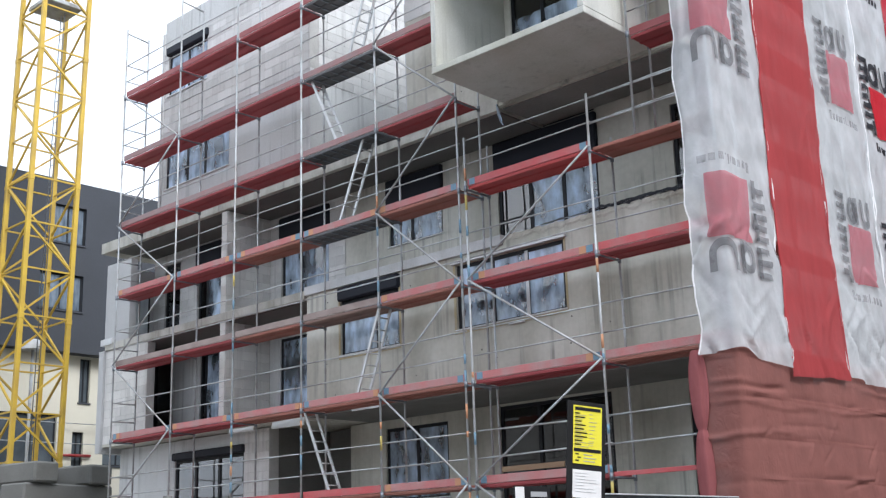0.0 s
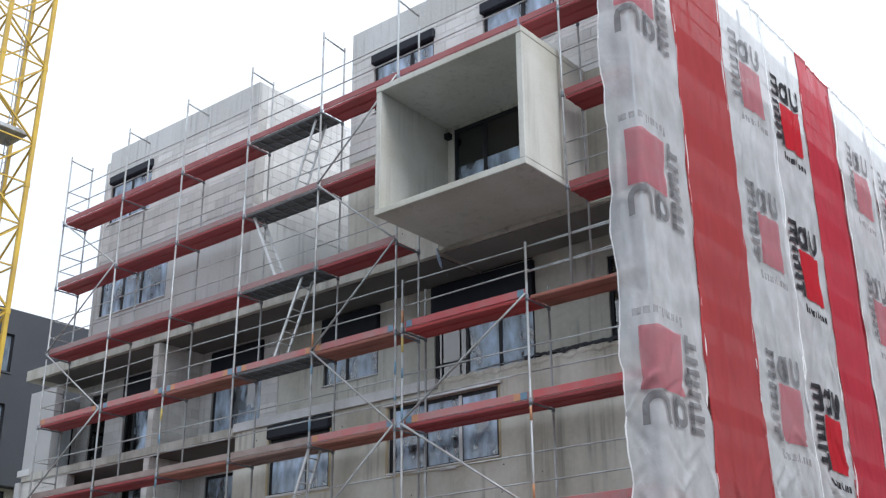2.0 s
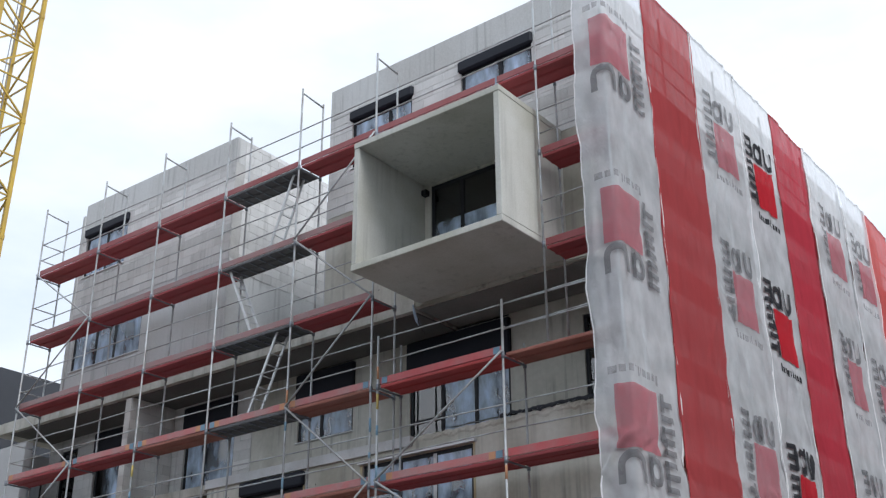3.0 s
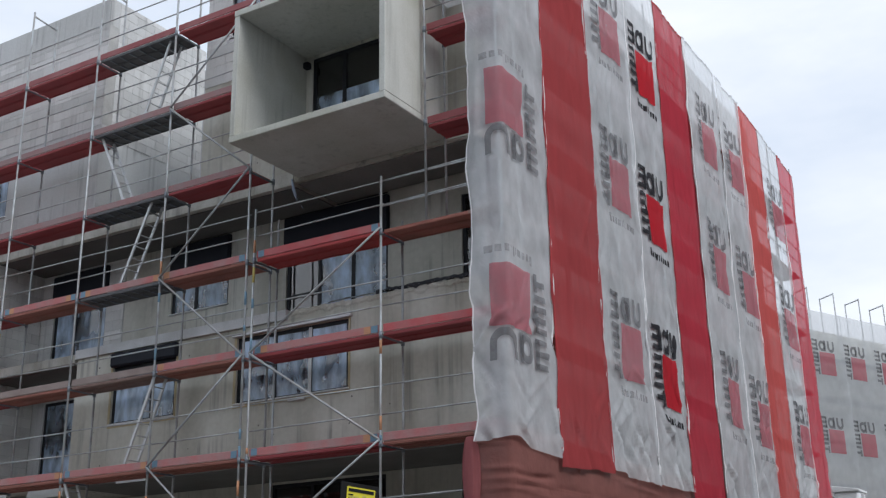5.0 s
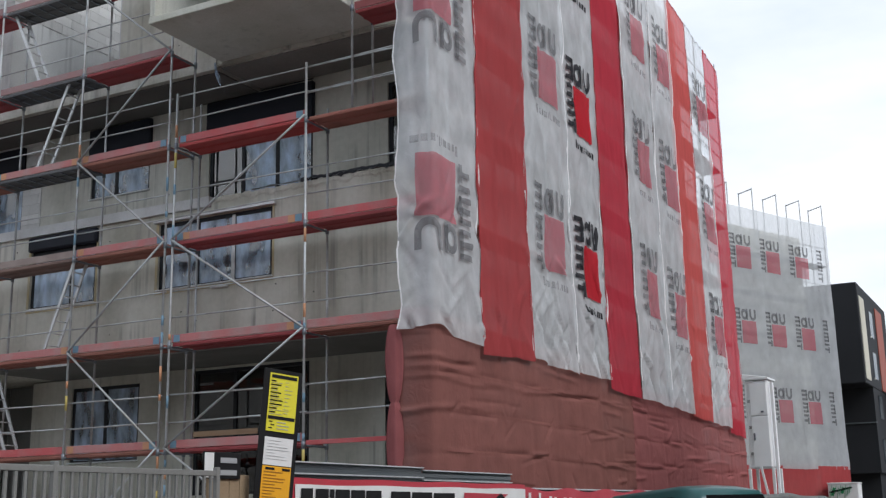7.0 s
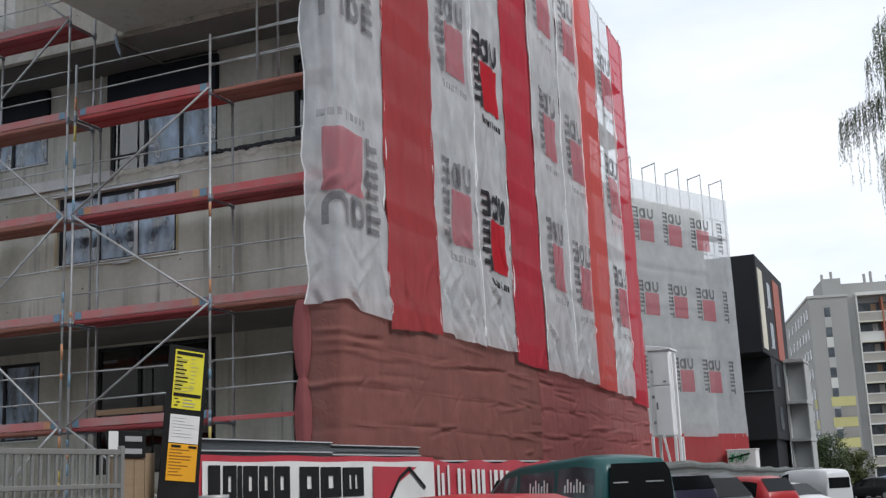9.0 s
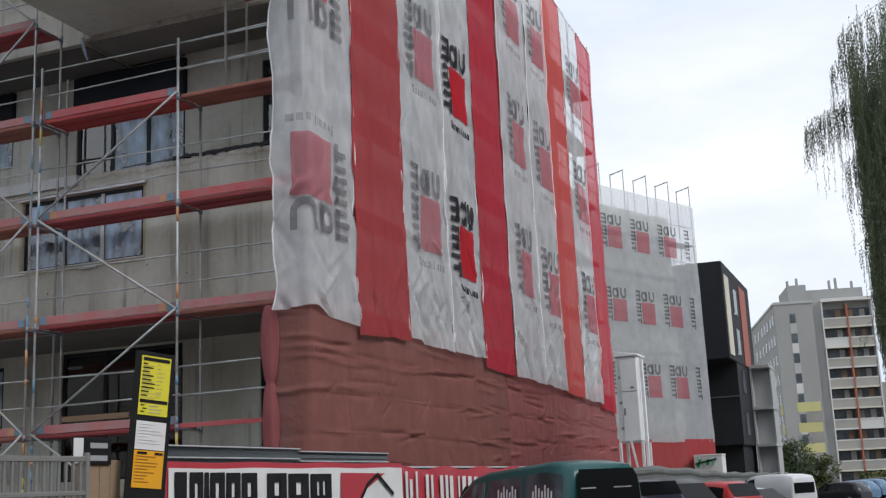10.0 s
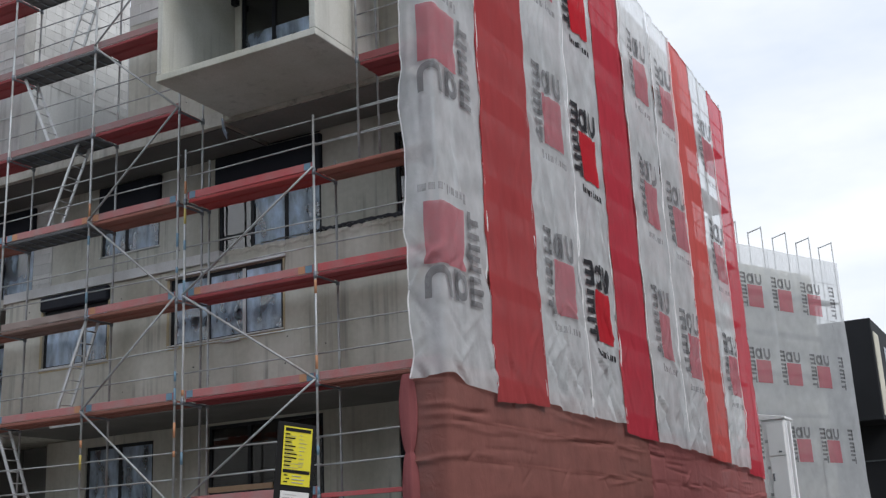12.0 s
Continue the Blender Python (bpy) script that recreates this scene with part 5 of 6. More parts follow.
board = thing("site_notice_board", "leaning black board with yellow, white and orange notices", "sign", at=(FX + 0.02, 11.03, 1.5))
board.rotation_euler = (radians(-5.0), 0, radians(-22))
board.scale = (1, 0.69, 1)
part("backing", box(nb(), -0.02, 0.0, -0.02, 0.76, -1.42, 1.95, 0.004), BLACK_SIGN, board)
part("post", box(nb(), -0.09, -0.03, 0.30, 0.40, -1.40, 1.6, 0.004), WOOD, board, "timber post behind the board")


def notice(z0, z1, mat, name, label, rows):
    """A sheet on the board; rows: (height up the sheet, start, length, half thickness, ink), in parts of the sheet."""
    sh = part(name, box(nb(), 0.003, 0.009, 0.09, 0.67, z0, z1), mat, board, label)
    for v, a, w, t, ink in rows:
        part("printed_bar", box(nb(), 0.011, 0.014, 0.09 + 0.58 * a, 0.09 + 0.58 * (a + w), z0 + (z1 - z0) * v - t, z0 + (z1 - z0) * v + t), ink, sh)


r = random.Random(31)
lines = [(0.945, 0.05, 0.90, 0.020, BLACK_SIGN), (0.235, 0.03, 0.94, 0.020, BLACK_SIGN)]
for k in range(9):
    v = 0.865 - 0.067 * k
    lines += [(v, 0.05, r.uniform(0.16, 0.44), 0.0075, BLACK_SIGN), (v - 0.004, 0.55, r.uniform(0.1, 0.32), 0.0025, SIGN_GREY), (v - 0.032, 0.05, r.uniform(0.2, 0.7), 0.002, SIGN_GREY)]
for k in range(3):
    lines += [(0.165 - 0.055 * k, 0.08 + 0.07 * (k % 2), 0.12, 0.007, BLACK_SIGN), (0.16 - 0.055 * k, 0.36, r.uniform(0.15, 0.45), 0.005, SIGN_GREY)]
notice(1.20, 1.90, SIGN_YELLOW, "yellow_notice", "yellow notice with rows of black bars", lines)
notice(0.80, 1.13, SIGN_WHITE, "white_notice", "plain white notice, weathered", [(0.88 - 0.11 * k, 0.08, r.uniform(0.3, 0.8), 0.0015, SIGN_GREY) for k in range(7)])
notice(0.36, 0.79, SIGN_ORANGE, "orange_notice", "orange notice with rows of dark bars", [(0.93, 0.10, 0.32, 0.014, BLACK_SIGN), (0.93, 0.68, 0.28, 0.014, BLACK_SIGN)]
       + [(0.84 - 0.085 * k, 0.06, r.uniform(0.3, 0.85), 0.005, ORANGE_INK) for k in range(9)])
can = thing("waste_bin", "grey metal bin at the fence", "bin", at=(FX + 0.3, 11.75, 0.0))
part("body", tube(nb(), (0, 0, 0), (0, 0, 1.58), 0.17, 16), GALV_DARK, can)
part("lid", tube(nb(), (0, 0, 1.582), (0, 0, 1.66), 0.18, 16), GALV, can)


def corrugated(y0, y1, z0, z1, x, pitch=0.12, deep=0.02, sway=0.0):
    """A metal sheet along y with level ribs."""
    bm = nb()
    prof, z, k = [], z0, 0
    while z < z1:
        prof.append((deep if k % 4 in (1, 2) else 0.0, z))
        z += pitch / 4 * (1.5 if k % 2 else 0.5)
        k += 1
    prof.append((0.0, z1))
    n = max(2, int((y1 - y0) * 3))
    vs = []
    for i in range(n + 1):
        y = y0 + (y1 - y0) * i / n
        vs.append([bm.verts.new((x - d + sway * math.sin(y * 1.1), y, z + (fall(y) + 0.12 * sway * 10 * math.sin(y * 0.7) if sway else 0))) for d, z in prof])
    for a, b in zip(vs, vs[1:]):
        for k in range(len(prof) - 1):
            bm.faces.new((a[k], b[k], b[k + 1], a[k + 1]))
    return bm


hoarding = thing("hoarding", "grey corrugated metal site hoarding", "fence", at=(FX, 15, 0.0))
for n, (y0, y1, zt) in enumerate(((11.88, 15.2, 2.335), (15.2, 18.35, 2.30))):
    put_in(part("sheet", corrugated(y0, y1, 0.1, zt, FX), HOARD_GREY, None), hoarding)
    put_in(part("capping", box(nb(), FX - 0.04, FX + 0.03, y0, y1, zt, zt + 0.018, 0.003), ALU, None, "pale metal capping"), hoarding)
    put_in(part("mid_rail", box(nb(), FX - 0.01, FX + 0.03, y0, y1, zt - 0.145, zt - 0.125, 0.003), ALU, None), hoarding)
put_in(part("sheet", corrugated(18.36, 27.4, 0.0, 2.06, FX - 0.03), HOARD_GREY, None), hoarding)
put_in(part("capping", box(nb(), FX - 0.06, FX + 0.0, 18.36, 27.4, 2.06, 2.09, 0.004), ALU, None, "pale metal capping"), hoarding)
for y in (12, 15.2, 18.3, 21.3, 24.4, 27.3):
    put_in(part("post", box(nb(), FX - 0.12, FX - 0.07, y - 0.03, y + 0.03, 0.0, 2.05), GALV_DARK, None), hoarding)


def cloth_yz(y0, y1, z0, z1, x, seed, wave=0.02, sag=0.03):
    bm = nb()
    ny, nz = max(8, int((y1 - y0) * 6)), 10
    vs = []
    for i in range(ny + 1):
        u = i / ny
        y = y0 + (y1 - y0) * u
        drop = sag * (0.5 - 0.5 * math.cos(u * (y1 - y0) * 3.0))
        vs.append([bm.verts.new((x + wave * abs(noise.noise((y * 1.7 + seed, j * 0.3, seed))), y, z0 + (z1 - drop - z0) * j / nz)) for j in range(nz + 1)])
    for i in range(ny):
        for j in range(nz):
            bm.faces.new((vs[i][j], vs[i + 1][j], vs[i + 1][j + 1], vs[i][j + 1])).smooth = True
    return bm


banner = thing("banner", "white banner with red border and black block marks on the hoarding", "banner", at=(FX + 0.05, 15, 1.6))
put_in(part("red_cloth", cloth_yz(11.80, 18.82, 0.9, 2.15, FX + 0.045, 2, 0.012, 0.015), BANNER_RED, None, "red cloth border"), banner)
put_in(part("white_field", cloth_yz(11.84, 18.80, 0.9, 2.07, FX + 0.062, 3, 0.010, 0.012), SIGN_WHITE, None, "white cloth field"), banner)


def block_mark(y0, y1, z0, z1, holes):
    """A flat black block on the banner with holes (from, to, low, high), in parts of its size."""
    w, h = y1 - y0, z1 - z0
    bm = holed(y0, y1, 0, 0.004, z0, z1, [(y0 + a * w, y0 + b * w, z0 + c * h, z0 + d * h) for a, b, c, d in holes])
    for v in bm.verts:
        v.co = (FX + 0.078 + v.co.y, v.co.x, v.co.z)
    return bm


SLOT = [(0.36, 0.62, 0.30, 0.72)]
cells = [(11.95, 12.20, []), (12.27, 12.56, SLOT), (12.59, 12.69, []), (12.72, 13.06, SLOT), (13.10, 13.44, SLOT), (13.48, 13.87, SLOT),
         (14.14, 14.68, SLOT), (14.74, 15.34, SLOT), (15.40, 16.07, [(0.30, 0.42, 0.25, 0.75), (0.58, 0.70, 0.25, 0.75)])]
for y0, y1, holes in cells:
    put_in(part("block_mark", block_mark(y0, y1, 1.55, 2.02 - 0.012 * (y0 - 11.9), holes), BLACK_SIGN, None, "plain black block"), banner)
bm = nb()
bm.faces.new([bm.verts.new((FX + 0.080, y, z)) for y, z in ((16.36, 1.0), (16.40, 1.99), (18.05, 1.97), (17.3, 1.72), (16.95, 1.5), (16.9, 1.0))])
put_in(part("red_field", bm, BANNER_RED, None, "red corner field"), banner)
for k, (a, b) in enumerate((((16.95, 1.45), (17.35, 1.80)), ((17.35, 1.80), (17.75, 1.96)), ((17.72, 1.96), (18.35, 1.62)))):
    put_in(part("roof_line", bar(nb(), (FX + 0.086 + 0.002 * k, *a), (FX + 0.086 + 0.002 * k, *b), 0.008, 0.06), BLACK_SIGN, None, "black curved roof line"), banner)
red_banner = thing("red_banner", "red cloth banner with white bars, sagging from the hoarding", "banner", at=(FX + 0.03, 22, 1.6))
put_in(part("cloth", cloth_yz(18.83, 26.9, 0.9, 2.10, FX + 0.02, 5, 0.05, 0.07), BANNER_RED, None), red_banner)
for y0, y1, z1 in ((18.92, 19.02, 2.0), (19.1, 19.22, 1.86), (19.38, 19.46, 2.0), (19.85, 19.98, 1.94), (20.1, 20.2, 1.93), (20.55, 20.7, 1.92), (20.82, 20.95, 1.92), (21.05, 21.22, 1.91),
                   (21.5, 21.58, 1.9), (21.72, 21.92, 1.9), (22.05, 22.25, 1.89), (22.4, 22.6, 1.88)):
    put_in(part("printed_bar", box(nb(), FX + 0.072, FX + 0.077, y0, y1, 1.40, z1), SIGN_WHITE, None), red_banner)
FENCE_SHEET = material("weathered_grey_sheet", (0.27, 0.29, 0.275), 0.5, 0.2, spot=(0.17, 0.18, 0.17), spot_scale=1.0, spot_amount=0.5, bump=0)


def ribbed_sheet(y0, y1):
    """A bent fence sheet with level ribs; its top sinks along the street and swings a little."""
    bm, ny, nz = nb(), 24, 24
    rows = []
    for i in range(ny + 1):
        y = y0 + (y1 - y0) * i / ny
        top = float(np.interp(y, [30, 45, 53, 61, 73, 92], [2.12, 2.06, 1.88, 1.79, 1.73, 1.6])) + 0.035 * math.sin(y * 0.95)
        low = fall(y) - 0.1
        rows.append([bm.verts.new((FX + 0.05 * math.sin(y * 0.95 + 0.6) + (0.028 if (j // 2) % 2 else -0.028), y, low + (top - low) * j / nz)) for j in range(nz + 1)])
    for a, b in zip(rows, rows[1:]):
        for j in range(nz):
            bm.faces.new((a[j], b[j], b[j + 1], a[j + 1]))
    bmesh.ops.solidify(bm, geom=bm.faces[:], thickness=0.006)
    return bm


far_fence = thing("corrugated_fence", "wavy grey ribbed metal fence along the site", "fence", at=(FX, 45, 0))
for n in range(11):
    put_in(part("sheet", ribbed_sheet(30.0 + n * 5.6, 35.58 + n * 5.6), FENCE_SHEET, None), far_fence)
    put_in(part("post", box(nb(), FX - 0.26, FX - 0.20, 30.0 + n * 5.6, 30.06 + n * 5.6, fall(30 + n * 5.6) - 0.1, 1.75, 0.005), GALV_DARK, None), far_fence)
WHITE_PAINT = material("white_painted_steel", (0.84, 0.85, 0.86), 0.5, spot=(0.70, 0.70, 0.70), spot_scale=1.5, spot_amount=0.4, bump=0.02)
# white hoist cabin on legs beyond the nets
hoist = thing("hoist_cabin", "white sheet-clad material hoist cabin on steel legs", "hoist", at=(-9.2, 41.0, fall(41)))
HXB = (-9.42, -8.62, 40.4, 41.5)
put_in(part("cabin", box(nb(), *HXB, 2.95, 5.98, 0.05), WHITE_PAINT, None), hoist)
bm = box(nb(), HXB[0] - 0.05, HXB[1] + 0.05, HXB[2] - 0.06, HXB[3] + 0.06, 5.98, 6.2, 0.015)
for v in bm.verts:
    if v.co.z > 6.1 and v.co.x > -9.0:
        v.co.z -= 0.14
put_in(part("roof", bm, WHITE_PAINT, None, "white sloping roof sheet"), hoist)
door = put_in(part("door", box(nb(), HXB[0] + 0.17, HXB[1] - 0.05, HXB[2] - 0.035, HXB[2] - 0.004, 4.75, 5.85, 0.008), WHITE_PAINT, None, "white upper door leaf"), hoist)
put_in(part("panel", box(nb(), HXB[0] + 0.17, HXB[1] - 0.05, HXB[2] - 0.028, HXB[2] - 0.004, 3.0, 4.70, 0.008), WHITE_PAINT, None, "white lower panel"), hoist)
part("lock", box(nb(), HXB[1] - 0.28, HXB[1] - 0.18, HXB[2] - 0.055, HXB[2] - 0.037, 4.84, 4.90), GALV_DARK, door, "grey metal lock")
put_in(part("handle", box(nb(), HXB[0] + 0.22, HXB[0] + 0.28, HXB[2] - 0.06, HXB[2] - 0.03, 3.9, 4.15, 0.01), GALV_DARK, None, "dark handle"), hoist)
for k in range(3):
    put_in(part("hinge", box(nb(), HXB[0] + 0.08, HXB[0] + 0.17, HXB[2] - 0.03, HXB[2] - 0.003, 3.4 + k * 0.9, 3.5 + k * 0.9), GALV, None), hoist)
for x in (HXB[0], HXB[1]):
    for y in (HXB[2] - 0.05, HXB[3]):
        put_in(part("leg", box(nb(), x - 0.05, x + 0.05, y - 0.05, y + 0.05, fall(41), 2.949, 0.01), WHITE_PAINT, None), hoist)
put_in(part("guide_rail", box(nb(), HXB[1] + 0.06, HXB[1] + 0.16, HXB[2] + 0.1, HXB[2] + 0.2, fall(41), 5.9, 0.01), WHITE_PAINT, None, "white upright guide rail"), hoist)
put_in(part("strut", bar(nb(), (HXB[0] + 0.4, HXB[2] - 0.1, 3.0), (HXB[1] + 0.1, HXB[2] - 0.1, 0.2), 0.07, 0.07), WHITE_PAINT, None), hoist)

# ---- netted building further along the street ----
P1, P2 = Vector((-12.7, 54.5, 0)), Vector((-9.5, 61.8, 0))
U2 = (P2 - P1).normalized()
N2 = Vector((U2.y, -U2.x, 0))
O2 = P1 - U2 * 4.0
far_block = thing("netted_building", "building behind pale printed nets and a red foot net", "building", at=(-14, 60, fall(60)))
ang = math.atan2(U2.y, U2.x)
RM = Matrix.Translation(O2) @ Matrix.Rotation(ang, 4, "Z")


def far_part(name, bm, mat, label="", parent=None):
    bm.transform(RM)
    return put_in(part(name, bm, mat, None, label), parent or far_block)


LEN2 = 4.0 + (P2 - P1).length
far_part("wall", box(nb(), 0, LEN2 - 0.6, 1.2, 10, -0.6, 15.6), CONCRETE, "grey concrete wall behind the nets")
for i in range(7):
    s = LEN2 - i * 2.0
    far_part("standard", tube(nb(), (s, 0.1, -0.5), (s, 0.1, 17.3), 0.03, 6), GALV)
    far_part("standard", tube(nb(), (s - 0.02, 0.9, -0.5), (s - 0.02, 0.9, 17.2), 0.03, 6), GALV)
    far_part("top_rail", tube(nb(), (s, 0.1, 17.25), (s - 0.02, 0.9, 17.15), 0.03, 6), GALV)
for k in range(7):
    far_part("deck", box(nb(), 0, LEN2, 0.15, 0.85, 1.9 + 2 * k, 1.98 + 2 * k), DECK_GREY)
    far_part("guard_rail", tube(nb(), (0, 0.1, 2.9 + 2 * k), (LEN2, 0.1, 2.9 + 2 * k), 0.02, 6), GALV)
far_net = thing("far_net", "pale grey-white scaffold nets with rows of printed emblems", "net", at=tuple(O2 + Vector((0, 0, fall(60)))))
for i in range(6):
    s1 = LEN2 + 0.1 - i * 2.4
    face = flat_face(O2 + N2 * (0.02 * (i % 2)), U2, N2, 40 + i, 0.05)
    sh = put_in(part("net_sheet", hung(face, s1 - 1.25, min(s1 + 1.2, LEN2 + 0.1), lambda s: 3.4, lambda s: 16.1, 60 + i, nu=10, nv=40, rag=0.03, edge=0.02), NET_FAR, None), far_net)
    for row, z in enumerate((5.6, 9.3, 13.0)):
        q = s1 - 0.70
        if i:
            put_in(part("printed_square", patch(face, rect(q, q + 1.1, z, z + 1.1, 3), 0.02), PRINT_RED, None), sh)
        for m, rows in enumerate(emblem_marks(2)):
            if i or min(p[0] for row in rows for p in row) < -0.1:
                put_in(part("printed_mark", patch(face, [[(q + 1.1 * a, z + 1.1 * b) for a, b in row] for row in rows], 0.022 + 0.002 * (m % 4)), PRINT_GREY, None), sh)
face = flat_face(O2, U2, N2, 70, 0.05)
put_in(part("red_foot_net", hung(face, 0, LEN2 + 0.1, lambda s: -0.5, lambda s: 3.55, 71, nu=30, nv=10, rag=0.0, edge=0), NET_RED, None, "bright red net along the foot"), far_net)
# ---- vehicles ----
def loft(rows):
    """A hull from cross sections, each a list of points of the same length."""
    bm = nb()
    rs = [[bm.verts.new(p) for p in row] for row in rows]
    for a, b in zip(rs, rs[1:]):
        for i in range(len(a) - 1):
            bm.faces.new((a[i], a[i + 1], b[i + 1], b[i])).smooth = True
    bm.faces.new(rs[0])
    bm.faces.new(rs[-1][::-1])
    return bm


def section(x, w, zl, zb, zt, wt):
    """Half-round car section at x: sill, belt, roof edge, roof middle and back down."""
    return [(x, -w * 0.97, zl), (x, -w, (zl + zb) * 0.5), (x, -w * 0.985, zb), (x, -wt - (w - wt) * 0.12, zt - 0.10), (x, -wt * 0.86, zt - 0.02), (x, 0, zt),
            (x, wt * 0.86, zt - 0.02), (x, wt + (w - wt) * 0.12, zt - 0.10), (x, w * 0.985, zb), (x, w, (zl + zb) * 0.5), (x, w * 0.97, zl)]


def vehicle(name, label, at, turn, paint, stations, width, panes, wheels, back=None, category="car", glass=None):
    """stations: (x, roof height, belt height, roof half width factor); panes: (x0, x1) of the side windows, as the hull runs."""
    car = thing(name, label, category, "parked cars", at=(at[0], at[1], fall(at[1])))
    car.rotation_euler = (0, 0, radians(turn))
    w = width / 2
    hull = part("body", loft([section(x, w * ws, 0.28, zb, zt, w * ws * wt) for x, zt, zb, wt, ws in stations]), paint, car)
    xs = [s[0] for s in stations]

    def hull_at(x):
        return [float(np.interp(x, xs, [s[i] for s in stations])) for i in (1, 2, 3, 4)]
    for sgn in (-1, 1):
        for x0, x1 in panes:
            bm = nb()
            rows = []
            for i in range(5):
                x = x0 + (x1 - x0) * i / 4
                zt, zb, wt, ws = hull_at(x)
                top = (w * ws * wt + (w * ws - w * ws * wt) * 0.12, zt - 0.10)
                low = (w * ws * 0.985, zb)
                pts = []
                for f in (0.08, 0.9):
                    pts.append((x, sgn * (low[0] + (top[0] - low[0]) * f + 0.008), low[1] + (top[1] - low[1]) * f))
                rows.append([bm.verts.new(p) for p in pts])
            for a, b in zip(rows, rows[1:]):
                bm.faces.new((a[0], b[0], b[1], a[1]))
            part("side_window", bm, glass or CAR_GLASS, car, "tinted side window")
    for x0, x1, f0, f1, nm in back or ():
        # windscreen or rear window laid on the sloping hull between two stations
        zt0, zb0, wt0, ws0 = hull_at(x0)
        zt1, zb1, wt1, ws1 = hull_at(x1)
        bm = nb()
        out = 0.012 if x1 > x0 else -0.012
        v = [bm.verts.new((x0 - out * 0, s * w * ws0 * f0, zt0 + 0.012)) for s in (-1, 1)] + [bm.verts.new((x1, s * w * ws1 * f1, zt1 + 0.012)) for s in (1, -1)]
        bm.faces.new(v)
        part(nm, bm, glass or CAR_GLASS, car, "dark tinted glass")
    for x in wheels:
        for sgn in (-1, 1):
            ty = part("wheel", tube(nb(), (x, sgn * (w - 0.20), 0.31), (x, sgn * (w + 0.005), 0.31), 0.31, 20), TYRE, car, "black tyre")
            part("rim", tube(nb(), (x, sgn * (w - 0.05), 0.31), (x, sgn * (w + 0.012), 0.31), 0.19, 14), GALV, ty, "grey steel rim")
    return car


HATCH = [(-1.95, 0.80, 0.70, 0.9, 0.90), (-1.88, 1.02, 0.86, 0.86, 0.95), (-1.55, 1.38, 0.88, 0.78, 0.98), (-1.1, 1.46, 0.88, 0.76, 1.0), (-0.3, 1.47, 0.87, 0.76, 1.0),
         (0.35, 1.40, 0.86, 0.77, 1.0), (1.05, 0.99, 0.84, 0.86, 0.99), (1.7, 0.86, 0.76, 0.9, 0.95), (2.0, 0.66, 0.6, 0.9, 0.88)]
MPV = [(-2.1, 0.95, 0.8, 0.9, 0.92), (-2.05, 1.35, 0.95, 0.84, 0.96), (-1.85, 1.66, 0.97, 0.80, 0.98), (-1.0, 1.72, 0.97, 0.79, 1.0), (0.2, 1.70, 0.95, 0.79, 1.0),
       (0.6, 1.55, 0.94, 0.80, 1.0), (1.35, 1.08, 0.92, 0.88, 0.99), (1.95, 0.92, 0.8, 0.9, 0.95), (2.15, 0.7, 0.6, 0.9, 0.9)]
VAN = [(-2.3, 1.0, 0.7, 0.92, 0.95), (-2.28, 1.75, 1.02, 0.86, 0.97), (-2.2, 1.94, 1.05, 0.83, 0.98), (-1.6, 2.02, 1.06, 0.82, 1.0), (0.3, 2.02, 1.06, 0.82, 1.0), (0.75, 1.94, 1.06, 0.82, 1.0),
       (1.05, 1.76, 1.05, 0.83, 1.0), (1.6, 1.20, 1.03, 0.88, 0.99), (2.0, 1.02, 0.85, 0.9, 0.96), (2.2, 0.75, 0.6, 0.9, 0.9)]


def paint_of(name, c):
    return material(name, c, 0.28, 0.0, spot=[v * 0.85 for v in c], spot_amount=0.3, grain=90, bump=0)


CAR_GLASS = material("car_glass", (0.008, 0.009, 0.010), 0.08, 0.0, spot_amount=0.1, bump=0, spec=0.15)
SIDE_GLASS = material("grey_car_glass", (0.03, 0.045, 0.052), 0.05, 0.0, spot=(0.10, 0.13, 0.145), spot_scale=2.2, spot_amount=0.7, bump=0, spec=0.5)
TYRE = material("tyre_rubber", (0.02, 0.02, 0.02), 0.85, spot_amount=0.2, bump=0.1)
TURN = 146
GREEN, PURPLE, BLACK, REDC, WHITEC, BLUE = (paint_of(n, c) for n, c in (("green_car_paint", (0.010, 0.075, 0.075)), ("violet_car_paint", (0.05, 0.045, 0.085)), ("black_car_paint", (0.012, 0.013, 0.015)),
                                                                   ("red_car_paint", (0.42, 0.025, 0.03)), ("white_car_paint", (0.62, 0.63, 0.64)), ("blue_car_paint", (0.08, 0.16, 0.26))))
van = vehicle("green_van", "dark green passenger van with tinted windows parked at the hoarding", (-6.55, 20.4), TURN, GREEN, [(x * 0.94, zt * float(np.interp(x, [-1.6, 0.3, 1.6], [1.05, 0.99, 0.99])), zb * 1.06, wt, ws) for x, zt, zb, wt, ws in VAN], 1.74,
              [(-1.92, -0.95), (-0.86, 0.14), (0.24, 1.08)], (-1.36, 1.27), [(0.99, 1.5, 0.80, 0.84, "windscreen")], category="van", glass=SIDE_GLASS)
bm = nb()
pane = [[bm.verts.new((x, w * i / 4, z)) for i in range(-4, 5)] for x, w, z in ((-2.205, 0.66, 1.12), (-2.205, 0.70, 1.22), (-2.205, 0.70, 1.50), (-2.19, 0.67, 1.82), (-2.16, 0.60, 1.95))]
for a, b in zip(pane, pane[1:]):
    for q in range(8):
        bm.faces.new((a[q], a[q + 1], b[q + 1], b[q])).smooth = True
part("rear_window", bm, CAR_GLASS, van, "black tailgate window")
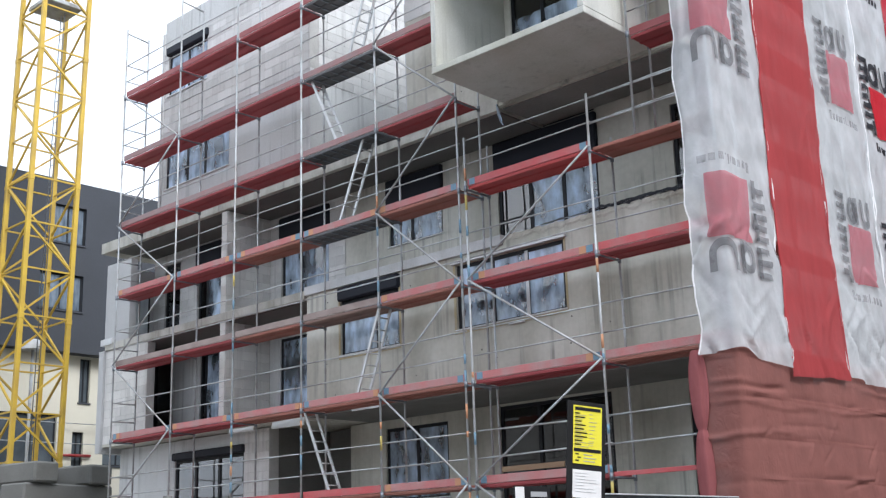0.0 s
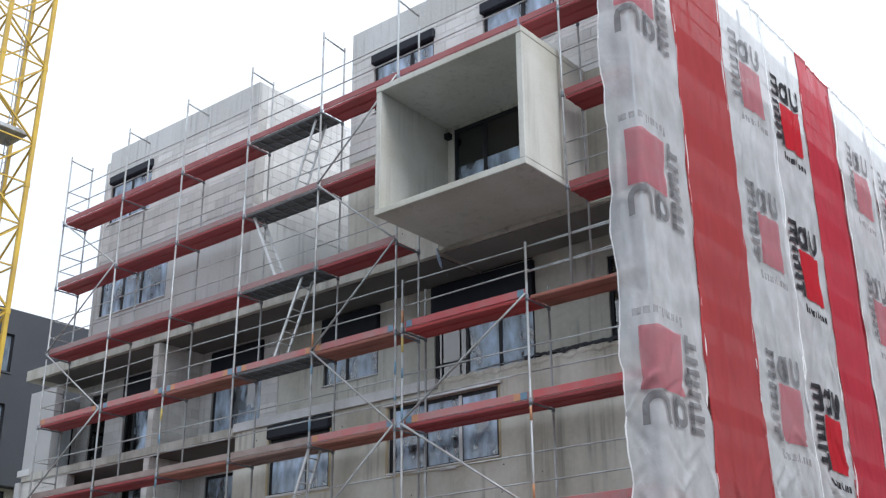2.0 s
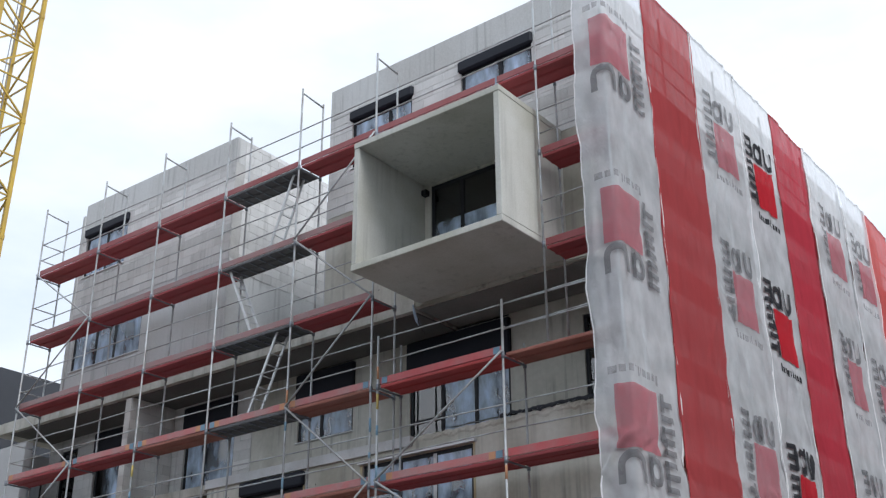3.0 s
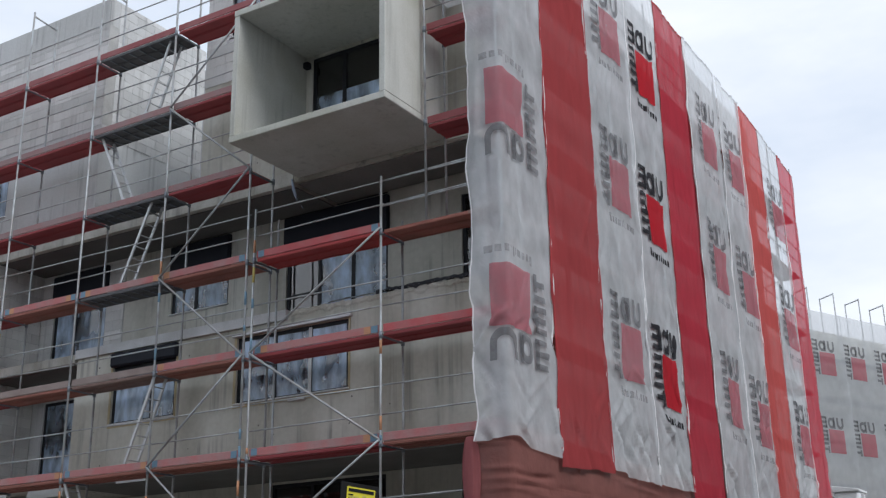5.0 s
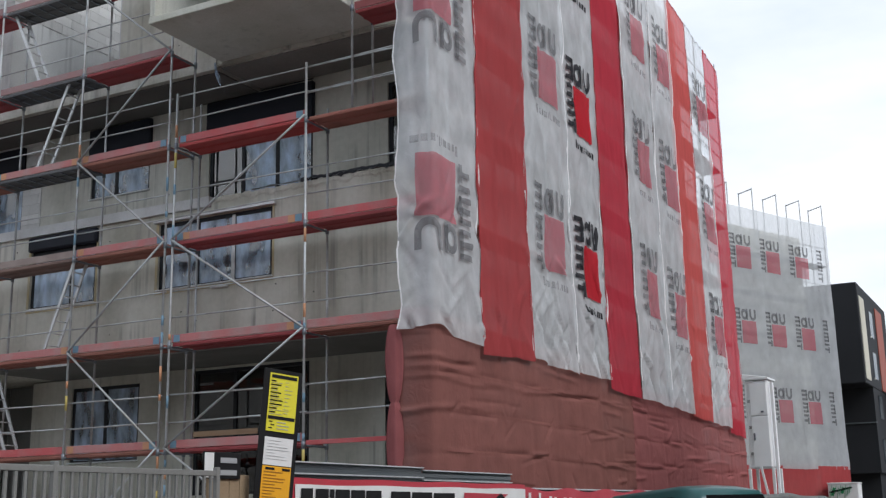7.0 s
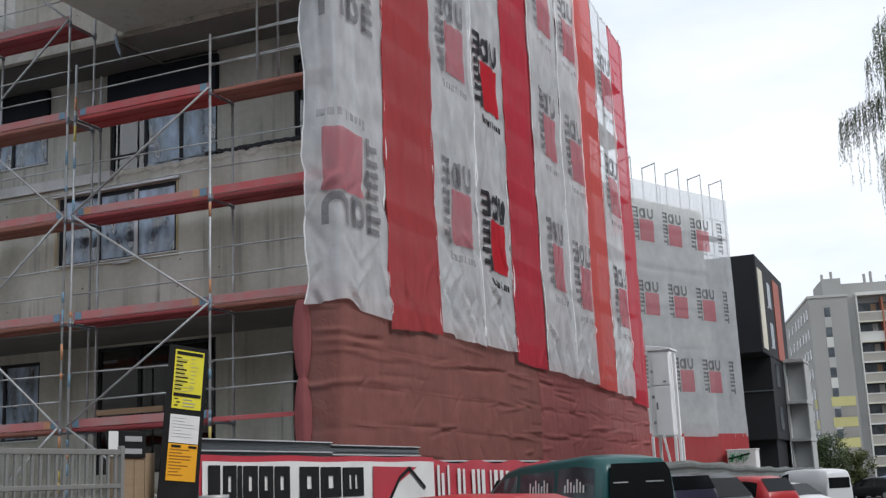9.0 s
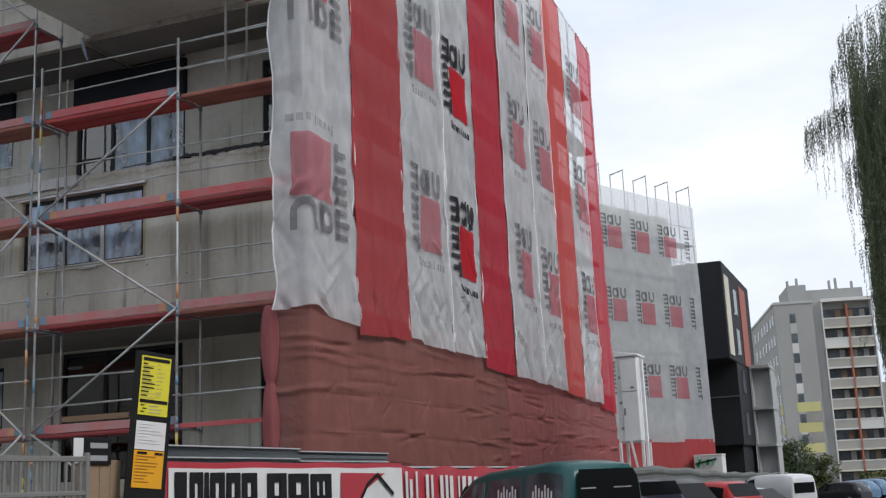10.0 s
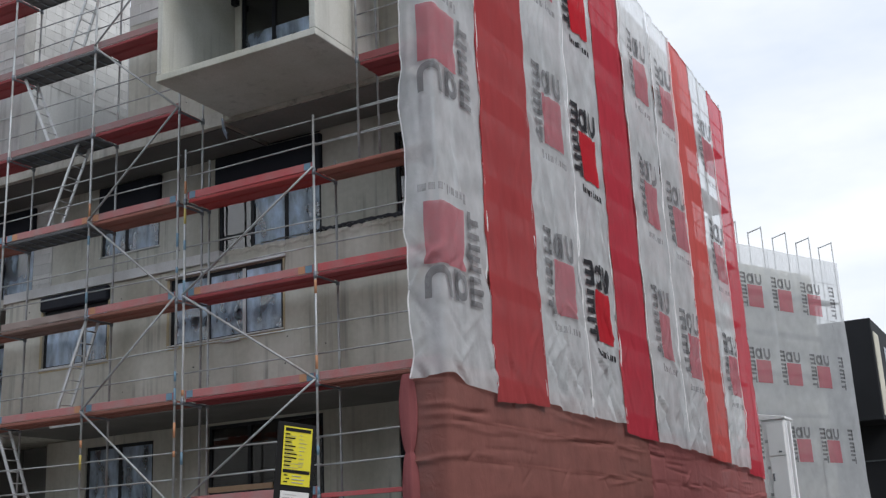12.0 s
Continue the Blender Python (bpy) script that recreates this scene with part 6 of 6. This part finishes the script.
for n in range(14):
    x0 = -1.70 + 0.082 * (n % 7) + (0.98 if n > 6 else 0)
    part("sticker_bar", bar(nb(), (x0, 0.848, 1.50), (x0 + 0.02, 0.818, 1.62 + 0.05 * (n % 3)), 0.03, 0.01), SIGN_WHITE, van, "small pale sticker bar")
for k, (y0, y1) in enumerate(((0.30, 0.62), (-0.5, -0.1))):
    part("sticker_bar", box(nb(), -2.212, -2.206, y0, y1, 1.63, 1.65), SIGN_GREY, van, "small pale sticker bar")
for y in (-0.76, 0.80):
    part("tail_light", box(nb(), -2.175, -2.14, y - 0.07, y + 0.03, 0.70, 0.95, 0.01), TAIL_RED, van, "red tail light")
vehicle("violet_car", "dark violet people carrier parked beside a van", (-6.95, 28.2), TURN, PURPLE, [(x * 0.88, zt * 1.05, zb * 1.05, wt, ws) for x, zt, zb, wt, ws in MPV], 1.74, [(-1.55, -0.8), (-0.7, 0.1), (0.15, 0.8)], (-1.15, 1.15), [(0.53, 1.19, 0.76, 0.84, "windscreen"), (-1.80, -1.63, 0.8, 0.76, "rear_window")])
vehicle("black_car", "black car parked nose to the street", (-6.5, 34.2), TURN + 160, BLACK, [(x, zt * 1.085, zb * 1.05, wt, ws) for x, zt, zb, wt, ws in MPV], 1.76, [(-1.8, -0.9), (-0.8, 0.1), (0.15, 0.9)], (-1.3, 1.3), [(0.6, 1.35, 0.76, 0.84, "windscreen")])
vehicle("red_car", "red hatchback parked in the row", (-6.75, 41.5), TURN, REDC, [(x, zt * 1.19, zb * 1.14, wt, ws) for x, zt, zb, wt, ws in HATCH], 1.74, [(-1.45, -0.55), (-0.45, 0.5)], (-1.2, 1.25), [(0.35, 1.05, 0.74, 0.84, "windscreen"), (-1.88, -1.55, 0.78, 0.74, "rear_window")])
vehicle("white_car", "white hatchback parked in the row", (-5.8, 47.0), TURN + 175, WHITEC, HATCH, 1.70, [(-1.45, -0.55), (-0.45, 0.5)], (-1.2, 1.25), [(0.35, 1.05, 0.74, 0.84, "windscreen")])
wv = vehicle("white_van", "white panel van with dark rear window", (-7.05, 64.5), TURN - 4, WHITEC, [(x, zt * 1.03, zb * 1.0, wt, ws) for x, zt, zb, wt, ws in VAN], 1.9, [(0.35, 1.0)], (-1.45, 1.35), [(1.05, 1.6, 0.80, 0.84, "windscreen")], category="van")
part("rear_window", box(nb(), -2.318, -2.29, -0.74, 0.74, 1.08, 1.62, 0.01), CAR_GLASS, wv, "black rear window")
for n, (x, y, c) in enumerate(((-4.6, 80, BLACK), (-4.2, 86, BLUE), (-3.6, 93, BLUE), (-3.0, 101, BLACK))):
    vehicle("far_car", ("black car", "pale blue car", "blue-grey car", "dark car")[n] + " parked far along the street", (x, y), TURN + 10, c, HATCH, 1.7, [(-1.45, -0.55), (-0.45, 0.5)], (-1.2, 1.25), [(0.35, 1.05, 0.74, 0.84, "windscreen")])
vehicle("near_red_car", "bright red hatchback parked near the hoarding", (-4.72, 10.9), TURN, REDC, [(x, zt * 1.075, zb, wt, ws) for x, zt, zb, wt, ws in HATCH], 1.7, [(-1.45, -0.55), (-0.45, 0.5)], (-1.2, 1.25), [(0.35, 1.05, 0.74, 0.84, "windscreen")])
cont = thing("graffiti_container", "white site container with green scrawl behind the wavy fence", "container", at=(-9.35, 59.0, fall(59.0)))
CH = 2.72 - fall(59.0)
part("body", box(nb(), -0.72, 0.68, -0.1, 1.1, 0.0, CH - 0.07, 0.03), SIGN_WHITE, cont)
part("roof_edge", box(nb(), -0.75, 0.71, -0.13, 1.13, CH - 0.069, CH, 0.015), SIGN_WHITE, cont)
for k in range(9):
    part("scrawl_bar", bar(nb(), (-0.66 + k * 0.115, -0.110, CH - 0.72 + 0.10 * (k % 3)), (-0.52 + k * 0.108, -0.110, CH - 0.12 - 0.12 * (k % 2)), 0.01, 0.13), SCRAWL, cont, "green painted scrawl")
part("scrawl_bar", bar(nb(), (-0.66, -0.118, CH - 0.46), (0.40, -0.118, CH - 0.24), 0.01, 0.09), BLACK_SIGN, cont, "dark painted scrawl")

# ---- dark house beyond the crane ----
HX = -42.0
house = thing("dark_house", "apartment house with dark grey upper storeys over a cream base", "building", at=(HX - 8, 35, 0))


def hp(name, bm, mat, label="", parent=None):
    return put_in(part(name, bm, mat, None, label), house) if parent is None else part(name, bm, mat, parent, label)


def holed_x(x, depth, y0, y1, z0, z1, holes):
    bm = holed(y0, y1, 0, depth, z0, z1, holes)
    for v in bm.verts:
        v.co = (x - v.co.y, v.co.x, v.co.z)
    return bm


up = [(22.1, 23.62, 14.5, 16.1), (21.7, 23.62, 11.7, 13.2), (17.2, 18.6, 14.5, 16.1), (17.2, 18.6, 11.7, 13.2), (27.5, 29.0, 14.5, 16.1), (27.5, 29.0, 11.7, 13.2)]
dn = [(24.0, 24.48, 8.1, 9.9), (23.8, 24.3, 5.1, 6.9), (19.6, 23.1, 4.4, 7.55), (25.2, 26.6, 5.6, 7.2)]
hp("upper_wall", holed_x(HX, 0.35, 8, 60, 10.0, 17.17, up), GREY_DARK, "dark grey clad upper wall")
hp("base_wall", holed_x(HX - 0.6, 0.35, 8, 60, 0, 10.0, dn), CREAM, "cream rendered base wall")
hp("soffit", box(nb(), HX - 6, HX - 0.36, 8, 60, 10.0, 10.3), GREY_DARK)
hp("roof", box(nb(), HX - 12, HX - 0.36, 8, 60, 16.6, 16.9), GREY_DARK)
hp("end_wall", box(nb(), HX - 12, HX - 0.36, 59.7, 60, 0, 16.6), CREAM)
for (y0, y1, z0, z1), x in [(h, HX) for h in up] + [(h, HX - 0.6) for h in dn]:
    bm = holed_x(x - 0.12, 0.08, y0, y1, z0, z1, [(y0 + 0.06, (y0 + y1) / 2 - 0.03, z0 + 0.06, z1 - 0.06), ((y0 + y1) / 2 + 0.03, y1 - 0.06, z0 + 0.06, z1 - 0.06)])
    win = hp("window", bm, ANTHRACITE, "dark framed window")
    part("pane", box(nb(), x - 0.17, x - 0.155, y0 + 0.05, y1 - 0.05, z0 + 0.05, z1 - 0.05), HOUSE_PANE if z0 > 10 else HOUSE_GLASS, win)
    part("sill", box(nb(), x - 0.06, x + 0.05, y0 - 0.05, y1 + 0.05, z0 - 0.07, z0 - 0.002), GREY_DARK, win)
hp("pipe", tube(nb(), (HX - 0.5, 23.0, 5.95), (HX - 0.5, 24.6, 5.95), 0.06), TAIL_RED, "dark red pipe")
for z in (7.2, 6.4, 5.5):
    hp("balcony_rail", tube(nb(), (HX - 0.3, 18, z), (HX - 0.3, 25, z), 0.02, 6), GALV)
lamp = thing("street_lamp", "grey domed street lamp on a thin post", "lamp", at=(-38.9, 20.0, 0.12))
part("post", tube(nb(), (0, 0, 0), (0, 0, 9.2), 0.06), GALV, lamp)
bm = nb()
bmesh.ops.create_uvsphere(bm, u_segments=16, v_segments=8, radius=0.42)
bmesh.ops.delete(bm, geom=[v for v in bm.verts if v.co.z < -0.02], context="VERTS")
bm.transform(Matrix.Translation((0, 0, 9.2)))
part("dome", bm, GALV_PALE, lamp, "grey metal dome")

# ---- dark building beyond the far nets ----
dark = thing("black_building", "black clad building with an orange-red panel and cream reveals", "building", at=(-16, 82, fall(82)))


def dp(name, bm, mat, label=""):
    return put_in(part(name, bm, mat, None, label), dark)


dp("upper_block", box(nb(), -26, -9.75, 73.4, 86.4, 8.85, 15.1, 0.05), CLAD_BLACK, "black clad cantilevered upper block")
dp("lower_block", box(nb(), -26, -9.78, 76.6, 84.6, 3.55, 8.848), CLAD_BLACK, "black clad lower block")
dp("slab_line", box(nb(), -26, -9.74, 76.52, 76.6, 6.62, 6.70), HOARD_GREY, "thin grey joint trim")
dp("lower_front", box(nb(), -26, -10.0, 77.6, 84.6, -0.8, 3.548), CLAD_BLACK, "dark set-back ground storey")
dp("cream_reveal", box(nb(), -9.748, -9.70, 73.75, 75.7, 9.15, 14.3), CREAM, "pale cream window reveal")
dp("orange_panel", box(nb(), -9.748, -9.70, 80.7, 83.8, 8.95, 14.5), ORANGE_CLAD, "orange-red cladding panel")
for z in (9.5, 12.2):
    win = dp("window", box(nb(), -9.748, -9.72, 77.7, 79.2, z, z + 1.7), HOUSE_GLASS, "dark window")
    part("frame", box(nb(), -9.748, -9.68, 77.45, 77.68, z - 0.1, z + 0.02), TOWER_PALE, win, "pale metal reveal").matrix_parent_inverse = win.matrix_world.inverted()
for z in (4.2, 7.0):
    win = dp("window", box(nb(), -9.778, -9.72, 78.6, 80.0, z, z + 1.5), HOUSE_GLASS, "dark window")
loggias = thing("loggia_block", "pale grey concrete block of open loggias", "building", at=(-9, 84, fall(84)))
for z0, z1 in ((-0.7, 3.45), (3.68, 6.0), (6.23, 8.86)):
    put_in(part("slab", box(nb(), -9.74, -8.36, 82.4, 86.3, z1, z1 + 0.225, 0.01), CONCRETE_LOGGIA, None), loggias)
    put_in(part("back_wall", box(nb(), -9.6, -8.52, 83.5, 83.7, z0, z1 - 0.002), CONCRETE_LOGGIA, None), loggias)
    put_in(part("side_wall", box(nb(), -9.74, -9.62, 82.5, 86.2, z0, z1 - 0.002), CONCRETE_LOGGIA, None), loggias)
    put_in(part("side_wall", box(nb(), -8.50, -8.40, 83.3, 86.2, z0, z1 - 0.002), CONCRETE_LOGGIA, None), loggias)

# ---- tower block far off ----
TOWER_PALE2 = material("pale_grey_panel", (0.40, 0.40, 0.39), 0.9, spot_scale=0.3, spot_amount=0.25, bump=0)
TOWER_YELLOWISH = material("cream_ledge", (0.55, 0.53, 0.42), 0.9, spot_scale=0.3, spot_amount=0.25, bump=0)
tower = thing("tower_block", "grey panel tower block with stacked balconies and yellow panels", "building", at=(-15.3, 165.5, fall(165)))
tower.rotation_euler = (0, 0, radians(13))
TZ = 25.3


def tp(name, bm, mat, label="", parent=None):
    return part(name, bm, mat, parent or tower, label)


tp("wall", box(nb(), 0, 5.2, 0, 30, -0.4, TZ), TOWER_GREY, "grey panel wall")
tp("stair_wall", box(nb(), 5.2, 6.4, 0.7, 30, -0.4, TZ + 0.3), TOWER_PALE2, "paler stair wall")
tp("balcony_core", box(nb(), 6.4, 13.2, 1.6, 30, -0.4, TZ), TOWER_GREY)
tp("low_wing", box(nb(), 13.2, 22, 4.0, 14, -0.4, 14.0), TOWER_GREY, "lower wing of the tower")
tp("roof_edge", box(nb(), -0.12, 5.3, -0.12, 30.1, TZ, TZ + 0.35), TOWER_PALE2)
tp("roof_edge", box(nb(), 6.38, 13.35, -0.1, 30.1, TZ, TZ + 0.45), TOWER_PALE)
tp("roof_house", box(nb(), 2.5, 5.0, 2.5, 12, TZ + 0.35, TZ + 3.0), TOWER_GREY, "plant room on the roof")
tp("roof_house", box(nb(), 5.0, 12.9, 3.5, 12, TZ + 0.45, TZ + 2.3), TOWER_GREY, "plant room on the roof")
for k, (x, h) in enumerate(((2.7, 1.6), (4.0, 1.9), (8.5, 1.3), (9.4, 1.6), (11.6, 1.0))):
    tp("roof_vent", box(nb(), x, x + 0.3, 4.5, 5, TZ + 2.3, TZ + 2.4 + h), TOWER_GREY)
for k in range(9):
    z = 0.2 + k * 2.8
    win = tp("window", box(nb(), 2.0, 2.8, -0.03, 0.04, z, z + 1.3), HOUSE_GLASS, "dark window")
    tp("spandrel", box(nb(), 1.95, 2.85, -0.04, 0.03, z - 1.42, z - 0.06), TOWER_PALE if k % 2 else TOWER_PALE2, "pale panel under the window", win)
    for q, y in enumerate((1.6, 4.6, 8.0, 11.4, 15.0, 19.5, 24.0)):
        win = tp("window", box(nb(), -0.04, 0.03, y, y + 1.3, z, z + 1.4), HOUSE_GLASS, "dark window")
        if (q + k) % 3:
            tp("spandrel", box(nb(), -0.05, 0.03, y + 1.35, y + 2.5, z - 0.1, z + 1.5), TOWER_PALE2, "pale panel beside the window", win)
    bal = tp("balcony", box(nb(), 6.5, 13.1, 0.0, 1.59, z - 1.0, z - 0.84), TOWER_PALE, "balcony with pale parapet")
    tp("loggia_back", box(nb(), 6.45, 13.15, 1.50, 1.595, z + 0.36, z + 1.79), HOUSE_GLASS, "dark loggia glazing", bal)
    for i in range(2):
        x0 = 6.55 + i * 3.25
        tp("parapet", box(nb(), x0, x0 + 3.2, 0.0, 0.1, z - 0.835, z + 0.24), TOWER_PARAPET if (k * 2 + i) % 7 else TOWER_PALE, "", bal)
        tp("handrail", box(nb(), x0, x0 + 3.2, -0.05, 0.12, z + 0.245, z + 0.42), TOWER_PALE, "", bal)
        tp("ledge", box(nb(), x0, x0 + 3.2, -0.05, 0.12, z - 1.06, z - 0.90), TOWER_YELLOWISH if k % 3 else TOWER_PALE, "", bal)
        for j in range(2):
            if (k * 3 + i + j) % 3:
                tp("curtain", box(nb(), x0 + 0.3 + j * 1.6, x0 + 1.0 + j * 1.6, 1.44, 1.495, z + 0.37, z + 1.6), (TOWER_TAN, TOWER_PARAPET, TOWER_PALE2)[(k + j + i) % 3], "", bal)
tp("pier", box(nb(), 9.66, 9.86, -0.14, 1.6, -0.4, TZ - 0.4), TOWER_ORANGE, "orange-red vertical pier")
tp("pier", box(nb(), 6.36, 6.52, -0.12, 1.6, -0.4, TZ - 0.1), TOWER_PALE)
tp("pier", box(nb(), 13.08, 13.24, -0.12, 1.6, -0.4, TZ - 0.1), TOWER_PALE)
for k, z in enumerate((10.9, 8.1, 5.3)):
    tp("yellow_panel", box(nb(), 1.7, 4.9, -0.05, -0.002, z - 0.65, z + 0.65), TOWER_YELLOW, "pale yellow wall panel")
    tp("grey_panel", box(nb(), 2.9, 4.9, -0.05, -0.002, z - 2.05, z - 0.70), RENDER_GREY, "grey wall panel")
    tp("yellow_panel", box(nb(), -0.05, -0.002, 1.0, 3.2, z - 0.8, z + 0.5), TOWER_YELLOW, "pale yellow wall panel")

# ---- plants ----
def leaf(bm, p, d, length, width, r):
    """A thin pointed leaf from p along d."""
    d = d.normalized()
    s = d.cross(Vector((r.uniform(-1, 1), r.uniform(-1, 1), r.uniform(-1, 1)))).normalized() * width / 2
    a, m, b = p, p + d * length * 0.5, p + d * length
    bm_v = [bm.verts.new(q) for q in (a, m + s, b, m - s)]
    bm.faces.new(bm_v)


WX, WY = 5.5, 28.0
willow = thing("willow_tree", "weeping willow with long hanging grey-green strands", "tree", at=(WX, WY, fall(WY)))
r = random.Random(5)
bm = nb()
base = [Vector((WX, WY, fall(WY) - 0.1))]
for k in range(1, 8):
    base.append(Vector((WX - 0.12 * k + 0.1 * math.sin(k), WY + 0.08 * k, k * 1.1)))
for k, (a, b) in enumerate(zip(base, base[1:])):
    tube(bm, a, b + (b - a) * 0.03, 0.42 - 0.035 * k, 12)
put_in(part("trunk", bm, BARK, None, "grey-brown furrowed trunk"), willow)
tips = []
for n in range(26):
    a0 = n / 26 * math.tau + r.uniform(-0.1, 0.1)
    reach = r.uniform(2.5, 4.4)
    p = Vector(base[4 + n % 4])
    top = r.uniform(9.5, 14.0)
    bm = nb()
    for q in range(6):
        f = (q + 1) / 6
        nx = Vector((base[5].x + math.cos(a0) * reach * f, base[5].y + math.sin(a0) * reach * f, p.z + (top - p.z) * (0.34 - 0.028 * q) + r.uniform(-0.1, 0.1)))
        tube(bm, p, nx, 0.12 - 0.017 * q, 6)
        p = nx
        if q >= 1:
            tips.append((Vector(nx), a0))
    put_in(part("limb", bm, BARK, None), willow)
def strand(bm, p, length, drift, size):
    """One hanging twig with narrow leaves."""
    d = Vector((drift[0], drift[1], 0.02))
    step = 0.08
    for k in range(int(length / step)):
        d = d * 0.80 + Vector((r.uniform(-0.05, 0.05), r.uniform(-0.05, 0.05), -0.25))
        p = p + d.normalized() * step
        if p.z < 3.4:
            break
        for q in range(2):
            leaf(bm, p, Vector((r.uniform(-0.5, 0.5), r.uniform(-0.5, 0.5), -1)), r.uniform(0.09, 0.17) * size, 0.024 * size, r)


bm = nb()
# arching boughs that reach out over the street, with strands along them
for z0, reach, hang, count in ((10.3, -1.45, 0.75, 330), (11.5, -0.70, 0.6, 150), (12.5, -0.45, 0.7, 150), (9.2, -0.60, 1.0, 140), (7.2, -0.55, 0.9, 90), (5.2, -0.7, 0.4, 60)):
    path = []
    for k in range(9):
        f = k / 8
        path.append(Vector((2.2 + (reach - 2.2) * f, WY + 0.5 * math.sin(z0 * 3 + f), z0 + 0.35 * math.sin(f * math.pi * 0.9) - 0.55 * f ** 3)))
    bough = nb()
    for a, b in zip(path, path[1:]):
        tube(bough, a, b, 0.005, 5)
    put_in(part("bough", bough, BARK, None), willow)
    for n in range(count):
        f = 1 - r.random() ** 1.3 * 0.75
        a = path[0].lerp(path[-1], f)
        a.z = z0 + 0.35 * math.sin(f * math.pi * 0.9) - 0.55 * f ** 3
        a.y += r.gauss(0, 0.3)
        strand(bm, a, hang * r.uniform(0.4, 1.5) * (1.9 if r.random() < 0.12 else 1.0), (r.uniform(-0.15, 0.08), r.uniform(-0.12, 0.12)), 0.66)
for n in range(6500):
    x = -0.28 + 2.5 * r.random() ** 0.95
    z = r.uniform(4.6, 11.5 + 0.5 * min(1.5, x) + 0.5 * noise.noise((x * 2.2, 4.0, 1.0)))
    x += 0.04 * max(0.0, 8.0 - z) - 0.12 * max(0.0, min(1.0, 7.5 - z)) + 0.10 * noise.noise((z * 1.3, 2.0, 5.0))
    strand(bm, Vector((x, WY + r.gauss(0, 1.5), z)), r.uniform(0.8, 2.2), (r.uniform(-0.12, 0.08), r.uniform(-0.15, 0.15)), 0.82)
for n in range(500):
    t0, a0 = r.choice(tips)
    if t0.x > 2.0:
        strand(bm, t0 + Vector((r.gauss(0, 0.5), r.gauss(0, 0.5), 0.2)), r.uniform(1.5, 4.0), (math.cos(a0) * 0.4, math.sin(a0) * 0.4), 1.4)
put_in(tagged(part("crown", bm, WILLOW_LEAF, None, "hanging strands of narrow leaves"), kind="stuff"), willow)


def bush(x, y, w, h, seed, mat):
    b = thing("bush", "dense dark green bush beside the street", "bush", at=(x, y, fall(y)))
    r = random.Random(seed)
    bm = nb()
    for k in range(7):
        tube(bm, (x, y, fall(y)), (x + r.uniform(-w, w) * 0.5, y + r.uniform(-w, w) * 0.5, fall(y) + h * r.uniform(0.5, 0.8)), 0.06, 5)
    put_in(part("stems", bm, BARK, None), b)
    bm = nb()
    clumps = [Vector((x + r.gauss(0, w * 0.42), y + r.gauss(0, w * 0.42), fall(y) + h * r.uniform(0.1, 0.86))) for _ in range(46)]
    for c in clumps:
        for _ in range(150):
            p = c + Vector((r.gauss(0, w * 0.13), r.gauss(0, w * 0.13), r.gauss(0, h * 0.08)))
            leaf(bm, p, Vector((r.uniform(-1, 1), r.uniform(-1, 1), r.uniform(-0.4, 1))), r.uniform(0.16, 0.32), 0.14, r)
    put_in(tagged(part("foliage", bm, mat, None), kind="stuff"), b)


bush(-11.3, 122, 2.3, 5.4, 3, BUSH_LEAF)
bush(-9.0, 126, 2.0, 4.0, 4, BUSH_LEAF2)
bush(-2.8, 124, 2.4, 1.9, 8, BUSH_LEAF2)
